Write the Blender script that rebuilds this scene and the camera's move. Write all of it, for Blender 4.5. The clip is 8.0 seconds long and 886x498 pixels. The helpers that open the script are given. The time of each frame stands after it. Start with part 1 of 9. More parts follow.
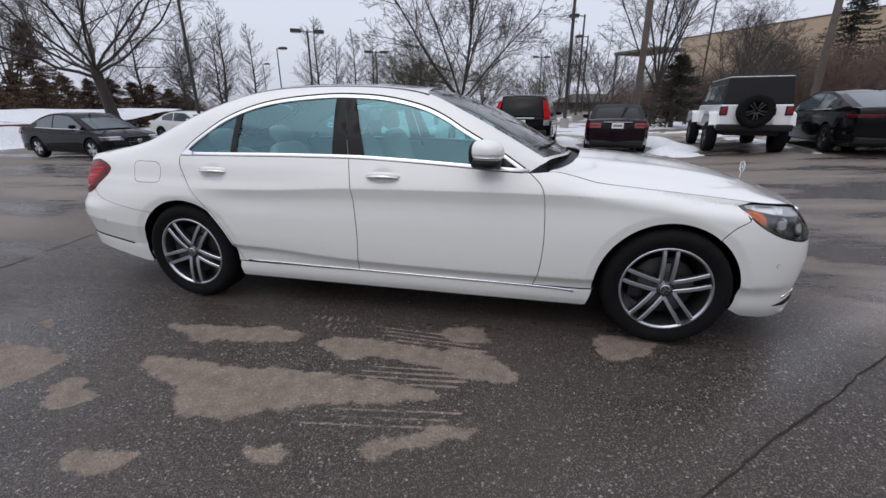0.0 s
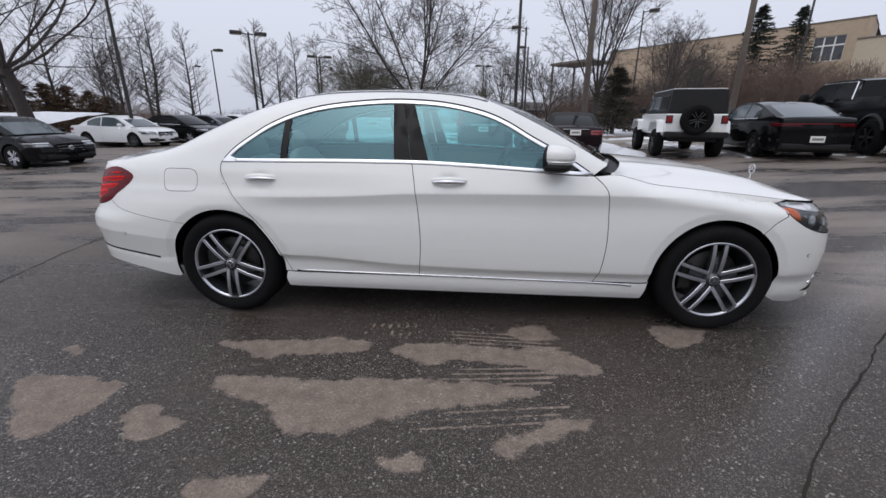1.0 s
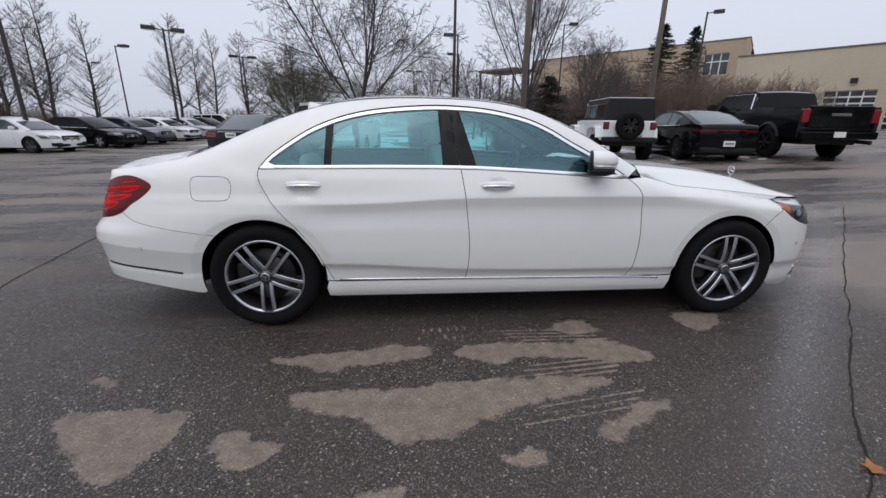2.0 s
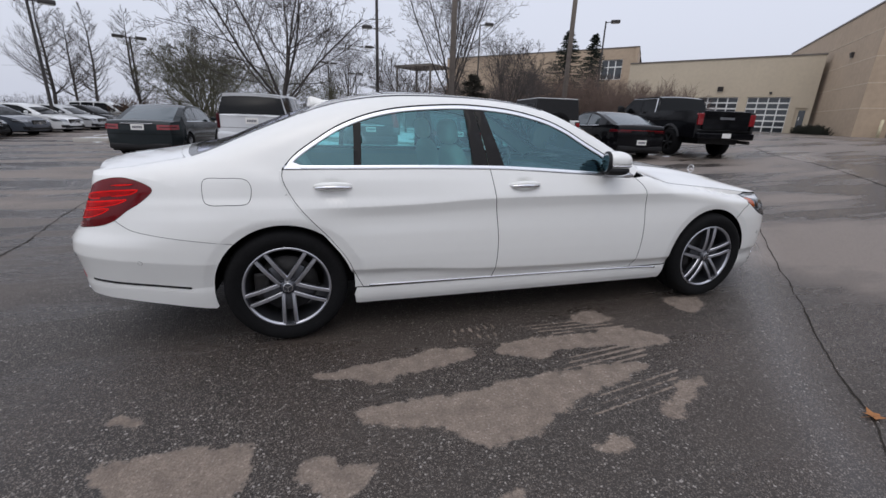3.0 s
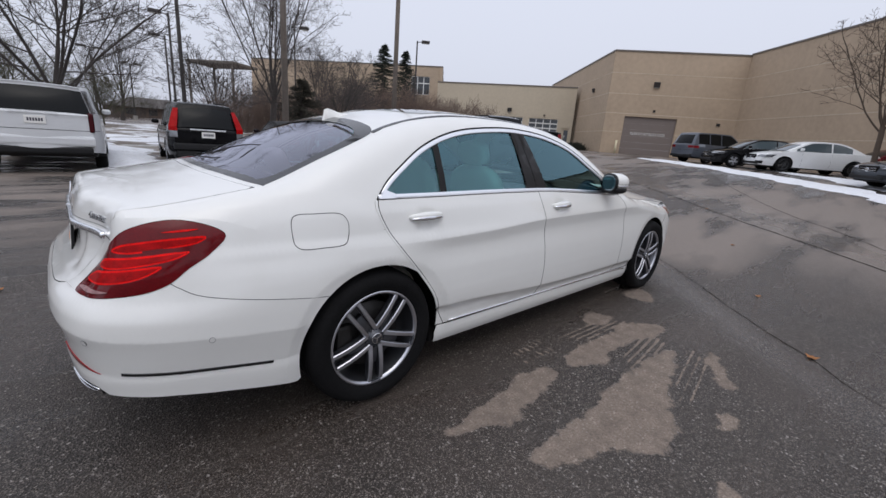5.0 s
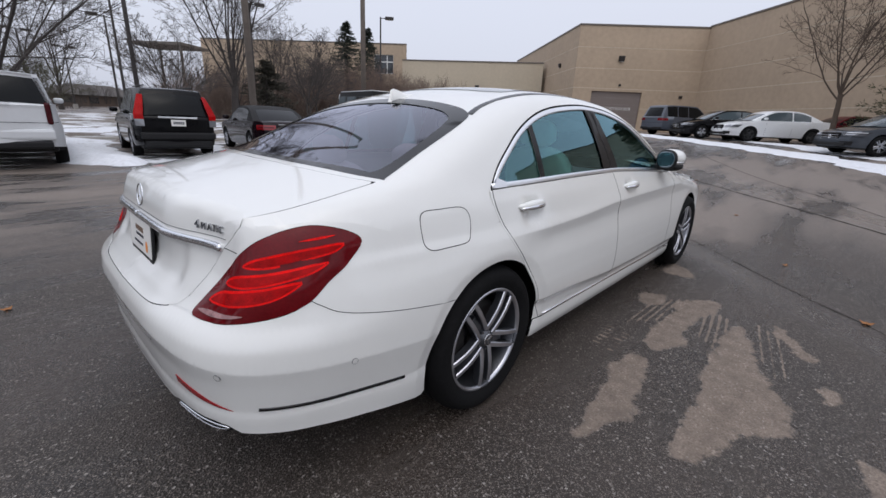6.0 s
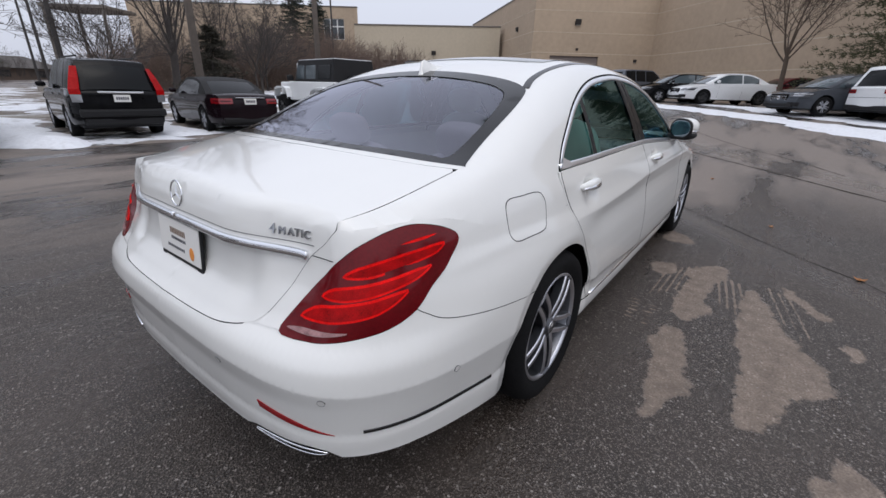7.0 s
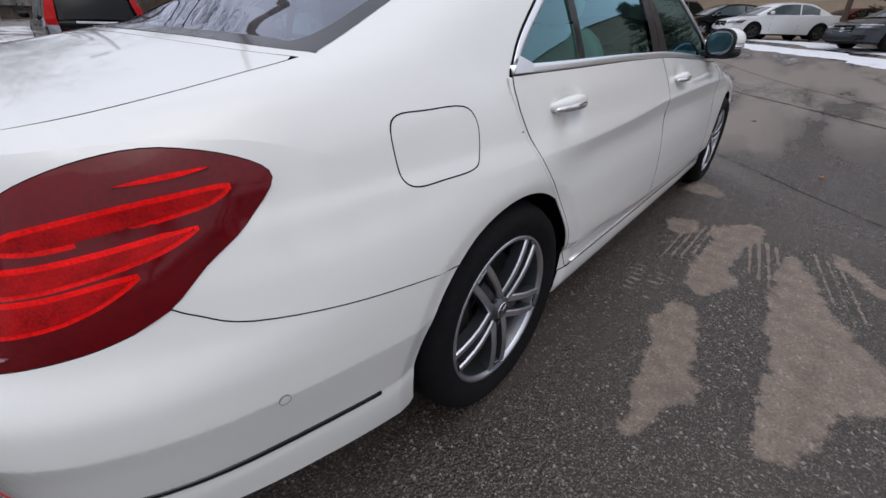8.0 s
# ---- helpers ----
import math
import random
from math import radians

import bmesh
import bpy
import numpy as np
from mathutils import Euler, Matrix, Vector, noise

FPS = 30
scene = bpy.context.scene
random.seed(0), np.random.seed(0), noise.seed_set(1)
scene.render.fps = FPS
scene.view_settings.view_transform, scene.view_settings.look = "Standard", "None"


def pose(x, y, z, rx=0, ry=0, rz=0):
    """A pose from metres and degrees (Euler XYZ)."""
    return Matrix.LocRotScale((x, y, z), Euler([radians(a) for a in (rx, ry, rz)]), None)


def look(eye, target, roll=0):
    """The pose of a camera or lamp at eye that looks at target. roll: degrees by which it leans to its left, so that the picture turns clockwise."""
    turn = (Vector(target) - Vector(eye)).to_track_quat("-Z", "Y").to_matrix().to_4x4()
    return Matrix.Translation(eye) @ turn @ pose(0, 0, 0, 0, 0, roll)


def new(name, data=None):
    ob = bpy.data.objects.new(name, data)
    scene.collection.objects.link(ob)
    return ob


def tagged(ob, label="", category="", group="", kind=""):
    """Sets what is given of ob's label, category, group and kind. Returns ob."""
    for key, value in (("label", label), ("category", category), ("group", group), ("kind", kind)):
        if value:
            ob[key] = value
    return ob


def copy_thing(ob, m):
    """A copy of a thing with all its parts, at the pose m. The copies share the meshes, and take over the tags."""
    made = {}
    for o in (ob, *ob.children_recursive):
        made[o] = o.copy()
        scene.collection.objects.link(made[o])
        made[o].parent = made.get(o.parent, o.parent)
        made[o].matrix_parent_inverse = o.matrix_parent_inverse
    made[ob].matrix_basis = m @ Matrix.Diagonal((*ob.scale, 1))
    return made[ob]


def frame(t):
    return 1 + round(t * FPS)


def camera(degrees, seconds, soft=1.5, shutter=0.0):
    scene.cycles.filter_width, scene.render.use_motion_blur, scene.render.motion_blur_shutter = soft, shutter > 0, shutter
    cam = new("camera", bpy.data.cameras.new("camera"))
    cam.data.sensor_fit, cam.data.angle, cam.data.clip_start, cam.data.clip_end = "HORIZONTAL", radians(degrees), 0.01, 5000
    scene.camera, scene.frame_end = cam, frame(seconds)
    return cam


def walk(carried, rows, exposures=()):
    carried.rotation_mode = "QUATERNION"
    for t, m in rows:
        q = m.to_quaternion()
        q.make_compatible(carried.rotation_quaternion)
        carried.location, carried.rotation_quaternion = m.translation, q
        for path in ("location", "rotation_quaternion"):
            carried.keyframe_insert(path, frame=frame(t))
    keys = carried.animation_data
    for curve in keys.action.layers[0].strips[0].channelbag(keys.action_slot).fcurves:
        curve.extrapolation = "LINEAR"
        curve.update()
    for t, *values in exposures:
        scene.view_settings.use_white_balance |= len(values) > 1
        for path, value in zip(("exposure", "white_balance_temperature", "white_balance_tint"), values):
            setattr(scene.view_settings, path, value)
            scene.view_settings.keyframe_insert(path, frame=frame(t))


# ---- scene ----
cam = camera(93.9, 8.0)
PATH = [
    (0, (2.398, -3.286, 1.334), (1.987, -1.438, 0.69), -0.2),
    (0.5, (2.033, -3.373, 1.324), (1.714, -1.505, 0.686), 0.1),
    (1, (1.66, -3.444, 1.33), (1.51, -1.547, 0.714), 0.3),
    (1.5, (1.285, -3.528, 1.339), (1.329, -1.62, 0.742), 0.4),
    (1.7, (1.141, -3.519, 1.331), (1.228, -1.61, 0.74), 0.4),
    (2.8, (0.328, -3.375, 1.349), (0.816, -1.534, 0.737), 2.2),
    (3, (0.21, -3.333, 1.343), (0.767, -1.51, 0.738), 2.1),
    (3.5, (-0.125, -3.131, 1.348), (0.617, -1.372, 0.753), 2.5),
    (4, (-0.502, -2.977, 1.341), (0.47, -1.326, 0.767), 3.5),
    (4.2, (-0.63, -2.913, 1.353), (0.412, -1.303, 0.785), 4.0),
    (5.3, (-1.193, -2.306, 1.334), (0.157, -0.932, 0.798), 4.3),
    (5.5, (-1.282, -2.2, 1.327), (0.065, -0.836, 0.756), 4.2),
    (6, (-1.4, -1.891, 1.312), (0.002, -0.598, 0.712), 2.7),
    (6.5, (-1.546, -1.619, 1.327), (-0.074, -0.412, 0.715), 3.1),
    (7, (-1.572, -1.475, 1.328), (-0.082, -0.355, 0.603), 1.7),
    (7.5, (-1.281, -1.488, 1.263), (0.176, -0.415, 0.41), 2.0),
    (8, (-0.945, -1.444, 1.141), (0.407, -0.315, 0.193), 1.5),
]
walk(cam, [(t, look(eye, target, roll)) for t, eye, target, roll in PATH], [(0, 0.26), (4, 0.25), (5.5, 0.27), (7, 0.31), (7.5, 0.29), (8, 0.22)])

# ---- light: an even winter overcast ----
world = bpy.data.worlds.new("overcast")
scene.world = world
world.use_nodes = True
_nt = world.node_tree
_sky = _nt.nodes.new("ShaderNodeTexSky")
_sky.sky_type, _sky.sun_disc = "NISHITA", False
_sky.sun_elevation, _sky.sun_rotation, _sky.air_density, _sky.dust_density, _sky.ozone_density = radians(62), radians(200), 1.0, 6.0, 1.0
_hs, _mx = _nt.nodes.new("ShaderNodeHueSaturation"), _nt.nodes.new("ShaderNodeMix")
_hs.inputs["Saturation"].default_value = 0.40
_mx.data_type = "RGBA"
_mx.inputs["Factor"].default_value = 0.72
_mx.inputs["B"].default_value = (7.7, 8.1, 9.5, 1)
_bg = _nt.nodes["Background"]
_bg.inputs["Strength"].default_value = 0.10
_nt.links.new(_sky.outputs[0], _hs.inputs["Color"])
_nt.links.new(_hs.outputs[0], _mx.inputs["A"])
# an overcast sky is brighter overhead than near the horizon
_tc, _sep, _up, _dome = (_nt.nodes.new(k) for k in ("ShaderNodeTexCoord", "ShaderNodeSeparateXYZ", "ShaderNodeMapRange", "ShaderNodeMix"))
_up.inputs["To Min"].default_value, _up.inputs["To Max"].default_value = 0.88, 1.18
_dome.data_type, _dome.blend_type = "RGBA", "MULTIPLY"
_dome.inputs["Factor"].default_value = 1.0
_nt.links.new(_tc.outputs["Generated"], _sep.inputs[0])
_nt.links.new(_sep.outputs["Z"], _up.inputs["Value"])
_nt.links.new(_mx.outputs["Result"], _dome.inputs["A"])
_nt.links.new(_up.outputs[0], _dome.inputs["B"])
_nt.links.new(_dome.outputs["Result"], _bg.inputs["Color"])
_sun = bpy.data.lights.new("sun", "SUN")
_sun.energy, _sun.angle, _sun.color = 0.32, radians(60), (1.0, 0.98, 0.95)
new("sun", _sun).matrix_basis = look((-12, -6, 34), (0, 0, 0))
scene.view_settings.exposure = 0.26

# ---- materials ----
def mat(name, colour=(0.8, 0.8, 0.8), rough=0.5, metal=0.0, coat=0.0, scale=0.0, vary=0.0, bump=0.0, bump_scale=40.0, spec=0.5):
    """A Principled material with colour variation at two scales and a fine relief."""
    m = bpy.data.materials.new(name)
    m.use_nodes = True
    nt = m.node_tree
    b = nt.nodes["Principled BSDF"]
    b.inputs["Base Color"].default_value = (*colour, 1)
    b.inputs["Roughness"].default_value = rough
    b.inputs["Metallic"].default_value = metal
    b.inputs["Coat Weight"].default_value = coat
    b.inputs["Coat Roughness"].default_value = 0.04
    b.inputs["Specular IOR Level"].default_value = spec
    tc = nt.nodes.new("ShaderNodeTexCoord")
    if vary:
        n1, n2 = nt.nodes.new("ShaderNodeTexNoise"), nt.nodes.new("ShaderNodeTexNoise")
        n1.inputs["Scale"].default_value, n1.inputs["Detail"].default_value = scale, 6
        n2.inputs["Scale"].default_value, n2.inputs["Detail"].default_value = scale * 9, 4
        add, mul, mix = nt.nodes.new("ShaderNodeMath"), nt.nodes.new("ShaderNodeMapRange"), nt.nodes.new("ShaderNodeMix")
        add.operation = "ADD"
        mul.inputs["From Min"].default_value, mul.inputs["From Max"].default_value = 0.6, 1.4
        mul.inputs["To Min"].default_value, mul.inputs["To Max"].default_value = 1 - vary, 1 + vary
        mix.data_type, mix.blend_type = "RGBA", "MULTIPLY"
        mix.inputs["Factor"].default_value = 1
        mix.inputs["A"].default_value = (*colour, 1)
        for n in (n1, n2):
            nt.links.new(tc.outputs["Object"], n.inputs["Vector"])
        nt.links.new(n1.outputs["Fac"], add.inputs[0])
        nt.links.new(n2.outputs["Fac"], add.inputs[1])
        nt.links.new(add.outputs[0], mul.inputs["Value"])
        nt.links.new(mul.outputs[0], mix.inputs["B"])
        nt.links.new(mix.outputs["Result"], b.inputs["Base Color"])
    if bump:
        n3, bp = nt.nodes.new("ShaderNodeTexNoise"), nt.nodes.new("ShaderNodeBump")
        n3.inputs["Scale"].default_value, n3.inputs["Detail"].default_value = bump_scale, 5
        bp.inputs["Strength"].default_value, bp.inputs["Distance"].default_value = bump, 0.02
        nt.links.new(tc.outputs["Object"], n3.inputs["Vector"])
        nt.links.new(n3.outputs["Fac"], bp.inputs["Height"])
        nt.links.new(bp.outputs["Normal"], b.inputs["Normal"])
    return m


def glass(name, tint, gloss=1.0, rough=0.0, ior=1.5, coating=0.0, mirror=(1, 1, 1)):
    """A thin tinted pane: it lets light straight through and mirrors by Fresnel."""
    m = bpy.data.materials.new(name)
    m.use_nodes = True
    nt = m.node_tree
    nt.nodes.remove(nt.nodes["Principled BSDF"])
    out = nt.nodes["Material Output"]
    tr, gl, fr, mx, mu = (nt.nodes.new(k) for k in ("ShaderNodeBsdfTransparent", "ShaderNodeBsdfGlossy", "ShaderNodeFresnel", "ShaderNodeMixShader", "ShaderNodeMath"))
    tr.inputs["Color"].default_value = (*tint, 1)
    gl.inputs["Roughness"].default_value = rough
    gl.inputs["Color"].default_value = (*mirror, 1)
    fr.inputs["IOR"].default_value = ior
    mu.operation, mu.use_clamp = "MULTIPLY_ADD", True
    mu.inputs[1].default_value, mu.inputs[2].default_value = gloss, coating
    nt.links.new(fr.outputs[0], mu.inputs[0])
    nt.links.new(mu.outputs[0], mx.inputs[0])
    nt.links.new(tr.outputs[0], mx.inputs[1])
    nt.links.new(gl.outputs[0], mx.inputs[2])
    nt.links.new(mx.outputs[0], out.inputs["Surface"])
    return m


WHITE = mat("pearl_white_paint", (0.76, 0.76, 0.735), 0.35, coat=1.0, scale=1.2, vary=0.012)
SEAM = mat("seam_black", (0.007, 0.007, 0.007), 0.95, spec=0.1)
CHROME = mat("chrome", (0.82, 0.83, 0.85), 0.08, metal=1.0)
BELTCHROME = mat("brushed_window_chrome", (0.86, 0.87, 0.89), 0.30, metal=1.0)
BADGE = mat("dark_chrome", (0.40, 0.41, 0.43), 0.12, metal=1.0)
SATIN = mat("satin_chrome", (0.70, 0.71, 0.73), 0.22, metal=1.0)
TRIMBLK = mat("gloss_black_trim", (0.007, 0.007, 0.008), 0.12, spec=0.4)
PLASTIC = mat("black_plastic", (0.011, 0.011, 0.012), 0.55, spec=0.3, scale=8, vary=0.2, bump=0.1, bump_scale=300)
RUBBER = mat("tyre_rubber", (0.0075, 0.0075, 0.008), 0.85, spec=0.14, scale=6, vary=0.35, bump=0.15, bump_scale=120)
GLASS_T = glass("green_tinted_glass", (0.45, 0.80, 0.80), 1.45, coating=0.08, mirror=(0.52, 0.88, 1.0))
GLASS_R = glass("dark_roof_glass", (0.30, 0.33, 0.33), 1.3)
GLASS_B = glass("grey_blue_backlight", (0.42, 0.43, 0.51), 1.4, 0.025, coating=0.06, mirror=(0.76, 0.77, 0.87))
GLASS_C = glass("clear_glass", (0.93, 0.95, 0.95), 1.0)
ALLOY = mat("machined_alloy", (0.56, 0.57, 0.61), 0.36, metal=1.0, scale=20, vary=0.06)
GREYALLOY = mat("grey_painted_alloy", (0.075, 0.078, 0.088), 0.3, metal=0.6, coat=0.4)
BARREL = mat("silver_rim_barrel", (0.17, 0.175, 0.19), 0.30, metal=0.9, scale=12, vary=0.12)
BLACKALLOY = mat("black_alloy", (0.015, 0.015, 0.016), 0.35, coat=0.3)
BRAKE = mat("brake_iron", (0.045, 0.043, 0.042), 0.5, metal=0.7, scale=30, vary=0.25)
REDLENS = mat("dark_red_lens", (0.115, 0.0018, 0.0045), 0.05, coat=0.0, spec=0.30, scale=14, vary=0.25)
REDGLOW = mat("bright_red_lens", (0.78, 0.006, 0.006), 0.15, coat=0.0, spec=0.10, scale=26, vary=0.40)
REDMID = mat("mid_red_lens", (0.34, 0.003, 0.004), 0.2, coat=0.0, spec=0.12, scale=34, vary=0.6)
CLEARLENS = mat("clear_lens_strip", (0.30, 0.17, 0.17), 0.25, spec=0.2, scale=60, vary=0.6)
AMBER = mat("amber_lens", (0.62, 0.12, 0.012), 0.2, coat=1.0)
LAMPBOWL = mat("smoked_lamp_bowl", (0.17, 0.17, 0.18), 0.25, metal=0.6)
RING = mat("seam_grey", (0.16, 0.16, 0.16), 0.6)
PILLAR = mat("satin_black_pillar", (0.010, 0.009, 0.009), 0.35, spec=0.2)
LAMPSTRIP = mat("frosted_lamp_strip", (0.62, 0.63, 0.65), 0.25, coat=1.0)
MIRRORGLASS = mat("dark_mirror_glass", (0.16, 0.19, 0.21), 0.05, metal=1.0)
REDDULL = mat("dull_red_reflector", (0.26, 0.006, 0.010), 0.2)
CREAM = mat("cream_leather", (0.76, 0.73, 0.65), 0.5, scale=6, vary=0.05, bump=0.1, bump_scale=200)
DARKTRIM = mat("dark_interior_trim", (0.035, 0.035, 0.04), 0.6)
PLATE = mat("plate_white", (0.80, 0.79, 0.76), 0.4)
INK = mat("dark_ink", (0.03, 0.03, 0.05), 0.5)
INKORANGE = mat("orange_ink", (0.78, 0.28, 0.05), 0.5)
INKBROWN = mat("brown_ink", (0.20, 0.13, 0.09), 0.5)


# ---- mesh helpers ----
def curve(xs, ys):
    """A smooth curve through a few knots that never overshoots them."""
    xs, ys = np.array(xs, float), np.array(ys, float)
    d, w = np.diff(ys) / np.diff(xs), np.diff(xs)
    p, q = d[:-1], d[1:]
    w1, w2 = 2 * w[1:] + w[:-1], w[1:] + 2 * w[:-1]
    with np.errstate(divide="ignore", invalid="ignore"):
        mid = np.where(p * q > 0, (w1 + w2) / (w1 / p + w2 / q), 0.0)
    m = np.r_[d[0], mid, d[-1]]

    def at(x):
        x = np.clip(np.asarray(x, float), xs[0], xs[-1])
        i = np.clip(np.searchsorted(xs, x) - 1, 0, len(xs) - 2)
        h = xs[i + 1] - xs[i]
        s = (x - xs[i]) / h
        return ((1 + 2 * s) * (1 - s) ** 2 * ys[i] + s * (1 - s) ** 2 * h * m[i] + s * s * (3 - 2 * s) * ys[i + 1] + s * s * (s - 1) * h * m[i + 1])
    return at


def mesh_of(name, verts, faces, mats, index=None, smooth=True):
    me = bpy.data.meshes.new(name)
    me.from_pydata([tuple(map(float, v)) for v in verts], [], [tuple(map(int, f)) for f in faces])
    for m in mats if isinstance(mats, (list, tuple)) else [mats]:
        me.materials.append(m)
    if index is not None:
        me.polygons.foreach_set("material_index", np.asarray(index, np.int32))
    me.polygons.foreach_set("use_smooth", np.full(len(me.polygons), smooth))
    me.update()
    return me


def part(name, bm, material, parent, label="", smooth=None):
    """Links a bmesh (or mesh) as one mesh object under a thing or a part."""
    if isinstance(bm, bmesh.types.BMesh):
        me = bpy.data.meshes.new(name)
        if smooth is not None:
            for f in bm.faces:
                f.smooth = smooth
        bm.to_mesh(me)
        bm.free()
        for m in material if isinstance(material, (list, tuple)) else [material]:
            me.materials.append(m)
    else:
        me = bm
    ob = new(name, me)
    ob.parent = parent
    return tagged(ob, label)


def empty(name, m=None, label="", category="", group="", kind=""):
    ob = new(name)
    ob.empty_display_size = 0.2
    if m is not None:
        ob.matrix_basis = m
    return tagged(ob, label, category, group, kind)


def box(bm, x0, x1, y0, y1, z0, z1, bevel=0.0, seg=2, m=None, index=0):
    """A bevelled box added to bm."""
    g = bmesh.ops.create_cube(bm, size=1.0)
    vs = g["verts"]
    bmesh.ops.transform(bm, matrix=Matrix.LocRotScale(((x0 + x1) / 2, (y0 + y1) / 2, (z0 + z1) / 2), None, (x1 - x0, y1 - y0, z1 - z0)), verts=vs)
    faces = {f for v in vs for f in v.link_faces}
    if bevel > 0:
        es = list({e for v in vs for e in v.link_edges})
        r = bmesh.ops.bevel(bm, geom=es, offset=min(bevel, 0.49 * min(x1 - x0, y1 - y0, z1 - z0)), segments=seg, profile=0.6, affect="EDGES")
        faces = {f for f in faces if f.is_valid} | set(r["faces"])
        vs = list({v for f in faces for v in f.verts})
    for f in faces:
        f.material_index = index
    if m is not None:
        bmesh.ops.transform(bm, matrix=m, verts=vs)
    return vs


def tube(bm, p, q, r0, r1, seg=8, caps=True):
    """A tapered round bar from p to q."""
    p, q = Vector(p), Vector(q)
    d = q - p
    rot = d.to_track_quat("Z", "Y").to_matrix().to_4x4()
    return bmesh.ops.create_cone(bm, cap_ends=caps, segments=seg, radius1=r0, radius2=r1, depth=d.length, matrix=Matrix.Translation((p + q) / 2) @ rot)["verts"]


def turned(bm, profile, seg=48, axis="Y", index=0):
    """A ring or bowl: (radius, along) pairs turned round the axis through the origin."""
    rings = []
    for r, h in profile:
        row = []
        for k in range(seg):
            a = 2 * math.pi * k / seg
            row.append(bm.verts.new((r * math.cos(a), h, r * math.sin(a)) if axis == "Y" else (r * math.cos(a), r * math.sin(a), h)))
        rings.append(row)
    for a, b in zip(rings, rings[1:]):
        for k in range(seg):
            f = bm.faces.new((a[k], a[(k + 1) % seg], b[(k + 1) % seg], b[k]))
            f.smooth, f.material_index = True, index
    return rings


def spline(pts, n=6, closed=False):
    """Catmull-Rom through points, n steps a span."""
    p = np.array(pts, float)
    m = len(p)
    out = []
    for i in range(m if closed else m - 1):
        if closed:
            a, b, c, d = p[(i - 1) % m], p[i], p[(i + 1) % m], p[(i + 2) % m]
        else:
            a, b, c, d = p[max(i - 1, 0)], p[i], p[i + 1], p[min(i + 2, m - 1)]
        for k in range(n):
            t = k / n
            out.append(0.5 * (2 * b + (c - a) * t + (2 * a - 5 * b + 4 * c - d) * t * t + (3 * b - a - 3 * c + d) * t ** 3))
    if not closed:
        out.append(p[-1])
    return np.array(out)


def dense(poly, step, closed=True):
    """A polyline with no span longer than step."""
    p = np.array(poly, float)
    q = np.roll(p, -1, 0) if closed else p[1:]
    out = []
    for a, b in zip(p, q):
        n = max(1, int(np.ceil(np.linalg.norm(b - a) / step)))
        out += [a + (b - a) * k / n for k in range(n)]
    if not closed:
        out.append(p[-1])
    return np.array(out)


def area2(p):
    return 0.5 * np.sum(p[:, 0] * np.roll(p[:, 1], -1) - np.roll(p[:, 0], -1) * p[:, 1])


def shrink(poly, d):
    """The polygon moved inwards by d."""
    p = np.array(poly, float)
    keep = np.linalg.norm(p - np.roll(p, 1, 0), axis=1) > 1e-6
    p = p[keep]
    if area2(p) < 0:
        p = p[::-1]
    e = np.roll(p, -1, 0) - p
    e /= np.linalg.norm(e, axis=1)[:, None]
    n = np.stack([-e[:, 1], e[:, 0]], 1)
    m = n + np.roll(n, 1, 0)
    m /= np.maximum(np.linalg.norm(m, axis=1)[:, None], 0.3)
    c = np.maximum((m * n).sum(1), 0.5)
    return p + m * (d / c)[:, None]


def within(poly, pts):
    x, y = pts[:, 0:1], pts[:, 1:2]
    a, b = np.array(poly), np.roll(poly, -1, 0)
    cross = ((a[:, 1] > y) != (b[:, 1] > y)) & (x < (b[:, 0] - a[:, 0]) * (y - a[:, 1]) / (b[:, 1] - a[:, 1] + 1e-12) + a[:, 0])
    return cross.sum(1) % 2 == 1


def filled(loops, step, ratio=1.0, extra=()):
    """Triangles that fill the first loop less the others, with an even grid of points inside."""
    from mathutils import geometry
    pts, edges = [], []
    for lp in loops:
        n0 = len(pts)
        pts += [tuple(v) for v in lp]
        edges += [(n0 + k, n0 + (k + 1) % len(lp)) for k in range(len(lp))]
    edge = np.array(pts)
    lo, hi = edge.min(0), edge.max(0)
    gx, gy = np.meshgrid(np.arange(lo[0] + step / 2, hi[0], step), np.arange(lo[1] + step * ratio / 2, hi[1], step * ratio), indexing="ij")
    gx[:, ::2] += step * 0.25
    grid = np.vstack([np.stack([gx.ravel(), gy.ravel()], 1), *extra])
    ok = within(loops[0], grid)
    for lp in loops[1:]:
        ok &= ~within(lp, grid)
    grid = grid[ok]
    far = np.ones(len(grid), bool)
    for a in range(0, len(grid), 4000):
        d = (grid[a:a + 4000, None] - edge[None]) / (1, ratio)
        far[a:a + 4000] = (d ** 2).sum(-1).min(1) > (0.45 * step) ** 2
    vin = [Vector(p) for p in pts] + [Vector(p) for p in grid[far]]
    v, _, f, ov, _, _ = geometry.delaunay_2d_cdt(vin, edges, [], 0, 1e-7)
    v, f = np.array([tuple(p) for p in v]), np.array(f)
    mid = v[f].mean(1)
    ok = within(loops[0], mid)
    for lp in loops[1:]:
        ok &= ~within(lp, mid)
    return v, f[ok], [o[0] if o else -1 for o in ov]


def normals(v, f):
    n = np.zeros_like(v)
    c = np.cross(v[f[:, 1]] - v[f[:, 0]], v[f[:, 2]] - v[f[:, 0]])
    for k in range(3):
        np.add.at(n, f[:, k], c)
    return n / np.maximum(np.linalg.norm(n, axis=1)[:, None], 1e-12)


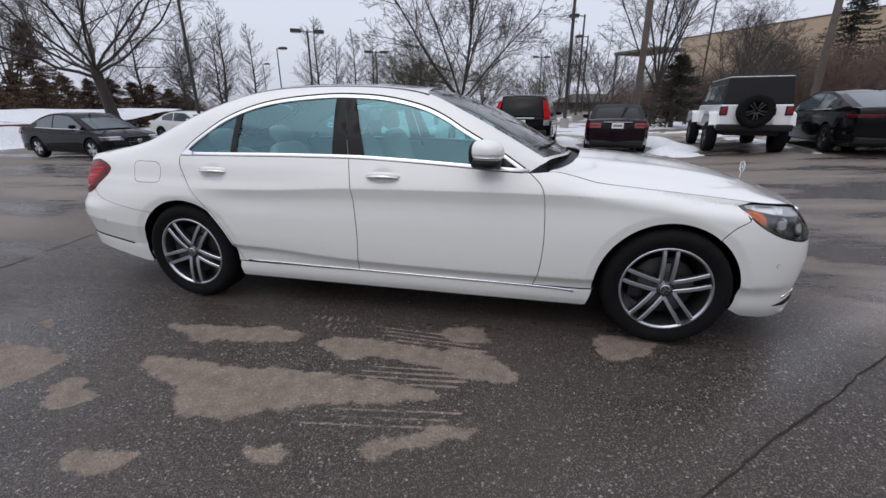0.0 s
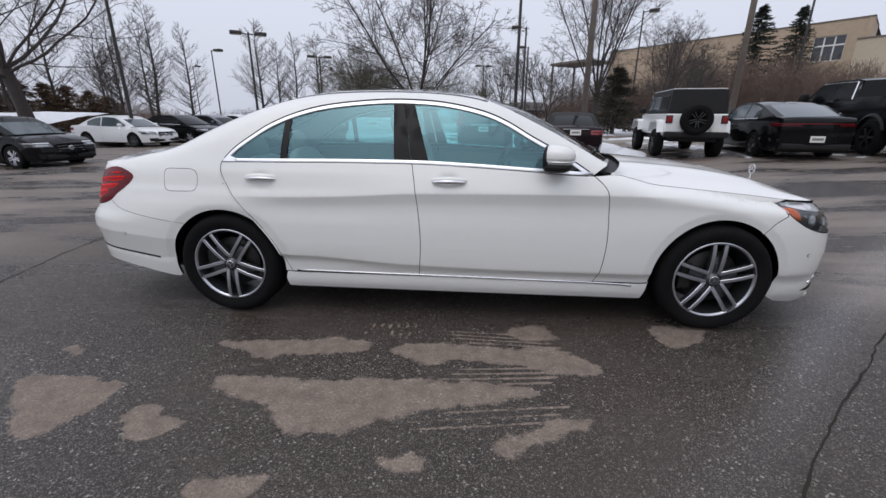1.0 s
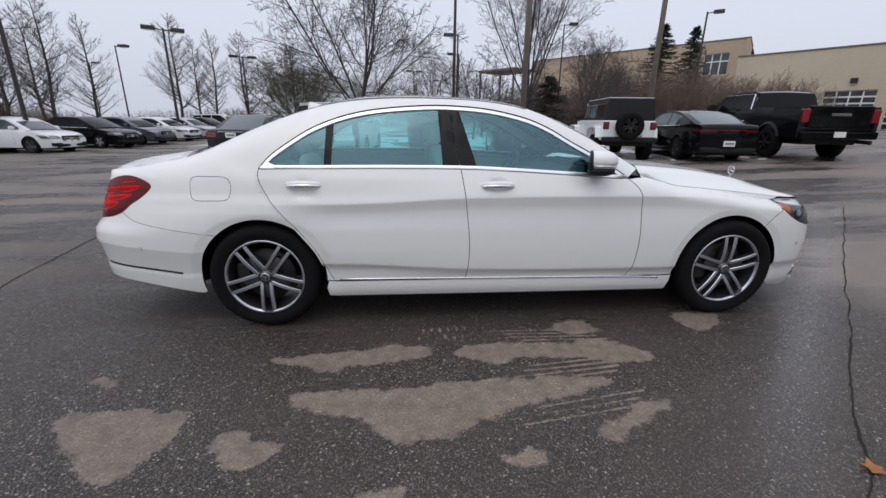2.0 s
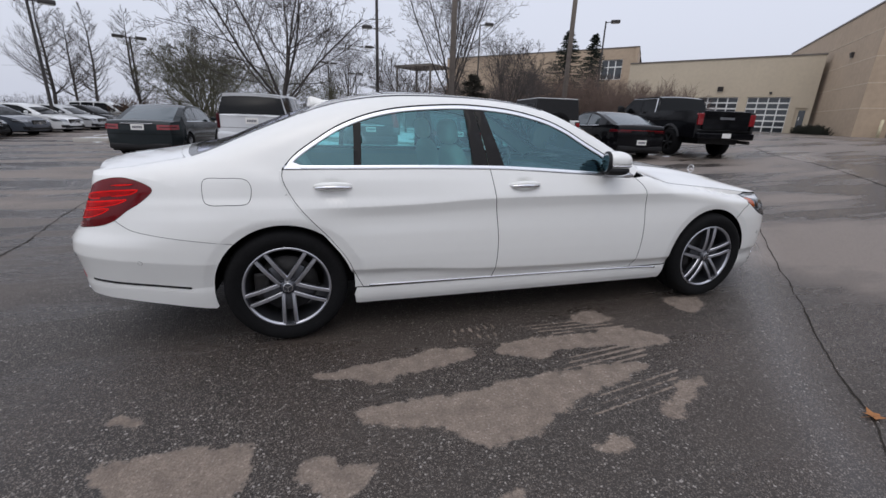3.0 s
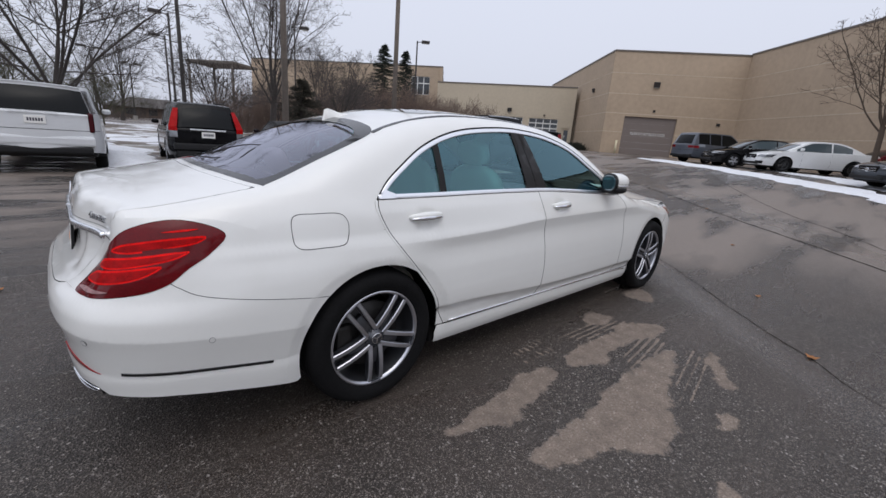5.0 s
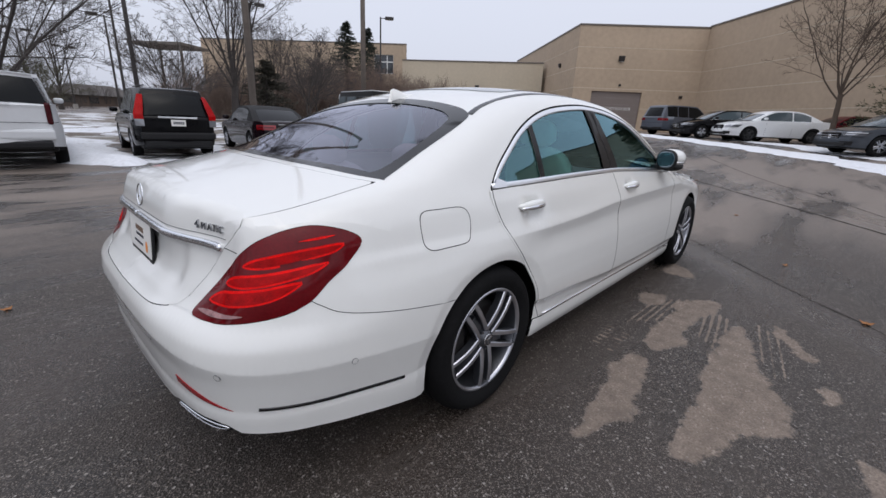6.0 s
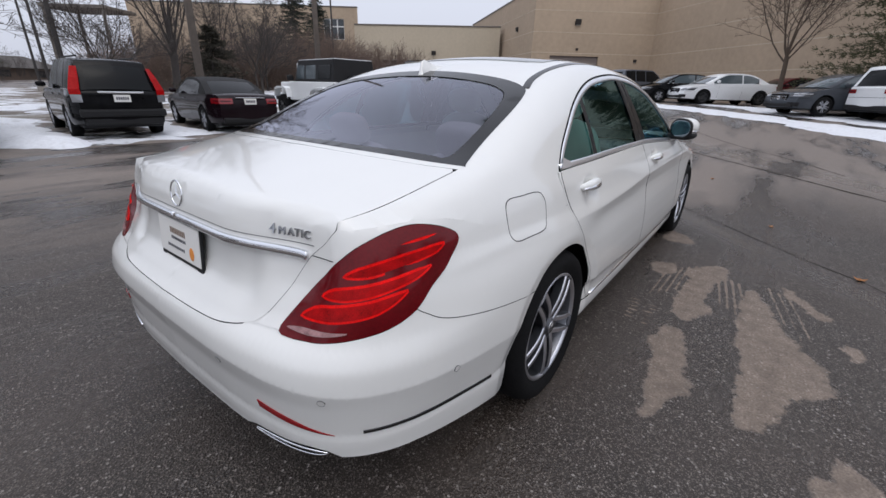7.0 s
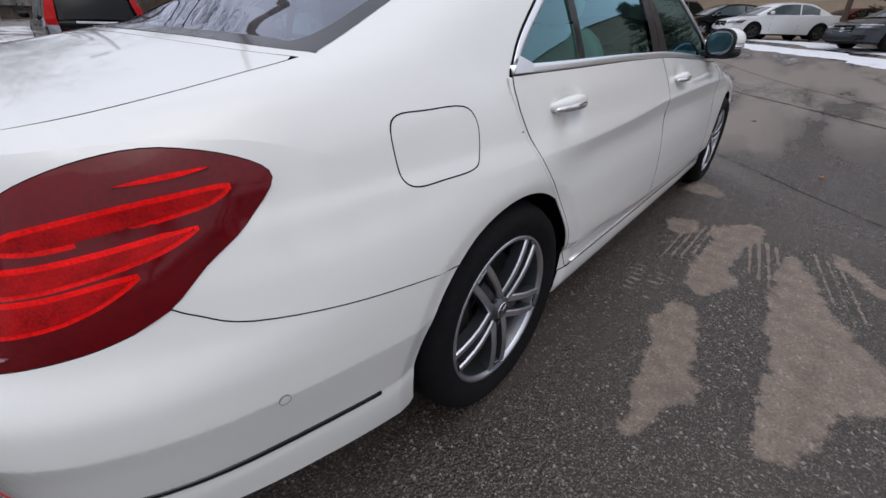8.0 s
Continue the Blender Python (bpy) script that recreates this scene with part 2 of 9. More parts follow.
def skin(loops, to3d, step, ratio=1.0, fixed=None, extra=()):
    """A panel: the loops filled in two dimensions and laid on a surface. The faces look outwards (away from the car's axis)."""
    v2, f, ov = filled(loops, step, ratio, extra)
    v = to3d(v2[:, 0], v2[:, 1])
    if fixed is not None:
        for i, o in enumerate(ov):
            if o in fixed:
                v[i] = fixed[o]
    n = normals(v, f)
    axis = np.stack([np.clip(v[:, 0], -0.6, 3.4), 0 * v[:, 0], np.full(len(v), 0.6)], 1)
    if ((v - axis) * n).sum() < 0:
        f = f[:, ::-1]
    return v, f


def folded(v, f, depth, middle=True):
    """The panel with its rim folded inwards by depth. Returns vertices, faces and material slots (1: the fold)."""
    n = normals(v, f)
    count = {}
    for t in f:
        for a, b in ((t[0], t[1]), (t[1], t[2]), (t[2], t[0])):
            count[(a, b)] = 1
    rim = [(a, b) for a, b in count if (b, a) not in count]
    if middle:
        rim = [(a, b) for a, b in rim if abs(v[a][1]) > 1e-4 or abs(v[b][1]) > 1e-4]
    ids = sorted({k for e in rim for k in e})
    at = {k: len(v) + i for i, k in enumerate(ids)}
    vv = np.vstack([v, v[ids] - depth * n[ids]])
    ff = [tuple(t) for t in f] + [(b, a, at[a], at[b]) for a, b in rim]
    return vv, ff, [0] * len(f) + [1] * len(rim)


def flipped(v, f):
    return v * np.array([1, -1, 1]), [tuple(t)[::-1] for t in f]


def both(v, f, idx):
    """The panel with its mirror image, sewn along the middle."""
    v2, f2 = flipped(v, f)
    n = len(v)
    vv, ff = np.vstack([v, v2]), list(map(tuple, f)) + [tuple(k + n for k in t) for t in f2]
    return vv, ff, list(idx) * 2


def weld(me, d=1e-4):
    bm = bmesh.new()
    bm.from_mesh(me)
    bmesh.ops.remove_doubles(bm, verts=bm.verts, dist=d)
    bm.to_mesh(me)
    bm.free()
    return me


def sharpen(me, degrees=40):
    bm = bmesh.new()
    bm.from_mesh(me)
    for e in bm.edges:
        e.smooth = not (len(e.link_faces) == 2 and e.calc_face_angle(0) > radians(degrees))
    for f in bm.faces:
        f.smooth = True
    bm.to_mesh(me)
    bm.free()
    return me

# ---- ground ----
def asphalt():
    """Worn asphalt: wet and dark, with chippings, and paler where it has dried (the 'dry' attribute and broad stains)."""
    m = bpy.data.materials.new("wet_asphalt")
    m.use_nodes = True
    nt = m.node_tree
    b = nt.nodes["Principled BSDF"]
    link = nt.links.new

    def node(kind, **values):
        n = nt.nodes.new(kind)
        for k, v in values.items():
            n.inputs[k].default_value = v
        return n

    def mixed(fac, a, c, kind="MIX"):
        n = nt.nodes.new("ShaderNodeMix")
        n.data_type, n.blend_type = "RGBA", kind
        for key, val in (("Factor", fac), ("A", a), ("B", c)):
            if isinstance(val, (int, float, tuple)):
                n.inputs[key].default_value = val
            else:
                link(val, n.inputs[key])
        return n.outputs["Result"]

    def ramp(src, *stops):
        n = nt.nodes.new("ShaderNodeValToRGB")
        while len(n.color_ramp.elements) < len(stops):
            n.color_ramp.elements.new(0.5)
        for e, (p, c) in zip(n.color_ramp.elements, stops):
            e.position, e.color = p, (c, c, c, 1)
        link(src, n.inputs["Fac"])
        return n.outputs["Color"]

    def half_of(src):
        n = nt.nodes.new("ShaderNodeMath")
        n.operation = "MULTIPLY"
        link(src, n.inputs[0])
        n.inputs[1].default_value = 0.5
        return n.outputs[0]

    tc = nt.nodes.new("ShaderNodeTexCoord")
    at = nt.nodes.new("ShaderNodeAttribute")
    at.attribute_name = "dry"
    chips = node("ShaderNodeTexVoronoi", Scale=230.0)
    chips2 = node("ShaderNodeTexVoronoi", Scale=120.0)
    fine = node("ShaderNodeTexNoise", Scale=85.0, Detail=6.0, Roughness=0.7)
    blot = node("ShaderNodeTexNoise", Scale=0.55, Detail=7.0, Roughness=0.62)
    streak = node("ShaderNodeTexNoise", Scale=0.75, Detail=9.0, Roughness=0.60)
    mp = nt.nodes.new("ShaderNodeMapping")
    mp.inputs["Scale"].default_value = (0.32, 1.25, 1.0)
    mp.inputs["Rotation"].default_value = (0, 0, radians(-8))
    for n in (chips, chips2, fine, blot):
        link(tc.outputs["Object"], n.inputs["Vector"])
    link(tc.outputs["Object"], mp.inputs["Vector"])
    link(mp.outputs["Vector"], streak.inputs["Vector"])
    stone = ramp(chips.outputs["Color"], (0.62, 0.0), (0.95, 1.0))
    wet = mixed(stone, (0.0212, 0.0170, 0.0143, 1), (0.238, 0.206, 0.179, 1))
    wet = mixed(ramp(chips2.outputs["Color"], (0.84, 0.0), (0.93, 0.9)), wet, (0.37, 0.338, 0.310, 1))
    wet = mixed(ramp(blot.outputs["Fac"], (0.38, 0.0), (0.66, 0.5)), wet, (0.076, 0.058, 0.047, 1))
    lane = nt.nodes.new("ShaderNodeAttribute")
    lane.attribute_name = "lane"
    worn = nt.nodes.new("ShaderNodeMath")
    worn.operation = "MULTIPLY"
    link(lane.outputs["Fac"], worn.inputs[0])
    link(ramp(streak.outputs["Fac"], (0.46, 0.0), (0.50, 0.45), (0.56, 0.80)), worn.inputs[1])
    lanegrain = mixed(ramp(fine.outputs["Fac"], (0.3, 0.0), (0.7, 1.0)), (0.135, 0.110, 0.094, 1), (0.310, 0.262, 0.226, 1))
    wet = mixed(worn.outputs[0], wet, lanegrain)
    mid = node("ShaderNodeTexNoise", Scale=11.0, Detail=8.0, Roughness=0.68)
    link(tc.outputs["Object"], mid.inputs["Vector"])
    dry = mixed(ramp(fine.outputs["Fac"], (0.3, 0.0), (0.7, 1.0)), (0.116, 0.089, 0.071, 1), (0.325, 0.263, 0.215, 1))
    dry = mixed(ramp(chips2.outputs["Color"], (0.80, 0.0), (0.95, 0.7)), dry, (0.42, 0.36, 0.31, 1))
    dry = mixed(ramp(mid.outputs["Fac"], (0.36, 0.6), (0.60, 0.0)), dry, (0.105, 0.082, 0.067, 1))
    broad = node("ShaderNodeTexNoise", Scale=2.6, Detail=6.0, Roughness=0.6)
    link(tc.outputs["Object"], broad.inputs["Vector"])

    def plus(total, src, k):
        n = nt.nodes.new("ShaderNodeMath")
        n.operation = "MULTIPLY_ADD"
        link(src, n.inputs[0])
        n.inputs[1].default_value = k
        link(total, n.inputs[2])
        return n.outputs[0]
    ragged = plus(plus(plus(at.outputs["Fac"], fine.outputs["Fac"], 0.40), mid.outputs["Fac"], 1.35), broad.outputs["Fac"], 0.75)
    mask = ramp(half_of(ragged), (0.815, 0.0), (0.915, 0.95))
    link(mixed(mask, wet, dry), b.inputs["Base Color"])
    damp = ramp(streak.outputs["Fac"], (0.40, 0.10), (0.46, 0.22), (0.50, 0.48), (0.66, 0.60))
    damp = mixed(worn.outputs[0], damp, (0.62, 0.62, 0.62, 1))
    film = nt.nodes.new("ShaderNodeAttribute")
    film.attribute_name = "wet"
    damp = mixed(film.outputs["Fac"], damp, (0.12, 0.12, 0.12, 1))
    link(mixed(mask, damp, (0.85, 0.85, 0.85, 1)), b.inputs["Roughness"])
    b.inputs["Specular IOR Level"].default_value = 0.42
    bp = nt.nodes.new("ShaderNodeBump")
    bp.inputs["Strength"].default_value, bp.inputs["Distance"].default_value = 0.55, 0.006
    calm = nt.nodes.new("ShaderNodeMath")
    calm.operation = "MULTIPLY_ADD"
    link(film.outputs["Fac"], calm.inputs[0])
    calm.inputs[1].default_value, calm.inputs[2].default_value = -0.42, 0.60
    link(calm.outputs[0], bp.inputs["Strength"])
    h = nt.nodes.new("ShaderNodeMath")
    h.operation = "ADD"
    link(chips2.outputs["Distance"], h.inputs[0])
    link(fine.outputs["Fac"], h.inputs[1])
    link(h.outputs[0], bp.inputs["Height"])
    link(bp.outputs["Normal"], b.inputs["Normal"])
    return m


RISE_X = curve([-600, -60, -16, -5, -1.5, 4.5, 8, 13, 20, 25, 36, 45, 600], [-0.35, -0.35, -0.25, -0.07, 0.0, 0.0, 0.16, 0.38, 0.75, 0.95, 0.98, 0.98, 0.98])
RISE_Y = curve([-600, 2, 10, 20, 50, 100, 600], [0.0, 0.0, 0.04, 0.08, 0.16, 0.3, 0.6])


def ground_z(x, y):
    """The lot lies level round the saloon, rises gently towards the buildings and falls a little the other way."""
    return RISE_X(np.asarray(x, float)) + RISE_Y(np.asarray(y, float))


PATCH_A = [(0.354, -1.738), (0.44, -1.672), (0.688, -1.64), (1.008, -1.627), (1.246, -1.60), (1.765, -1.59), (1.993, -1.647), (1.90, -1.703), (1.49, -1.827), (1.245, -1.92), (0.952, -2.019), (0.857, -2.027), (0.73, -1.908)]
PATCH_B = [(0.109, -1.313), (0.263, -1.284), (0.563, -1.276), (0.824, -1.207), (1.038, -1.245), (1.062, -1.35), (0.85, -1.37), (0.544, -1.442), (0.342, -1.409)]
PATCH_C = [(1.195, -1.314), (1.458, -1.225), (1.845, -1.245), (2.104, -1.215), (2.334, -1.354), (2.33, -1.476), (2.03, -1.441), (1.712, -1.386), (1.377, -1.417)]
PATCH_D = [(1.897, -1.021), (2.148, -0.958), (2.178, -1.105), (1.986, -1.117)]
PATCH_E = [(1.775, -1.987), (1.895, -1.935), (2.224, -1.80), (2.135, -1.902), (1.946, -2.008), (1.908, -2.075), (1.792, -2.056)]
PATCH_F = [(-0.658, -1.78), (-0.542, -1.732), (-0.153, -1.732), (-0.138, -1.851), (-0.187, -2.101), (-0.284, -2.128), (-0.435, -2.035)]
PATCH_G = [(0.089, -2.048), (0.088, -1.93), (0.174, -1.885), (0.207, -1.968), (0.371, -2.006), (0.20, -2.117)]
PATCH_H = [(-0.777, -1.472), (-0.692, -1.446), (-0.585, -1.513), (-0.716, -1.526)]
PATCH_I = [(1.314, -2.144), (1.457, -2.096), (1.477, -2.127), (1.379, -2.183)]
PATCH_J = [(0.615, -2.286), (0.82, -2.249), (0.902, -2.288), (0.80, -2.40), (0.614, -2.36)]
PATCH_K = [(2.871, -0.881), (3.20, -0.886), (2.941, -1.133), (2.841, -1.077)]
DRY = [PATCH_A, PATCH_B, PATCH_C, PATCH_D, PATCH_E, PATCH_F, PATCH_G, PATCH_H, PATCH_I, PATCH_J, PATCH_K]


# the crack that runs along the lane
LANE_CRACK = [(16.9, 9.4), (15.6, 7.9), (14.69, 6.63), (13.9, 5.14), (12.4, 3.31), (10.67, 1.5), (9.5, 0.43), (8.2, -0.9), (7.4, -1.8), (6.6, -2.65), (5.6, -3.8)]


def lay_ground():
    xs = np.r_[-600, -300, -150, -90, -60, np.arange(-45, -6, 1.5), np.arange(-6, -1.2, 0.3), np.arange(-1.2, 3.6, 0.028), np.arange(3.6, 8, 0.12), np.arange(8, 16, 0.25), np.arange(16, 50, 1.5), 55, 60, 75, 100, 150, 300, 600]
    ys = np.r_[-600, -300, -150, -80, -40, -25, -15, -10, np.arange(-7, -4, 0.3), np.arange(-4, -2.6, 0.1), np.arange(-2.6, -2.1, 0.028), np.arange(-2.1, -0.75, 0.010), np.arange(-0.75, -0.6, 0.028), np.arange(-0.6, 3, 0.12), np.arange(3, 8, 0.3), np.arange(8, 50, 1.5), 55, 60, 75, 100, 150, 300, 600]
    gx, gy = np.meshgrid(xs, ys, indexing="ij")
    p = np.stack([gx.ravel(), gy.ravel()], 1)
    near = (p[:, 0] > -1.4) & (p[:, 0] < 3.7) & (p[:, 1] > -2.7) & (p[:, 1] < -0.5)
    dry = np.zeros(len(p))
    q = p[near]
    warp = np.array([noise.noise_vector(Vector((a * 6, b * 6, 0)))[:2] for a, b in q]) * 0.04
    val = np.zeros(len(q))
    for poly in DRY:
        loop = dense(spline(poly, 3, closed=True), 0.03)
        w = q + warp
        box_ = np.all((w > loop.min(0) - 0.12) & (w < loop.max(0) + 0.12), axis=1)
        if not box_.any():
            continue
        p_ = w[box_]
        d_ = np.sqrt(np.min(((p_[:, None] - loop[None]) ** 2).sum(-1), axis=1))
        sd = np.where(within(loop, p_), d_, -d_)
        val[box_] = np.maximum(val[box_], np.clip(0.5 + sd / 0.11, 0, 1))
    # tread prints of a turning tyre between and beside the patches
    rng = random.Random(4)
    for k in range(7):
        y0 = -1.47 - 0.045 * k
        c = np.exp(-((q[:, 1] - (y0 + 0.05 * (q[:, 0] - 1.7) ** 2 + 0.10 * (q[:, 0] - 1.7))) / 0.010) ** 2)
        x0, x1 = 1.55 + 0.10 * rng.random() - 0.03 * k, 2.22 - 0.07 * k + 0.1 * rng.random()
        val = np.maximum(val, 0.85 * c * ((q[:, 0] > x0) & (q[:, 0] < x1)))
    for k in range(5):
        c = np.exp(-((q[:, 1] - (-1.02 - 0.042 * k - 0.03 * q[:, 0])) / 0.010) ** 2)
        val = np.maximum(val, 0.78 * c * ((q[:, 0] > 1.45 + 0.06 * k) & (q[:, 0] < 2.05 + 0.05 * k)))
    for k in range(3):
        c = np.exp(-((q[:, 1] - (-1.86 - 0.05 * k + 0.16 * (q[:, 0] - 1.4))) / 0.010) ** 2)
        val = np.maximum(val, 0.62 * c * ((q[:, 0] > 1.30 + 0.06 * k) & (q[:, 0] < 2.15 - 0.06 * k)))
    for k in range(6):
        c = np.exp(-(((q[:, 0] - 1.02 - 0.055 * k) - 0.25 * (q[:, 1] + 1.0)) / 0.011) ** 2)
        val = np.maximum(val, 0.66 * c * ((q[:, 1] > -1.16) & (q[:, 1] < -1.0 + 0.01 * k)))
    dry[near] = val
    v = np.stack([p[:, 0], p[:, 1], ground_z(p[:, 0], p[:, 1])], 1)
    n, m = len(xs), len(ys)
    i, j = np.meshgrid(np.arange(n - 1), np.arange(m - 1), indexing="ij")
    f = np.stack([i * m + j, (i + 1) * m + j, (i + 1) * m + j + 1, i * m + j + 1], -1).reshape(-1, 4)
    me = mesh_of("ground", v, f, asphalt())
    me.attributes.new("dry", "FLOAT", "POINT").data.foreach_set("value", dry.astype(np.float32))
    away = np.hypot(np.maximum(np.abs(p[:, 0] - 1.5) - 2.8, 0), np.maximum(np.abs(p[:, 1] + 0.5) - 2.2, 0))
    me.attributes.new("lane", "FLOAT", "POINT").data.foreach_set("value", np.maximum(np.clip((away - 0.3) / 3.0, 0, 1), np.clip((p[:, 0] - 4.1) / 0.8, 0, 1) * np.clip((p[:, 1] + 1.9) / 1.0, 0, 1)).astype(np.float32))
    line = dense(spline([(7.6, 2.2), (5.68, 0.43), (4.24, -0.91), (3.62, -1.48), (3.08, -1.97), (2.78, -2.26), (2.0, -3.2)], 6), 0.1, False)
    gap = np.full(len(p), 9.0)
    sel = (p[:, 0] > -2) & (p[:, 0] < 12) & (p[:, 1] > -6) & (p[:, 1] < 5)
    gap[sel] = np.sqrt((((p[sel] + (0.16, -0.16))[:, None] - line[None]) ** 2).sum(-1).min(1))
    line = dense(spline(LANE_CRACK, 6), 0.3, False)
    gap2 = np.full(len(p), 9.0)
    sel = (p[:, 0] > 4) & (p[:, 0] < 20) & (p[:, 1] > -6) & (p[:, 1] < 10)
    gap2[sel] = np.sqrt((((p[sel] + (-0.35, 0.45))[:, None] - line[None]) ** 2).sum(-1).min(1))
    film = np.maximum(np.exp(-(gap / 0.19) ** 2), 0.8 * np.exp(-(gap2 / 0.55) ** 2))
    me.attributes.new("wet", "FLOAT", "POINT").data.foreach_set("value", film.astype(np.float32))
    return tagged(new("ground", me), "wet worn parking lot asphalt with pale dry patches", "ground", kind="structure")


lay_ground()

# ---- the white saloon's surfaces (rear axle at x = 0, nose towards +x, right flank at -y) ----
def smin(a, b, k):
    h = np.maximum(k - np.abs(a - b), 0) / np.maximum(k, 1e-9)
    return np.minimum(a, b) - h * h * k / 4


def smax(a, b, k):
    return -smin(-a, -b, k)


# plan outline of the widest part, from the tail's middle to the nose's middle (right half)
PLAN_X = [-1.175, -1.170, -1.145, -1.09, -0.99, -0.84, -0.6, -0.2, 0.4, 1.2, 2.0, 2.6, 3.1, 3.5, 3.75, 3.89, 3.97, 4.03, 4.06, 4.065]
PLAN_Y = [0.0, 0.32, 0.56, 0.72, 0.82, 0.882, 0.917, 0.94, 0.948, 0.95, 0.949, 0.945, 0.935, 0.905, 0.85, 0.76, 0.63, 0.42, 0.2, 0.0]
_k = np.arange(len(PLAN_X), dtype=float)
_px, _py, _s = curve(_k, PLAN_X), curve(_k, PLAN_Y), np.linspace(0, len(PLAN_X) - 1, 1200)
_X, _Y = _px(_s), _py(_s)
_U = np.r_[0, np.cumsum(np.hypot(np.diff(_X), np.diff(_Y)))]
_U += 1.5 - np.interp(1.5, _X, _U)
U_REAR, U_FRONT = _U[0], _U[-1]
_tx, _ty = np.gradient(_X, _U), np.gradient(_Y, _U)

# how far the flank stands back from the plan outline, by height, at several places round the car
DZ = [0.14, 0.20, 0.24, 0.28, 0.33, 0.36, 0.39, 0.45, 0.52, 0.60, 0.66, 0.70, 0.75, 0.80, 0.85, 0.872, 0.90, 0.96, 1.035, 1.10]
D_TAIL = [0.12, 0.08, 0.055, 0.04, 0.031, 0.0285, 0.031, 0.018, 0, 0.008, 0.03, 0.055, 0.07, 0.085, 0.1, 0.104, 0.106, 0.116, 0.15, 0.2]
D_CORN = [0.12, 0.08, 0.055, 0.04, 0.031, 0.028, 0.03, 0.017, 0, 0.006, 0.022, 0.035, 0.045, 0.055, 0.066, 0.072, 0.082, 0.11, 0.16, 0.22]
D_SHOU = [0.08, 0.055, 0.044, 0.036, 0.029, 0.0265, 0.0285, 0.016, 0, 0.002, 0.006, 0.011, 0.018, 0.028, 0.042, 0.048, 0.056, 0.085, 0.13, 0.165]
D_LAMP = [0.12, 0.08, 0.055, 0.04, 0.031, 0.0285, 0.031, 0.018, 0, 0.01, 0.033, 0.058, 0.082, 0.105, 0.128, 0.138, 0.148, 0.165, 0.185, 0.2]
D_QUAR = [0.08, 0.06, 0.045, 0.036, 0.03, 0.027, 0.026, 0.012, 0, 0, 0.002, 0.004, 0.007, 0.012, 0.021, 0.026, 0.036, 0.062, 0.092, 0.112]
D_DOOR = [0.1, 0.062, 0.042, 0.036, 0.038, 0.026, 0.003, 0, 0, 0.004, 0.009, 0.0145, 0.0215, 0.0255, 0.0190, 0.0145, 0.024, 0.05, 0.085, 0.115]
D_FEND = [0.1, 0.062, 0.042, 0.034, 0.032, 0.022, 0.004, 0, 0, 0.002, 0.006, 0.0105, 0.017, 0.0225, 0.0205, 0.018, 0.03, 0.06, 0.1, 0.13]
D_NOSE = [0.06, 0.035, 0.03, 0.03, 0.03, 0.03, 0.028, 0.02, 0.012, 0.018, 0.03, 0.045, 0.07, 0.10, 0.14, 0.16, 0.19, 0.25, 0.30, 0.33]
D_KEYS = [U_REAR, -1.6, -1.28, -0.95, -0.5, 0.0, 0.5, 2.3, 3.0, 3.6, 4.15, U_FRONT]
D_ROWS = [D_TAIL, D_TAIL, D_LAMP, D_CORN, D_SHOU, D_QUAR, D_DOOR, D_DOOR, D_FEND, D_FEND, D_NOSE, D_NOSE]
_zz = np.linspace(DZ[0], DZ[-1], 640)
_tab = np.array([np.interp(_zz, DZ, row) for row in D_ROWS])
_ker = np.array([1, 2, 1]) / 4.0
_tab = np.array([np.convolve(np.pad(r, 1, mode="edge"), _ker, "valid") for r in _tab])
# the line between the flank panels and the upper shell, and how much the fenders roll over towards the bonnet
Z_LINE = curve([U_REAR, -1.5, -1.15, -1.0, -0.85, -0.7, -0.5, -0.35, 0.03, 0.06, 0.3, 0.85, 1.26, 1.6, 1.94, 2.36, 2.5, 2.62, 2.75, 2.95, 3.16, 3.36, 3.58, 3.8, 4.1, U_FRONT],
               [1.032, 1.018, 0.985, 0.99, 0.993, 0.985, 0.93, 0.90, 0.90, 1.036, 1.038, 1.042, 1.04, 1.027, 1.008, 0.985, 0.99, 0.965, 0.932, 0.911, 0.892, 0.872, 0.85, 0.838, 0.80, 0.82])
ROLL = curve([U_REAR, 2.3, 2.7, 3.4, 3.8, 4.2, U_FRONT], [0.0, 0.0, 0.12, 0.12, 0.06, 0.0, 0.0])


# how far the shoulder crease (over the doors) and the waist crease (round the bumper) lie from their heights in the rows
SHOULDER = curve([-0.5, 0.2, 0.75, 1.29, 2.3, 2.75, 3.05, 3.35, 4.0], [-0.046, -0.046, -0.034, -0.006, 0.004, 0.0, -0.013, -0.034, -0.034])
WAIST = curve([U_REAR, -1.56, -1.26, -1.07, -0.93, -0.62, -0.43, 0.0, 4.0], [0.085, 0.085, 0.074, 0.062, 0.052, 0.024, 0.009, 0.0, 0.0])


LIP = curve([U_REAR, -1.2, -1.0, -0.7, -0.45, 0.0, 4.0], [0.055, 0.052, 0.045, 0.024, -0.005, 0.0, 0.0])
SILL = curve([-0.5, 0.0, 0.3, 0.48, 1.27, 2.33, 2.8, 4.0], [0.0, 0.0, 0.055, 0.056, 0.012, -0.006, -0.006, 0.0])


HANDLES = (0.287, 1.494)


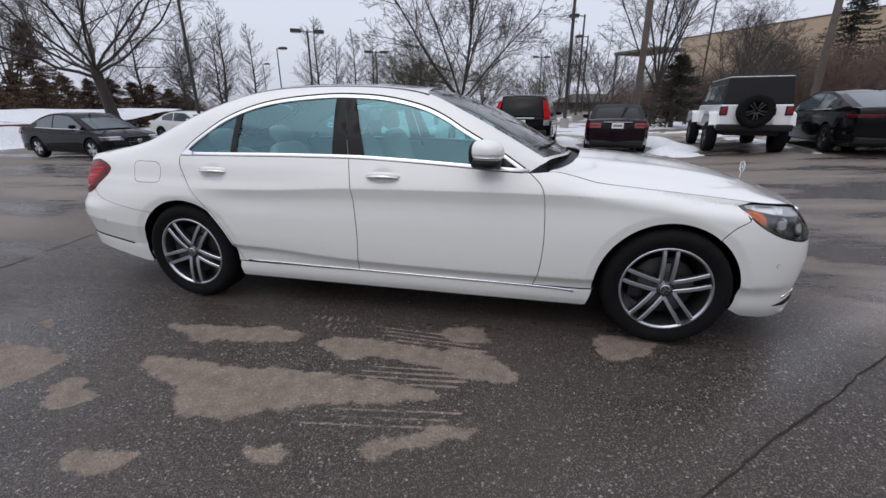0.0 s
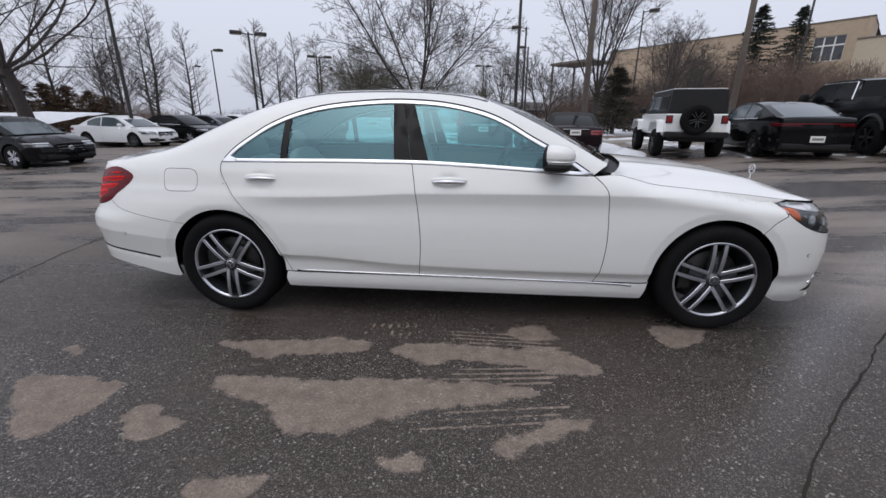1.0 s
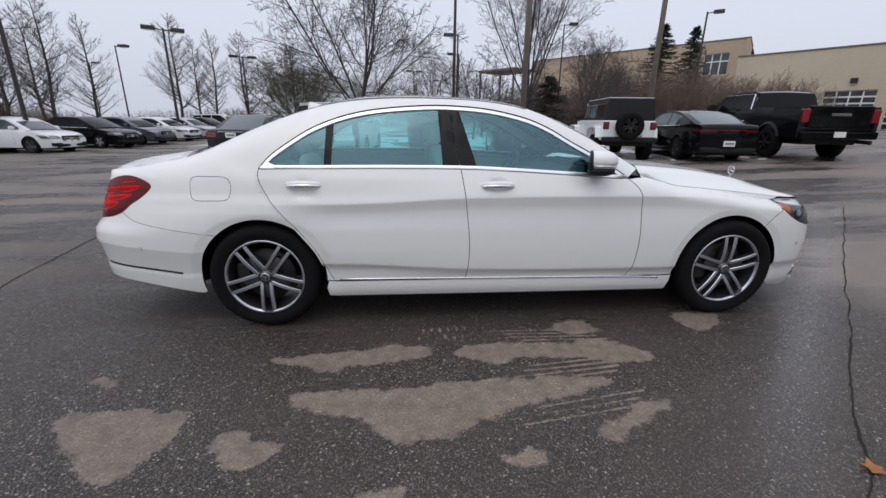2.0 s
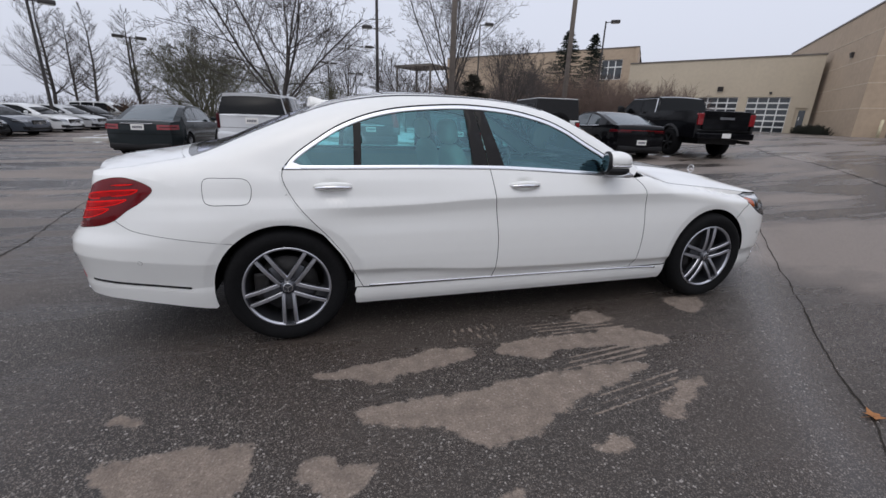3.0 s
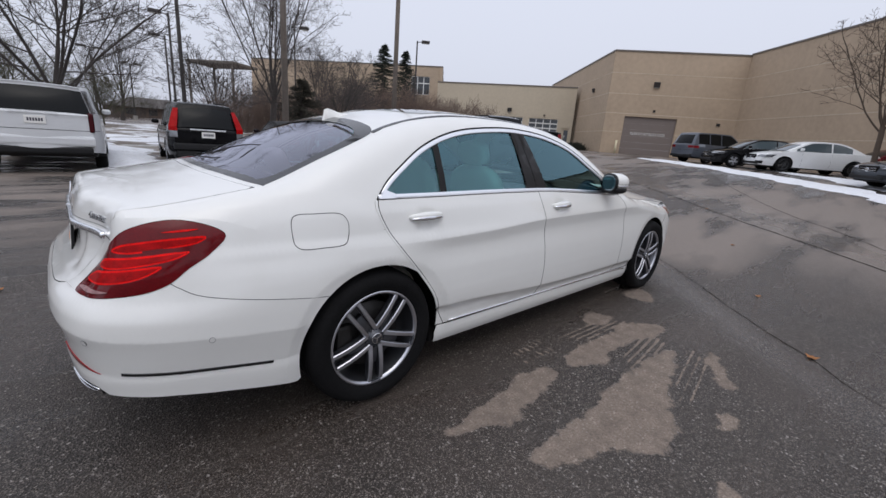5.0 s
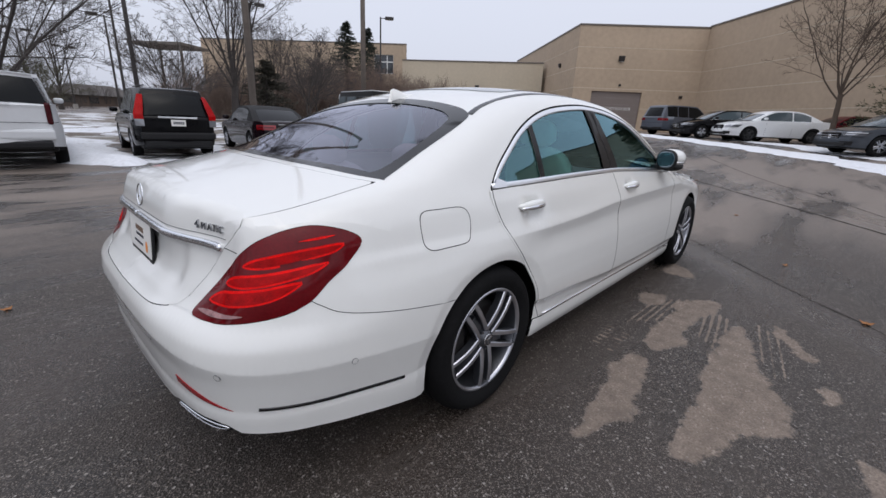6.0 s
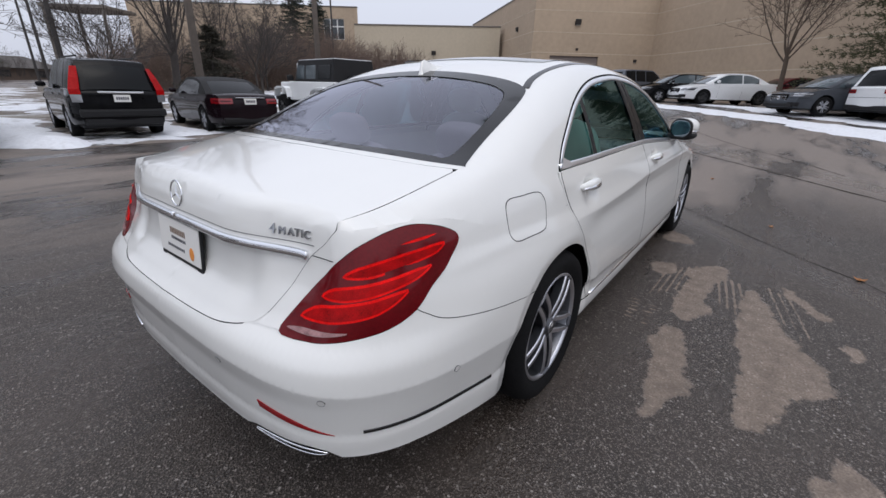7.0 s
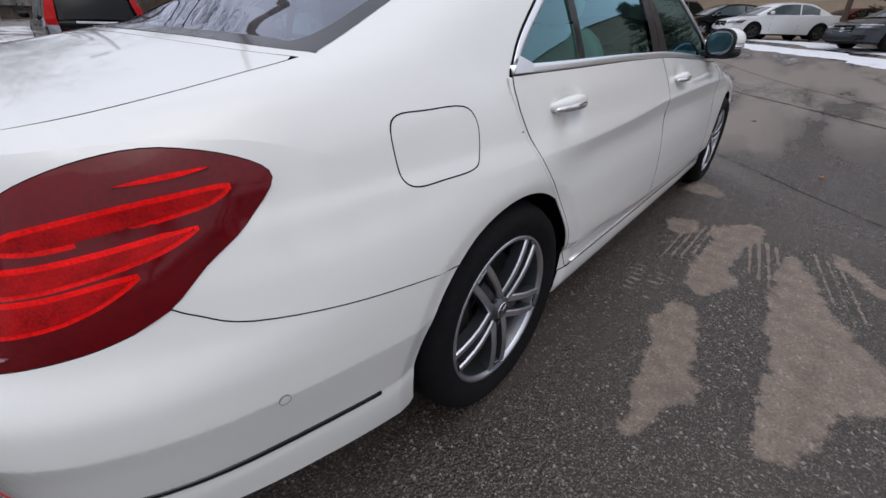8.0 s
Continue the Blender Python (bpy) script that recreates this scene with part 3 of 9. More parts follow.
def inset(u, z):
    u, z = np.broadcast_arrays(np.asarray(u, float), np.asarray(z, float))
    z = z - LIP(u) * np.interp(z, [0.26, 0.36, 0.42, 0.52], [0, 1, 1, 0])
    z = z - SILL(u) * np.interp(z, [0.335, 0.40, 0.46, 0.56], [0, 1, 1, 0])
    z = z - SHOULDER(u) * np.interp(z, [0.66, 0.82, 0.88, 0.98], [0, 1, 1, 0]) - WAIST(u) * np.interp(z, [0.40, 0.53, 0.62, 0.74], [0, 1, 1, 0])
    j = np.clip(np.searchsorted(D_KEYS, u) - 1, 0, len(D_KEYS) - 2)
    a = np.array(D_KEYS)
    w = np.clip((u - a[j]) / (a[j + 1] - a[j]), 0, 1)
    w = w * w * (3 - 2 * w)
    q = np.clip((z - DZ[0]) / (DZ[-1] - DZ[0]), 0, 1) * (len(_zz) - 1.001)
    i, f = q.astype(int), q % 1
    d = (1 - w) * ((1 - f) * _tab[j, i] + f * _tab[j, i + 1]) + w * ((1 - f) * _tab[j + 1, i] + f * _tab[j + 1, i + 1])
    for xa in (0.0, 3.16):
        d = d + 0.011 * np.clip((0.447 - np.hypot(u - xa, z - 0.345)) / 0.05, 0, 1)
    for xa in HANDLES:
        d = d + 0.016 * np.exp(-(np.abs(u - xa) / 0.062) ** 3 - (np.abs(z - 0.946) / 0.034) ** 3)
    t = np.clip((z - Z_LINE(u) + 0.085) / 0.085, 0, 0.985)
    return d + ROLL(u) * (1 - np.sqrt(1 - t * t))


def flank(u, z, out=0.0):
    """The lower body's skin, wrapped round the car from the tail's middle to the nose's middle; y < 0."""
    u, z = np.broadcast_arrays(np.asarray(u, float), np.asarray(z, float))
    x, y, tx, ty = (np.interp(u, _U, c) for c in (_X, _Y, _tx, _ty))
    n = np.hypot(tx, ty)
    d = inset(u, z) - out
    return np.stack([x + d * ty / n, -np.maximum(y - d * tx / n, 0.0), z], -1)


def u_of_x(x):
    half = slice(130, 1080)
    return np.interp(x, _X[half], _U[half])


def half_width(x, z):
    """Half the body's width at the station x and height z, also where the outline turns in towards the tail."""
    z = np.minimum(z, 1.1)
    u = u_of_x(x)
    for _ in range(4):
        tx, ty = np.interp(u, _U, _tx), np.interp(u, _U, _ty)
        u = 0.4 * u + 0.6 * u_of_x(np.where(x < 0, x - inset(u, z) * ty / np.hypot(tx, ty), x))
    return np.abs(flank(u, z)[..., 1])


DECK_Z = curve([-1.2, -1.1, -0.9, -0.55, -0.3, 0.0, 0.25, 2.2, 2.5, 3.0], [1.01, 1.028, 1.060, 1.085, 1.075, 1.03, 0.98, 0.98, 1.03, 1.015])
DECK_C = curve([-1.2, -0.5, 0.0, 0.3, 2.0, 2.6, 3.0], [0.105, 0.108, 0.09, 0.0, 0.0, 0.16, 0.18])
BELT = curve([-0.9, -0.5, 0.0, 0.4, 1.2, 1.9, 2.4, 2.8], [0.74, 0.795, 0.845, 0.862, 0.866, 0.864, 0.845, 0.82])


def cabin(x, a, z):
    """Distance-like field of the glasshouse: below 0 inside."""
    h = z - 1.035
    side = (a - (BELT(x) - 0.42 * h - 0.25 * np.maximum(h, 0) ** 2)) * 0.9
    roof = z - (1.512 - 0.085 * (x - 1.0) ** 2 - 0.10 * a * a)
    screen = ((x - 2.43 + 0.24 * a * a) * 0.585 + (z - 1.15)) / 1.16
    rear = ((z - 1.207) - 0.46 * (x + 0.235 + 0.22 * (0.22 - a * a))) / 1.10
    top = smax(smax(roof, screen, 0.16), rear, 0.16)
    return smax(top, side, 0.09)


def whole(x, y, z):
    a = np.abs(y)
    side = a - half_width(x, z)
    k = np.interp(x, [-0.6, -0.1, 0.15], [0.16, 0.10, 0.004])
    return smax(smin(z - (DECK_Z(x) - DECK_C(x) * a * a), cabin(x, a, z), k), side, 0.014)


AXIS = 0.72


def upper(x, phi, out=0.0):
    """The upper shell at station x, in the direction phi from the car's axis (0: right, 90 degrees: up)."""
    x, phi = np.broadcast_arrays(np.asarray(x, float), np.asarray(phi, float))
    lo, hi, c, s = np.zeros_like(x), np.full_like(x, 1.3), np.cos(phi), np.sin(phi)
    for _ in range(26):
        mid = (lo + hi) / 2
        inside = whole(x, -mid * c, AXIS + mid * s) < 0
        lo, hi = np.where(inside, mid, lo), np.where(inside, hi, mid)
    r = lo + out
    return np.stack([x, -r * c, AXIS + r * s], -1)


def phi_of(x, z):
    """The direction at which the cabin's side has the height z at the station x."""
    x, z = np.asarray(x, float), np.asarray(z, float)
    lo, hi = np.zeros_like(x), np.full_like(x, 1.2)
    for _ in range(26):
        mid = (lo + hi) / 2
        inside = whole(x, -mid, z) < 0
        lo, hi = np.where(inside, mid, lo), np.where(inside, hi, mid)
    return np.arctan2(z - AXIS, lo)


# ---- the white saloon ----
def circle_arc(cx, cz, r, a0, a1, n=40):
    return [(cx + r * math.cos(radians(a0 + (a1 - a0) * k / n)), cz + r * math.sin(radians(a0 + (a1 - a0) * k / n))) for k in range(n + 1)]


def line_at_top(u0, u1, n=60):
    us = np.linspace(u0, u1, n)
    return list(zip(us, Z_LINE(us)))


def phi_xy(x, y):
    """The direction of the upper shell's point over (x, y)."""
    x, y = np.broadcast_arrays(np.asarray(x, float), np.asarray(y, float))
    lo, hi = np.full(x.shape, 0.75), np.full(x.shape, 1.7)
    for _ in range(26):
        mid = (lo + hi) / 2
        inside = whole(x, y, mid) < 0
        lo, hi = np.where(inside, mid, lo), np.where(inside, hi, mid)
    return np.arctan2(lo - AXIS, np.abs(y))


ARCH_R = 0.392
DOOR_REAR = spline([(0.44, 0.322), (0.395, 0.41), (0.344, 0.527), (0.248, 0.655), (0.142, 0.775), (0.074, 0.862), (0.026, 0.950), (0.012, 1.000), (0.016, 1.036)], 6)
B_LINE = spline([(1.297, 0.322), (1.308, 0.368), (1.318, 0.526), (1.31, 0.679), (1.283, 0.90), (1.26, 1.04)], 5)
DOOR_FRONT = spline([(2.425, 0.318), (2.452, 0.408), (2.470, 0.567), (2.469, 0.721), (2.459, 0.852), (2.434, 0.924), (2.368, 0.985)], 6)
TAIL = spline([(-1.301, 0.715), (-1.261, 0.781), (-1.181, 0.853), (-1.073, 0.917), (-0.993, 0.955), (-0.889, 0.980), (-0.789, 0.985), (-0.690, 0.961), (-0.645, 0.923),
               (-0.705, 0.862), (-0.777, 0.817), (-0.841, 0.769), (-0.917, 0.742), (-1.017, 0.727), (-1.117, 0.715), (-1.197, 0.710)], 4, closed=True)
LID_U = -1.085
LID = spline([(U_REAR, 0.680), (-1.68, 0.682), (-1.52, 0.690), (-1.417, 0.709), (-1.369, 0.736), (-1.317, 0.805), (-1.250, 0.890), (-1.173, 0.940), (LID_U, Z_LINE(LID_U))], 5)
SEAM_REAR = spline([(-0.841, 0.769), (-0.813, 0.751), (-0.737, 0.715), (-0.537, 0.676), (-0.262, 0.636)], 5)
SEAM_FRONT = spline([(3.40, 0.655), (3.45, 0.715), (3.53, 0.765)], 4)
HEAD = spline([(3.500, 0.826), (3.53, 0.836), (3.60, 0.842), (3.72, 0.834), (3.87, 0.816), (4.00, 0.796), (4.06, 0.75), (4.03, 0.69), (3.95, 0.650), (3.83, 0.650), (3.69, 0.683), (3.575, 0.745), (3.52, 0.795)], 4, closed=True)
DLO_TOP = spline([(0.026, 1.04), (0.092, 1.112), (0.20, 1.19), (0.34, 1.275), (0.52, 1.345), (0.73, 1.39), (1.03, 1.417), (1.25, 1.417), (1.47, 1.398), (1.69, 1.35), (1.84, 1.29), (1.98, 1.21), (2.13, 1.13), (2.24, 1.065), (2.36, 0.988)], 5)


# extra points along the creases and round the wheel arches, so that they stay crisp
_cu = np.arange(-1.9, 3.6, 0.02)
CREASES = [np.stack([_cu, 0.872 + SHOULDER(_cu) + q], 1) for q in (-0.003, 0, 0.003)] + [np.stack([_cu, 0.52 + WAIST(_cu) * np.clip(WAIST(_cu) * 99, 0, 1) + q], 1) for q in (-0.003, 0, 0.003)] + [np.stack([_cu, SILL(_cu) + q], 1) for q in (0.387, 0.390, 0.393)] + [np.stack([_cu[_cu < -0.3], LIP(_cu[_cu < -0.3]) + q], 1) for q in (0.361, 0.389)]
CREASES += [np.array([(xa + a * math.cos(q), 0.946 + 0.55 * a * math.sin(q)) for a in (0.02, 0.04, 0.055, 0.07, 0.085) for q in np.arange(0, 6.28, 0.3)]) for xa in HANDLES]
CREASES += [np.array(circle_arc(xa, 0.345, r_, -5, 185, 60)) for xa in (0, 3.16) for r_ in (0.444, 0.447, 0.450)]


def build_saloon():
    car = empty("white_saloon", label="pearl white four-door luxury saloon parked on wet asphalt", category="car")

    def panel(name, v, f, idx, mats=(WHITE, SEAM), label="", parent=None, crease=None):
        me = mesh_of(name, v, f, list(mats), idx)
        weld(me)
        if crease:
            sharpen(me, crease)
        return part(name, me, None, parent or car, label)

    def flank_panel(name, loop, step=0.03, gap=0.0022, depth=0.018, fn=flank, label="", sides=True, holes=(), mats=(WHITE, SEAM), middle=False, parent=None):
        lp = dense(loop, step)
        lp0, lp = lp, shrink(lp, gap)
        if middle:
            lp = lp0 if area2(lp0) > 0 else lp0[::-1]
            off = shrink(lp, gap)
            mid = (np.abs(lp[:, 0] - U_REAR) < 1e-6) | (np.abs(lp[:, 0] - U_FRONT) < 1e-6)
            lp = np.stack([np.where(mid, lp[:, 0], off[:, 0]), off[:, 1]], 1) if len(off) == len(lp) else lp
        v, f = skin([lp, *[dense(h, step) for h in holes]], fn, step, 0.36, extra=CREASES)
        v, f, idx = folded(v, f, depth)
        if middle:
            v, f, idx = both(v, f, idx)
            return panel(name, v, f, idx, mats, label, parent, 50)
        made = [panel(name, v, f, idx, mats, label, parent, 50)]
        if sides:
            v2, f2 = flipped(v, f)
            made.append(panel(name, v2, f2, idx, mats, label, parent, 50))
        return made

    # doors, fenders, sills
    belt_r, belt_f = line_at_top(1.26, 0.06, 30), line_at_top(2.36, 1.265, 30)
    rear_doors = flank_panel("rear_door", list(reversed(DOOR_REAR.tolist()))[:-1] + B_LINE.tolist()[:0] + [(0.44, 0.322)] + B_LINE.tolist() + belt_r, label="white rear door with crease lines")
    front_doors = flank_panel("front_door", B_LINE[::-1].tolist() + [(1.30, 0.32)] + DOOR_FRONT.tolist() + belt_f, label="white front door with crease lines")
    arch_f = circle_arc(3.16, 0.345, ARCH_R, 52, 184, 40)
    flank_panel("front_fender", DOOR_FRONT[::-1].tolist() + [(2.43, 0.318), (2.77, 0.318)] + arch_f[::-1] + SEAM_FRONT.tolist() + [tuple(HEAD[-4]), tuple(HEAD[0]), tuple(HEAD[4])] + line_at_top(3.57, 2.38, 40), 0.025)
    flank_panel("sill", [(0.40, 0.318), (0.385, 0.27), (0.395, 0.205), (2.745, 0.200), (2.765, 0.27), (2.772, 0.314), (2.42, 0.314), (1.30, 0.317)], 0.03)

    # rear bumper, boot lid
    low = [(-0.398, 0.243), (-0.5, 0.262), (-0.66, 0.295), (-0.85, 0.328), (-1.0, 0.342), (-1.10, 0.348), (-1.145, 0.372), (-1.2, 0.378), (-1.42, 0.368), (-1.47, 0.350), (U_REAR, 0.345)]
    arch_r_back = circle_arc(0, 0.345, ARCH_R, 132.0, 193, 20)
    bumper_loop = LID[:16].tolist() + [(-1.301, 0.712)] + TAIL[::-1][:17].tolist() + SEAM_REAR.tolist() + arch_r_back + low
    bumper = flank_panel("rear_bumper", bumper_loop, 0.025, gap=0.0010, middle=True, depth=0.02, label="white rear bumper with parking sensors")

    def lid_face(u, z):
        m = np.clip((-1.40 - u) / 0.10, 0, 1) * np.clip((z - 0.735) / 0.03, 0, 1) * np.clip((0.908 - z) / 0.02, 0, 1)
        return flank(u, z, -0.022 * m * m * (3 - 2 * m))

    top_u = np.linspace(LID_U - 0.006, U_REAR, 40)
    lid_loop = np.array((dense(LID, 0.02, False) + (-0.0012, 0.0012)).tolist()[:-1] + [(a, b) for a, b in zip(top_u, Z_LINE(top_u))])
    lid_loop[:, 0] = np.maximum(lid_loop[:, 0], U_REAR)
    v1, f1 = skin([dense(lid_loop, 0.022)], lid_face, 0.022)
    # the lid's flat top, cut from the upper shell
    edge3 = flank(top_u, Z_LINE(top_u))
    edge2 = [(p[0], math.atan2(p[2] - AXIS, abs(p[1]))) for p in edge3]
    corner = edge3[0]
    side = spline([(corner[0], abs(corner[1])), (-0.84, 0.686), (-0.71, 0.695), (-0.49, 0.705)], 8)
    side2 = [(x, float(phi_xy(x, y))) for x, y in side[1:]]
    front2 = [(x, float(phi_xy(x, y))) for x, y in spline([(-0.49, 0.705), (-0.545, 0.55), (-0.598, 0.30), (-0.62, 0.0)], 8)[1:]]
    top_loop = edge2 + dense([edge2[-1], front2[-1]], 0.03, False)[1:-1].tolist() + front2[::-1] + side2[::-1][1:]
    fixed = {i: p for i, p in enumerate(edge3)}
    v2, f2 = skin([np.array(top_loop)], upper, 0.03, 1.4, fixed)
    v, f = np.vstack([v1, v2]), np.vstack([f1, np.array(f2) + len(v1)])
    me = mesh_of("boot_lid", *both(v, f, [0] * len(f))[:2], [WHITE, SEAM])
    weld(me, 0.0012)
    lid = part("boot_lid", sharpen(me, 70), None, car, "white boot lid with chrome bar and badges")

    # body shell: quarter panels, pillars and roof in one sewn skin
    door_edge = [tuple(p) for p in DOOR_REAR if p[1] < 0.90] + [(0.046, 0.90)]
    arch_r = circle_arc(0, 0.345, ARCH_R, -4, 130.5, 40)
    quarter = door_edge + line_at_top(0.046, LID_U, 70)[1:] + LID[::-1][1:25].tolist() + [(-1.301, 0.717)] + TAIL[1:45].tolist() + SEAM_REAR.tolist() + arch_r[::-1] + [(0.40, 0.322)]
    qd = dense(quarter, 0.03)
    fuel = spline([(-0.400, 0.895), (-0.400, 0.962), (-0.375, 0.988), (-0.30, 0.990), (-0.19, 0.988), (-0.152, 0.955), (-0.150, 0.905), (-0.165, 0.862), (-0.20, 0.848), (-0.28, 0.846), (-0.355, 0.846), (-0.390, 0.862)], 4, closed=True)
    fuel = dense(fuel, 0.015)
    qv, qf = skin([qd, fuel], flank, 0.025, 0.4, extra=CREASES)
    # upper shell
    tu = np.linspace(LID_U, 0.046, 90)
    rim3 = flank(tu, Z_LINE(tu))
    rim2 = [(p[0], math.atan2(p[2] - AXIS, abs(p[1]))) for p in rim3]
    dz = np.array([p for p in DOOR_REAR if p[1] >= 0.90])
    door2 = list(zip(dz[:, 0], phi_of(dz[:, 0], dz[:, 1])))
    bu = np.linspace(0.07, 2.36, 60)
    belt2 = list(zip(bu, phi_of(bu, Z_LINE(bu))))
    cowl = [(x, float(phi_xy(x, y))) for x, y in spline([(2.452, 0.800), (2.482, 0.722), (2.592, 0.365), (2.648, 0.0)], 6)]
    ws = [(x, float(phi_xy(x, y))) for x, y in spline([(2.63, 0.0), (2.575, 0.36), (2.465, 0.715)], 8).tolist() + spline([(2.44, 0.762), (2.22, 0.742), (1.97, 0.690), (1.74, 0.600)], 8).tolist() + spline([(1.70, 0.560), (1.665, 0.30), (1.655, 0.0)], 8).tolist()]
    half = math.pi / 2
    rear_glass = [(-0.585, half), (-0.58, radians(72)), (-0.562, radians(53)), (-0.515, radians(36)), (-0.462, radians(28.2)), (-0.43, radians(28.4)), (-0.23, radians(34.6)), (0.05, radians(42.4)), (0.13, radians(46.4)), (0.18, radians(54)), (0.21, radians(70)), (0.222, half)]
    rg = spline(rear_glass, 5)
    lid_front = [(x, float(phi_xy(x, y))) for x, y in spline([(-0.6165, 0.0), (-0.5965, 0.30), (-0.5435, 0.55), (-0.486, 0.709)], 8)]
    lid_side = [(x, float(phi_xy(x, y))) for x, y in spline([(-0.486, 0.709), (-0.71, 0.6985), (-0.84, 0.6895), (corner[0], abs(corner[1]))], 8)][1:-1]
    loop = lid_front + lid_side
    n0 = len(loop)
    loop += rim2
    fixed = {n0 + i: p for i, p in enumerate(rim3)}
    loop += door2 + belt2 + cowl
    loop += ws + dense([(1.655, half), (0.222, half)], 0.04, False)[1:].tolist() + rg[::-1][1:].tolist()
    dlo = [tuple(p) for p in DLO_TOP] + [(x, z) for x, z in zip(np.linspace(2.35, 0.08, 50), Z_LINE(np.linspace(2.35, 0.08, 50)) + 0.006)]
    dlo = dense(shrink(dlo, 0.004), 0.03)
    dlo2 = np.stack([dlo[:, 0], phi_of(dlo[:, 0], dlo[:, 1])], 1)
    sv, sf = skin([np.array(loop), dlo2], upper, 0.035, 1.3, fixed)
    v, f = np.vstack([qv, sv]), np.vstack([np.array(qf), np.array(sf) + len(qv)])
    me = weld(mesh_of("tmp", v, f, [WHITE]), 0.002)
    v = np.array([tuple(p.co) for p in me.vertices])
    tri = []
    for p in me.polygons:
        q = list(p.vertices)
        tri += [(q[0], q[k], q[k + 1]) for k in range(1, len(q) - 1)]
    bpy.data.meshes.remove(me)
    v, f, idx = folded(v, np.array(tri), 0.016)
    v, f, idx = both(v, f, idx)
    body = panel("body", v, f, idx, label="white steel body shell with sweeping roof", crease=50)

    cv, cf = skin([dense(np.array([(-1.46, 0.676), (-1.24, 0.690), (-1.255, 0.735), (-1.40, 0.742)]), 0.02)], lambda u, z: flank(u, z, -0.0022), 0.02)
    for q_ in ((cv, cf), flipped(cv, cf)):
        part("corner_flange", mesh_of("corner_flange", *q_, WHITE), None, body)
    # fuel flap in its opening on the right; the left side is closed flush
    fv, ff = skin([shrink(fuel, 0.0034)], flank, 0.02, 0.5)
    fv, ff, fi = folded(fv, ff, 0.010)
    part("fuel_flap", sharpen(mesh_of("fuel_flap", fv, ff, [WHITE, SEAM], fi), 50), None, body)
    ring = ribbon(shrink(fuel, 0.0017), 0.0013, flank, 0.0005, closed=True)
    part("fuel_flap_seam", mesh_of("fuel_flap_seam", *ring, SEAM), None, body)
    bv_, bf_ = skin([shrink(fuel, -0.006)], lambda u, z: flank(u, z, -0.010), 0.03)
    part("flap_recess", mesh_of("flap_recess", bv_, bf_, SEAM), None, body)
    lv, lf = flipped(*skin([fuel], flank, 0.02, 0.5))
    part("quarter_patch", mesh_of("quarter_patch", lv, lf, WHITE), None, body)

    # bonnet
    lu = np.linspace(2.475, U_FRONT, 72)
    l3 = flank(lu, Z_LINE(lu))
    hood_c = curve([2.4, 2.6, 3.0, 3.4, 3.7, 3.9, 4.0], [1.035, 1.040, 1.018, 0.970, 0.912, 0.858, 0.825])
    back = spline([(2.712, 0.0), (2.657, -0.40), (2.560, -0.66), (2.490, -0.80), (l3[0][0], l3[0][1])], 8)[:-1]
    loop = np.array([tuple(p) for p in back] + [tuple(p[:2]) for p in l3] + dense([(l3[-1][0], 0.0), (2.712, 0.0)], 0.05, False)[1:-1].tolist())

    def bonnet(x, y):
        z = hood_c(x) - 0.16 * y * y
        off = l3[:, 2] - (hood_c(l3[:, 0]) - 0.16 * l3[:, 1] ** 2)
        w = 1 / (((x[:, None] - l3[:, 0]) ** 2 + (y[:, None] - l3[:, 1]) ** 2) ** 1.6 + 1e-6)
        near = (w * off).sum(1) / w.sum(1)
        d = np.sqrt(((x[:, None] - l3[:, 0]) ** 2 + (y[:, None] - l3[:, 1]) ** 2).min(1))
        ridge = 0.010 * np.exp(-((np.abs(y) - 0.42) / 0.07) ** 2) * np.clip(d / 0.30, 0, 1) ** 2 * np.clip((3.75 - x) / 0.6, 0, 1)
        return np.stack([x, y, z + near * np.exp(-(d / 0.35) ** 2) + ridge], -1)

    bv, bf = skin([loop], bonnet, 0.035)
    bv, bf, idx = folded(bv, bf, 0.02)
    panel("bonnet", *both(bv, bf, idx), label="white bonnet with two raised ridges", crease=50)
    # front bumper with its lamps, grille and lip
    fb = SEAM_FRONT[::-1].tolist()[:0] + [(3.40, 0.655), *SEAM_FRONT[1:].tolist(), (3.535, 0.785)] + HEAD[::-1][1:25].tolist() + [(4.08, 0.79), (4.15, Z_LINE(4.15))] + line_at_top(4.2, U_FRONT, 12) + [(U_FRONT, 0.19), (4.1, 0.185), (3.75, 0.175), (3.62, 0.19), (3.535, 0.235)] + circle_arc(3.16, 0.345, ARCH_R, -14, 51, 16)
    flank_panel("front_bumper", fb, 0.03, middle=True, depth=0.02, label="white front bumper with chrome lip")
    gr = [(4.28, 0.44), (4.20, 0.62), (4.24, 0.78), (U_FRONT, 0.79), (U_FRONT, 0.42)]
    v, f = skin([dense(gr, 0.04)], lambda u, z: flank(u, z, 0.006), 0.04)
    grille = panel("grille", *both(v, f, [0] * len(f)), mats=(TRIMBLK,), label="black grille with chrome bars")
    for z in (0.50, 0.58, 0.66, 0.74):
        v, f = ribbon([(4.27, z), (4.5, z), (U_FRONT, z)], 0.010, flank, 0.02)
        part("grille_bar", mesh_of("grille_bar", *both(v, f, [0] * len(f))[:2], CHROME), None, grille)
    v, f = ribbon([(3.66, 0.205), (3.9, 0.215), (4.3, 0.235), (U_FRONT, 0.24)], 0.016, flank, 0.008, taper=True)
    part("front_lip", mesh_of("front_lip", *both(v, f, [0] * len(f))[:2], WHITE), None, car)
    v, f = ribbon([(3.84, 0.312), (3.95, 0.335), (4.1, 0.35)], 0.006, flank, 0.005)
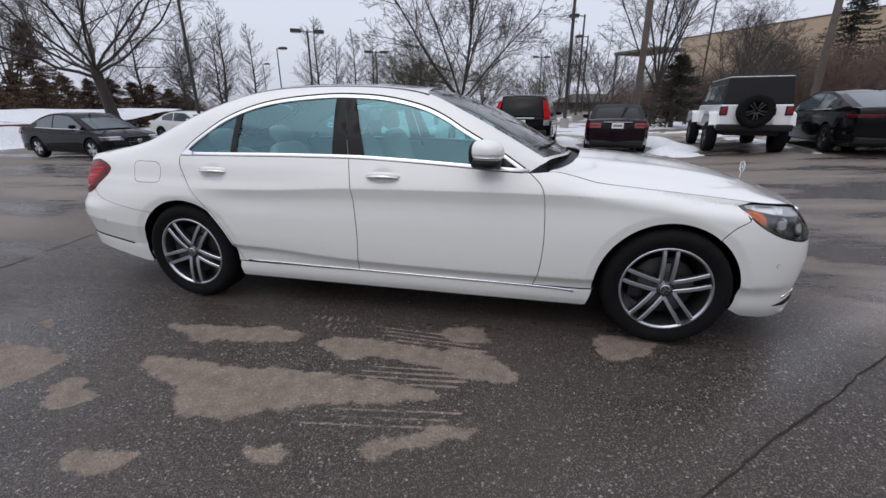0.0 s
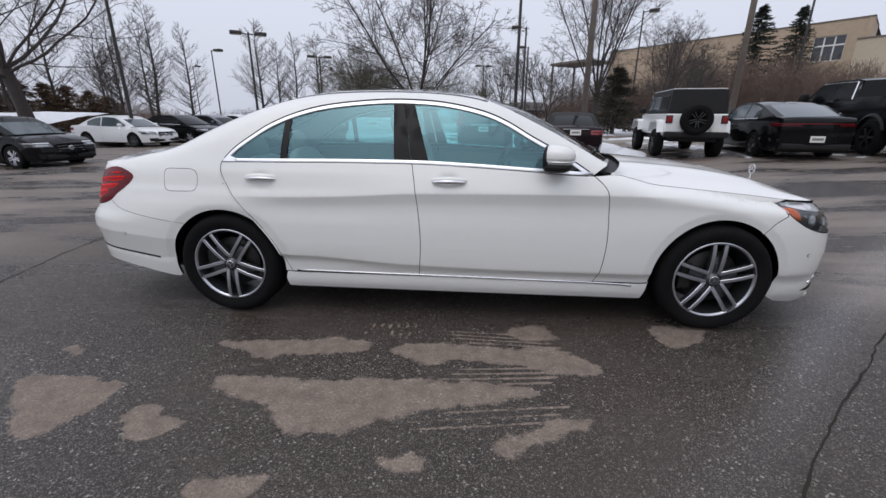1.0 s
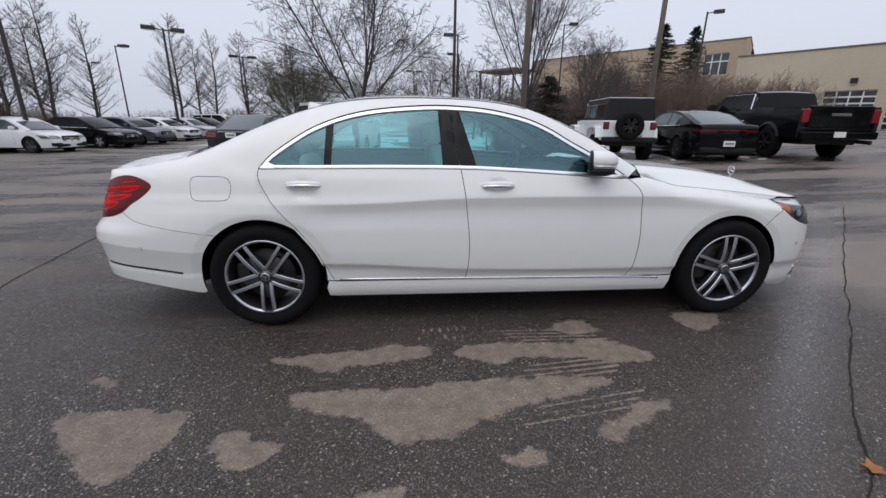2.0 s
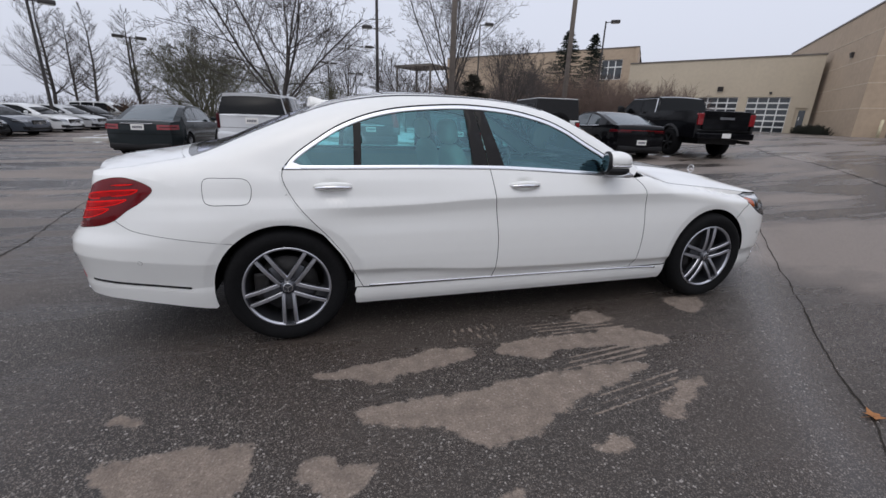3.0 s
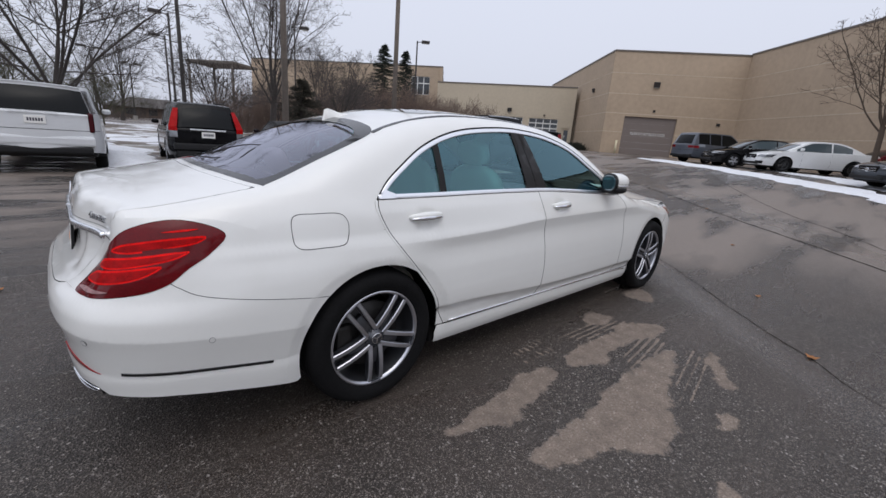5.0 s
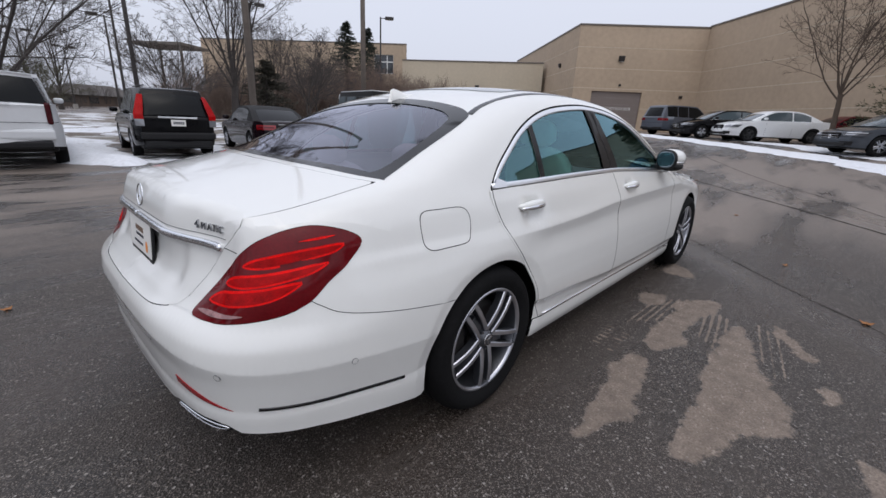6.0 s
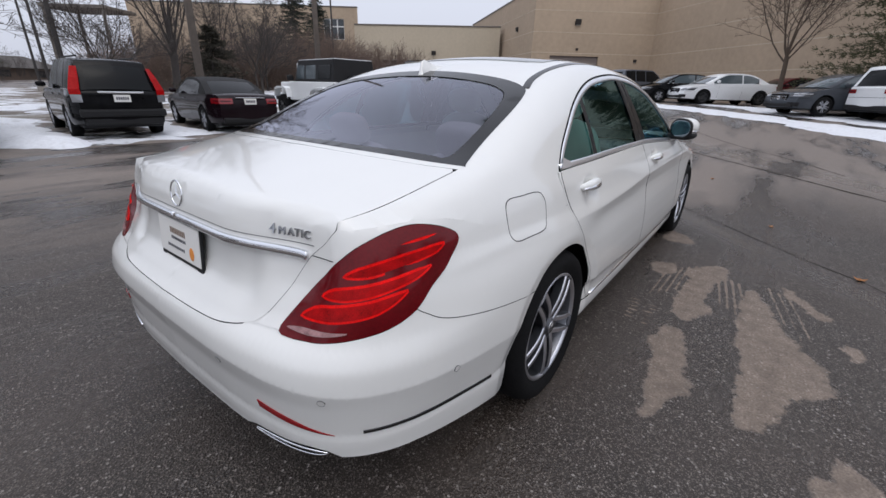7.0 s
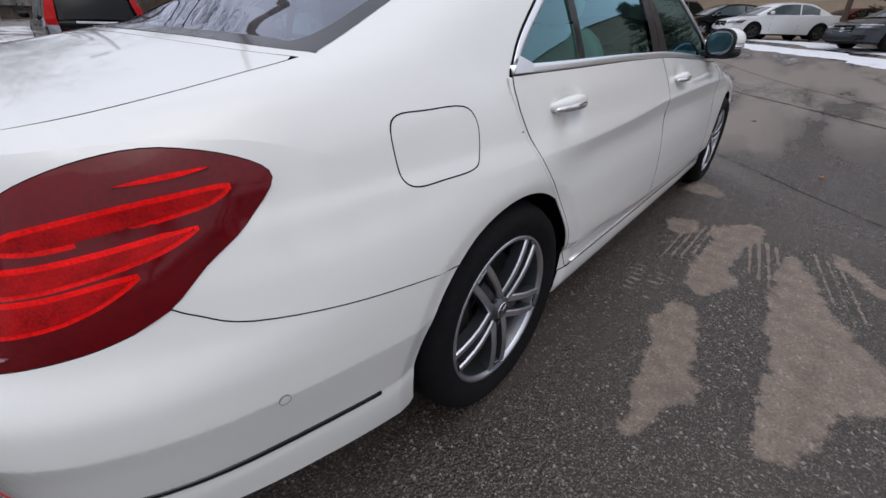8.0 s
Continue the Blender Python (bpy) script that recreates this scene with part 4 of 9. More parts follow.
    for q in ((v, f), flipped(v, f)):
        part("fog_trim", mesh_of("fog_trim", *q, CHROME), None, car, "chrome strip round the lower intake")

    # lamps
    def lamp_piece(name, loop, mat_, parent, out, label="", sides=(0, 1), bulge=0.0, step=0.03):
        lp = dense(loop, step)
        lp = lp if area2(lp) > 0 else lp[::-1]

        def fn(u, z):
            p = np.stack([u, z], 1)
            d = np.sqrt(((p[:, None] - lp[None]) ** 2).sum(-1).min(1))
            return flank(u, z, out + bulge * (1 - np.exp(-(d / 0.025) ** 2)))
        v, f = skin([lp], fn, step)
        v, f, idx = folded(v, f, 0.012)
        made = []
        for k in sides:
            vv, ff = (v, f) if not k else flipped(v, f)
            made.append(part(name, sharpen(mesh_of(name, vv, ff, [mat_, mat_], idx), 60), None, parent[k] if isinstance(parent, list) else parent, label))
        return made

    tails = lamp_piece("tail_lamp", shrink(TAIL, 0.0012), REDLENS, car, 0.002, "dark red tail lamp with three bright swooshes", bulge=0.010)
    bands = []
    bands.append(spline([(-1.065, 0.878), (-1.01, 0.902), (-0.90, 0.917), (-0.80, 0.925), (-0.715, 0.928), (-0.745, 0.905), (-0.82, 0.893), (-0.92, 0.880), (-1.0, 0.874)], 3, True))
    bands.append(spline([(-1.157, 0.822), (-1.10, 0.848), (-1.0, 0.860), (-0.90, 0.868), (-0.775, 0.879), (-0.81, 0.858), (-0.88, 0.842), (-1.0, 0.826), (-1.08, 0.818)], 3, True))
    bands.append(spline([(-1.230, 0.765), (-1.18, 0.795), (-1.10, 0.808), (-1.0, 0.820), (-0.868, 0.832), (-0.905, 0.806), (-0.97, 0.785), (-1.06, 0.770), (-1.15, 0.762)], 3, True))
    for loop_ in bands:
        loop_ = shrink(loop_, -0.0015)
        lamp_piece("light_band", loop_, REDGLOW, tails, 0.0125, "bright red light band", step=0.012)
        lamp_piece("lens_shade", shrink(loop_, 0.0068), REDMID, tails, 0.0140, step=0.012)
    lamp_piece("light_band", spline([(-0.865, 0.945), (-0.80, 0.953), (-0.735, 0.955), (-0.79, 0.946)], 3, True), REDGLOW, tails, 0.0125, "thin upper light strip", step=0.02)
    lamp_piece("reversing_strip", spline([(-1.272, 0.733), (-1.22, 0.741), (-1.14, 0.742), (-1.06, 0.744), (-1.10, 0.735), (-1.19, 0.728)], 3, True), CLEARLENS, tails, 0.0120, "clear reversing light strip", step=0.02)
    lamp_piece("bumper_reflector", [(-1.378, 0.488), (-1.26, 0.470), (-1.115, 0.433), (-1.25, 0.448), (-1.374, 0.464)], REDDULL, [bumper, bumper], 0.003, "thin red bumper reflector", step=0.02)
    heads = lamp_piece("headlamp", shrink(HEAD, 0.003), LAMPBOWL, car, -0.012, "clear headlamp with amber marker")
    lamp_piece("amber_marker", spline([(3.516, 0.808), (3.555, 0.807), (3.595, 0.796), (3.612, 0.776), (3.612, 0.742), (3.59, 0.745), (3.55, 0.775), (3.528, 0.795)], 3, True), AMBER, heads, -0.004, "amber side marker")
    lamp_piece("light_strip", spline([(3.520, 0.823), (3.59, 0.836), (3.72, 0.829), (3.87, 0.811), (3.99, 0.788), (3.87, 0.776), (3.72, 0.786), (3.61, 0.803)], 3, True), LAMPSTRIP, heads, -0.003)
    lamp_piece("projector", circle_arc(3.70, 0.742, 0.040, 0, 345, 22), SATIN, heads, 0.0)
    lamp_piece("projector", circle_arc(3.83, 0.720, 0.040, 0, 345, 22), SATIN, heads, 0.0)
    for u_, z_ in ((3.70, 0.742), (3.83, 0.720)):
        lamp_piece("projector_lens", circle_arc(u_, z_, 0.024, 0, 345, 22), LAMPSTRIP, heads, 0.0012, step=0.02)
    lamp_piece("lower_intake", [(3.78, 0.262), (3.90, 0.298), (4.02, 0.330), (4.10, 0.335), (4.0, 0.285), (3.88, 0.258)], PLASTIC, car, 0.002, "black lower intake", step=0.02)
    lamp_piece("lens_cover", shrink(HEAD, 0.004), GLASS_C, heads, 0.003)

    # chrome and black trims on the flanks
    def trim(name, pts, w, mat_, parent=car, out=0.004, label="", closed=False, fn=flank, sides=(0, 1), n=6):
        v, f = ribbon(spline(pts, n) if not closed else pts, w, fn, out, closed)
        for k in sides:
            q = (v, f) if not k else flipped(v, f)
            part(name, mesh_of(name, *q, mat_), None, parent[k] if isinstance(parent, list) else parent, label)

    trim("sill_strip", [(0.476, 0.331), (1.296, 0.324), (2.425, 0.311), (2.665, 0.299)], 0.0065, CHROME, out=0.007, label="bright chrome sill strip")
    trim("bumper_strip", [(-1.03, 0.440), (-0.90, 0.432), (-0.70, 0.412), (-0.505, 0.386)], 0.006, TRIMBLK, bumper, 0.004, "dark chrome bumper strip")
    for u, z in ((-1.137, 0.565), (-0.725, 0.550), (-1.52, 0.575), (3.72, 0.52)):
        lamp_piece("parking_sensor", circle_arc(u, z, 0.010, 0, 340, 17), WHITE, bumper if u < 3 else car, 0.0025, step=0.02)
        trim("sensor_ring", np.array(circle_arc(u, z, 0.0105, 0, 345, 23)), 0.0006, RING, bumper if u < 3 else car, 0.0028, closed=True)
    v, f = ribbon(spline([(-1.246, 0.905), (-1.29, 0.908), (-1.42, 0.910), (-1.6, 0.913), (U_REAR, 0.914)], 8), 0.0125, flank, 0.014)
    part("chrome_bar", mesh_of("chrome_bar", *both(v, f, [0] * len(f))[:2], CHROME), None, lid, "bright chrome bar above the number plate")
    v, f = ribbon(spline([(-1.22, 0.934), (-1.42, 0.935), (-1.6, 0.937), (U_REAR, 0.938)], 8), 0.0012, flank, 0.001)
    part("lid_groove", mesh_of("lid_groove", *both(v, f, [0] * len(f))[:2], RING), None, lid)

    trim("corner_seam", [(-1.228, 0.908), (-1.17, 0.908), (-1.108, 0.908)], 0.0011, SEAM, body, 0.0012)

    # side windows, frames and chrome
    def on_cabin(out):
        return lambda x, z: upper(x, phi_of(x, z), out)

    def pane(name, loop, mat_, out, label="", step=0.06):
        v, f = skin([dense(loop, step)], on_cabin(out), step)
        made = []
        for k in (0, 1):
            q = (v, f) if not k else flipped(v, f)
            made.append(part(name, mesh_of(name, *q, mat_), None, car, label))
        return made

    zt = curve(DLO_TOP[:, 0], DLO_TOP[:, 1])
    zb = lambda x: float(Z_LINE(x)) + 0.018
    ztop = lambda x: float(zt(x)) - 0.022

    def strip_loop(x0b, x0t, x1b, x1t, n=14):
        tops = np.linspace(x1t, x0t, n)
        bots = np.linspace(x0b, x1b, n)
        return [(x, zb(x)) for x in bots] + [(x, ztop(x)) for x in tops]

    quart = [(x, zb(x)) for x in np.linspace(0.078, 0.412, 8)] + [(x, ztop(x)) for x in np.linspace(0.424, 0.078, 14)]
    pane("quarter_window", quart, GLASS_T, -0.006, "small fixed green-tinted quarter window")
    pane("rear_door_window", strip_loop(0.447, 0.460, 1.150, 1.128), GLASS_T, -0.006, "green-tinted rear door window")
    pane("window_divider", strip_loop(0.408, 0.420, 0.452, 0.464, 4), PILLAR, 0.0)
    pane("b_pillar_cover", strip_loop(1.145, 1.124, 1.252, 1.190, 5), PILLAR, 0.001, "gloss black pillar cover")
    pane("b_pillar_cover", strip_loop(1.257, 1.195, 1.362, 1.258, 5), PILLAR, 0.001, "gloss black pillar cover")
    pane("front_door_window", strip_loop(1.357, 1.252, 2.145, 2.165, 24), GLASS_T, -0.006, "green-tinted front door window")
    pane("mirror_sail", [(2.14, zb(2.14)), (2.33, zb(2.33)), (2.26, ztop(2.26)), (2.16, ztop(2.16))], TRIMBLK, 0.002)
    trim("window_chrome", DLO_TOP[2:] + np.array([0, -0.010]), 0.011, BELTCHROME, out=0.004, fn=on_cabin(0), label="bright chrome window surround", n=1)
    tng = np.gradient(DLO_TOP, axis=0)
    tng /= np.linalg.norm(tng, axis=1)[:, None]
    seal = np.vstack([[(0.012, 1.018)], DLO_TOP + np.stack([-tng[:, 1], tng[:, 0]], 1) * 0.006])
    trim("window_seal", seal, 0.0035, SEAM, out=0.003, fn=on_cabin(0), label="thin black seal round the window chrome", n=1)
    dg = DOOR_REAR[(DOOR_REAR[:, 1] > 0.86) & (DOOR_REAR[:, 1] < 1.034)]
    trim("door_jamb", DOOR_REAR[(DOOR_REAR[:, 1] > 0.42) & (DOOR_REAR[:, 1] < 1.034)] + np.array([-0.0080, 0.0]), 0.0066, WHITE, body, 0.0004, fn=lambda x, z: flank(x, z), n=1)
    trim("door_gap", dg, 0.0013, SEAM, body, 0.0016, fn=lambda x, z: flank(x, z), n=1)
    for gap, who in ((DOOR_REAR[DOOR_REAR[:, 1] < 0.87], rear_doors), (B_LINE, front_doors), (DOOR_FRONT, front_doors), (SEAM_REAR, [bumper, bumper])):
        trim("panel_gap", gap, 0.0012, SEAM, who, 0.0006, n=1)
    bx = np.linspace(0.024, 2.36, 24)
    trim("belt_chrome", np.stack([bx, Z_LINE(np.maximum(bx, 0.062)) + 0.010], 1), 0.0115, BELTCHROME, out=0.006, fn=on_cabin(0), label="bright chrome belt strip", n=1)
    cx = np.linspace(0.026, 0.115, 6)
    tip = [(x, 1.037) for x in cx] + [(x, min(float(zt(x)) - 0.002, 1.058 + 0.35 * (0.115 - x))) for x in cx[::-1]]
    pane("window_corner", tip, BELTCHROME, 0.0105, "chrome corner where the window trims meet", 0.015)

    # windscreen, rear window, roof glass
    def shell_patch(name, loop2, mat_, out, label="", step=0.05, mirror=True):
        v, f = skin([dense(loop2, step)], lambda x, p: upper(x, p, out), step, 1.3)
        if mirror:
            v, f, _ = both(v, f, [0] * len(f))
        return part(name, weld(mesh_of(name, v, f, mat_)), None, car, label)

    ws_loop = ws + [(2.0, half)]
    shell_patch("windscreen", ws_loop, GLASS_C, -0.004, "clear windscreen with wet droplets")
    rg_in = [(-0.545, half), (-0.535, radians(70)), (-0.515, radians(52)), (-0.46, radians(35.5)), (-0.43, radians(32)), (-0.27, radians(36.2)), (0.0, radians(45)), (0.075, radians(50)), (0.115, radians(58)), (0.135, radians(74)), (0.14, half)]
    rin = spline(rg_in, 4)
    shell_patch("rear_window", [tuple(p) for p in rin], GLASS_B, -0.003, "grey-blue rear window with black border")
    band = [tuple(p) for p in rg] + [tuple(p) for p in rin[::-1]]
    shell_patch("rear_window_border", band, TRIMBLK, 0.0012, "black ceramic border of the rear window", 0.03)
    shell_patch("roof_glass", [(0.50, half), (0.50, radians(62)), (0.54, radians(57)), (1.55, radians(58)), (1.60, radians(62)), (1.61, half)], GLASS_R, 0.003, "dark panoramic roof glass")
    for s in (0, 1):
        v, f = ribbon(spline([(0.12, radians(45.2)), (0.25, radians(48.8)), (0.45, radians(51)), (0.8, radians(52.5)), (1.2, radians(53)), (1.5, radians(52)), (1.72, radians(49))], 6), 0.011, upper, 0.001, scale=0.75)
        q = (v, f) if not s else flipped(v, f)
        part("roof_gutter", mesh_of("roof_gutter", *q, TRIMBLK), None, car, "black roof gutter strip")
    return car, body, bumper, lid, front_doors, rear_doors


def ribbon(pts, w, fn, out, closed=False, scale=1.0, taper=False):
    """A raised strip of half-width w along (a, b) pairs on a surface fn(a, b); it stands out by out."""
    p = np.array(pts, float)
    if closed:
        t = np.roll(p, -1, 0) - np.roll(p, 1, 0)
    else:
        t = np.gradient(p, axis=0)
    t = t * (1, scale)
    t /= np.maximum(np.linalg.norm(t, axis=1)[:, None], 1e-9)
    n = np.stack([-t[:, 1], t[:, 0] / scale], 1)
    thin = np.clip(0.15 + np.linalg.norm(p - p[0], axis=1) / 0.07, 0, 1)[:, None] if taper else np.ones((len(p), 1))
    a, b = p + n * w * thin, p - n * w * thin
    A, B = fn(a[:, 0], a[:, 1]), fn(b[:, 0], b[:, 1])
    M, out = (A + B) / 2, out * thin
    side = np.cross(np.gradient(M, axis=0), A - B)
    side /= np.maximum(np.linalg.norm(side, axis=1)[:, None], 1e-9)
    axis = np.stack([np.clip(M[:, 0], -0.6, 3.4), 0 * M[:, 0], np.full(len(M), 0.6)], 1)
    if ((M - axis) * side).sum() < 0:
        side = -side
    rows = [A - 0.004 * side, A + 0.6 * out * side, M + 0.7 * (A - M) + out * side, M + 0.7 * (B - M) + out * side, B + 0.6 * out * side, B - 0.004 * side]
    k = len(p)
    v = np.vstack(rows)
    v[np.abs(v[:, 1]) < 0.006, 1] = 0
    f = []
    for r in range(5):
        for i in range(k if closed else k - 1):
            j = (i + 1) % k
            f.append((r * k + i, r * k + j, (r + 1) * k + j, (r + 1) * k + i))
    if not closed:
        f += [tuple(r * k for r in range(6)), tuple(r * k + k - 1 for r in reversed(range(6)))]
    # make the faces look outwards
    q = f[len(f) // 2]
    c = np.cross(v[q[1]] - v[q[0]], v[q[2]] - v[q[0]])
    if (c * side[len(side) // 2]).sum() < 0:
        f = [t[::-1] for t in f]
    return v, f


saloon, saloon_body, saloon_bumper, saloon_lid, saloon_front_doors, saloon_rear_doors = build_saloon()


# ---- the saloon's wheels, fittings and cabin ----
def blob(bm, cx, cy, cz, rx, ry, rz, p=2.6, seg=20, rings=12, m=None, index=0):
    """A rounded box (superellipsoid)."""
    def s(v, e):
        return math.copysign(abs(v) ** (2 / e), v)
    rows = []
    for i in range(rings + 1):
        a = -math.pi / 2 + math.pi * i / rings
        row = []
        for k in range(seg):
            b = 2 * math.pi * k / seg
            co = Vector((cx + rx * s(math.cos(a), p) * s(math.cos(b), p), cy + ry * s(math.cos(a), p) * s(math.sin(b), p), cz + rz * s(math.sin(a), p)))
            row.append(bm.verts.new(m @ co if m is not None else co))
        rows.append(row)
    for a, b in zip(rows, rows[1:]):
        for k in range(seg):
            f = bm.faces.new((a[k], a[(k + 1) % seg], b[(k + 1) % seg], b[k]))
            f.smooth, f.material_index = True, index
    bmesh.ops.remove_doubles(bm, verts=[v for r in (rows[0], rows[-1]) for v in r], dist=1e-6)


def spoke_bar(bm, r0, r1, w0, w1, off0, off1, y0, y1, depth, angle, index=0, side=1):
    """A spoke from radius r0 to r1, off the radius by off0 and off1, with its face at y0 (hub) and y1 (rim)."""
    rot = Matrix.Rotation(angle, 4, "Y")
    n = 5
    rows = []
    for k in range(n + 1):
        t = k / n
        r, w, o, y = r0 + (r1 - r0) * t, w0 + (w1 - w0) * t, off0 + (off1 - off0) * t, y0 + (y1 - y0) * t - 0.010 * math.sin(math.pi * t)
        ring = [(r, y + depth, o - w * 0.75), (r, y + 0.005, o - w), (r, y, o - w * 0.7), (r, y, o + w * 0.7), (r, y + 0.005, o + w), (r, y + depth, o + w * 0.75)]
        rows.append([bm.verts.new(rot @ Vector(c)) for c in ring])
    for a, b in zip(rows, rows[1:]):
        for k in range(6):
            f = bm.faces.new((a[k], a[(k + 1) % 6], b[(k + 1) % 6], b[k]))
            f.material_index = index if k == 2 else 1 - index if k in (0, 4, 5) else index
    bm.faces.new(rows[0])
    bm.faces.new(rows[-1][::-1])


def saloon_wheel(m, parent, turn=0.0):
    """An alloy with five pairs of spokes; its face looks to -y, the hub's face lies at y = 0."""
    wheel = empty("wheel", m)
    wheel.parent = parent
    wheel["label"] = "grey machined alloy wheel with five twin spokes"
    bm = bmesh.new()
    turned(bm, [(0.243, 0.0), (0.252, -0.006), (0.262, -0.010), (0.285, -0.020), (0.310, -0.022), (0.330, -0.012), (0.343, 0.010), (0.350, 0.035), (0.351, 0.060), (0.344, 0.064), (0.344, 0.072), (0.351, 0.076), (0.352, 0.118), (0.345, 0.122), (0.345, 0.130), (0.352, 0.134), (0.350, 0.185), (0.340, 0.225), (0.315, 0.24), (0.26, 0.235), (0.24, 0.22)], 72)
    part("tyre", bm, RUBBER, wheel, smooth=None)
    bm = bmesh.new()
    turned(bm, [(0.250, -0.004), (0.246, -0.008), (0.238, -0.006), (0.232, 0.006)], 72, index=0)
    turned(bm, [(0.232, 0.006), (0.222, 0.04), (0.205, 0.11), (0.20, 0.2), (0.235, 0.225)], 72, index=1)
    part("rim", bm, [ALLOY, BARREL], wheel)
    for k in range(5):
        a = math.pi / 2 + k * 2 * math.pi / 5 + turn
        for s in (-1, 1):
            bm = bmesh.new()
            spoke_bar(bm, 0.040, 0.241, 0.0125, 0.0115, s * 0.028, s * 0.034, 0.006, -0.003, 0.042, a)
            part("spoke", bm, [ALLOY, GREYALLOY], wheel)
        bm = bmesh.new()
        spoke_bar(bm, 0.035, 0.150, 0.022, 0.022, 0.0, 0.0, 0.022, 0.026, 0.030, a)
        part("spoke_web", bm, [GREYALLOY, GREYALLOY], wheel)
        # the machined face of a pair turns along the rim to the next pair
        bm = bmesh.new()
        spoke_bar(bm, 0.232, 0.243, 0.030, 0.032, 0.0, 0.0, -0.001, -0.003, 0.030, a)
        part("spoke_foot", bm, [GREYALLOY, GREYALLOY], wheel)
    bm = bmesh.new()
    turned(bm, [(0.0001, -0.004), (0.024, -0.004), (0.032, 0.0), (0.036, 0.008), (0.046, 0.012), (0.052, 0.024), (0.054, 0.06)], 40)
    part("hub_cap", bm, GREYALLOY, wheel)
    bm = bmesh.new()
    turned(bm, [(0.0245, -0.0052), (0.0285, -0.0052), (0.0285, -0.003)], 40)
    for k in range(3):
        a = math.pi / 2 + k * 2 * math.pi / 3 + turn
        box(bm, 0.0, 0.025, -0.0055, -0.004, -0.002, 0.002, m=Matrix.Rotation(a, 4, "Y"))
    part("hub_emblem", bm, SATIN, wheel)
    for k in range(5):
        bm = bmesh.new()
        a = math.pi / 2 + (k + 0.5) * 2 * math.pi / 5 + turn
        tube(bm, (0.053 * math.cos(a), 0.03, 0.053 * math.sin(a)), (0.053 * math.cos(a), 0.005, 0.053 * math.sin(a)), 0.008, 0.007, 8)
        part("wheel_bolt", bm, GREYALLOY, wheel)
    bm = bmesh.new()
    turned(bm, [(0.06, 0.075), (0.172, 0.075), (0.174, 0.08), (0.172, 0.105), (0.06, 0.105)], 48)
    part("brake_disc", bm, BRAKE, wheel)
    bm = bmesh.new()
    box(bm, -0.19, -0.105, 0.045, 0.13, -0.085, 0.085, 0.018)
    part("brake_caliper", bm, BRAKE, wheel)
    return wheel


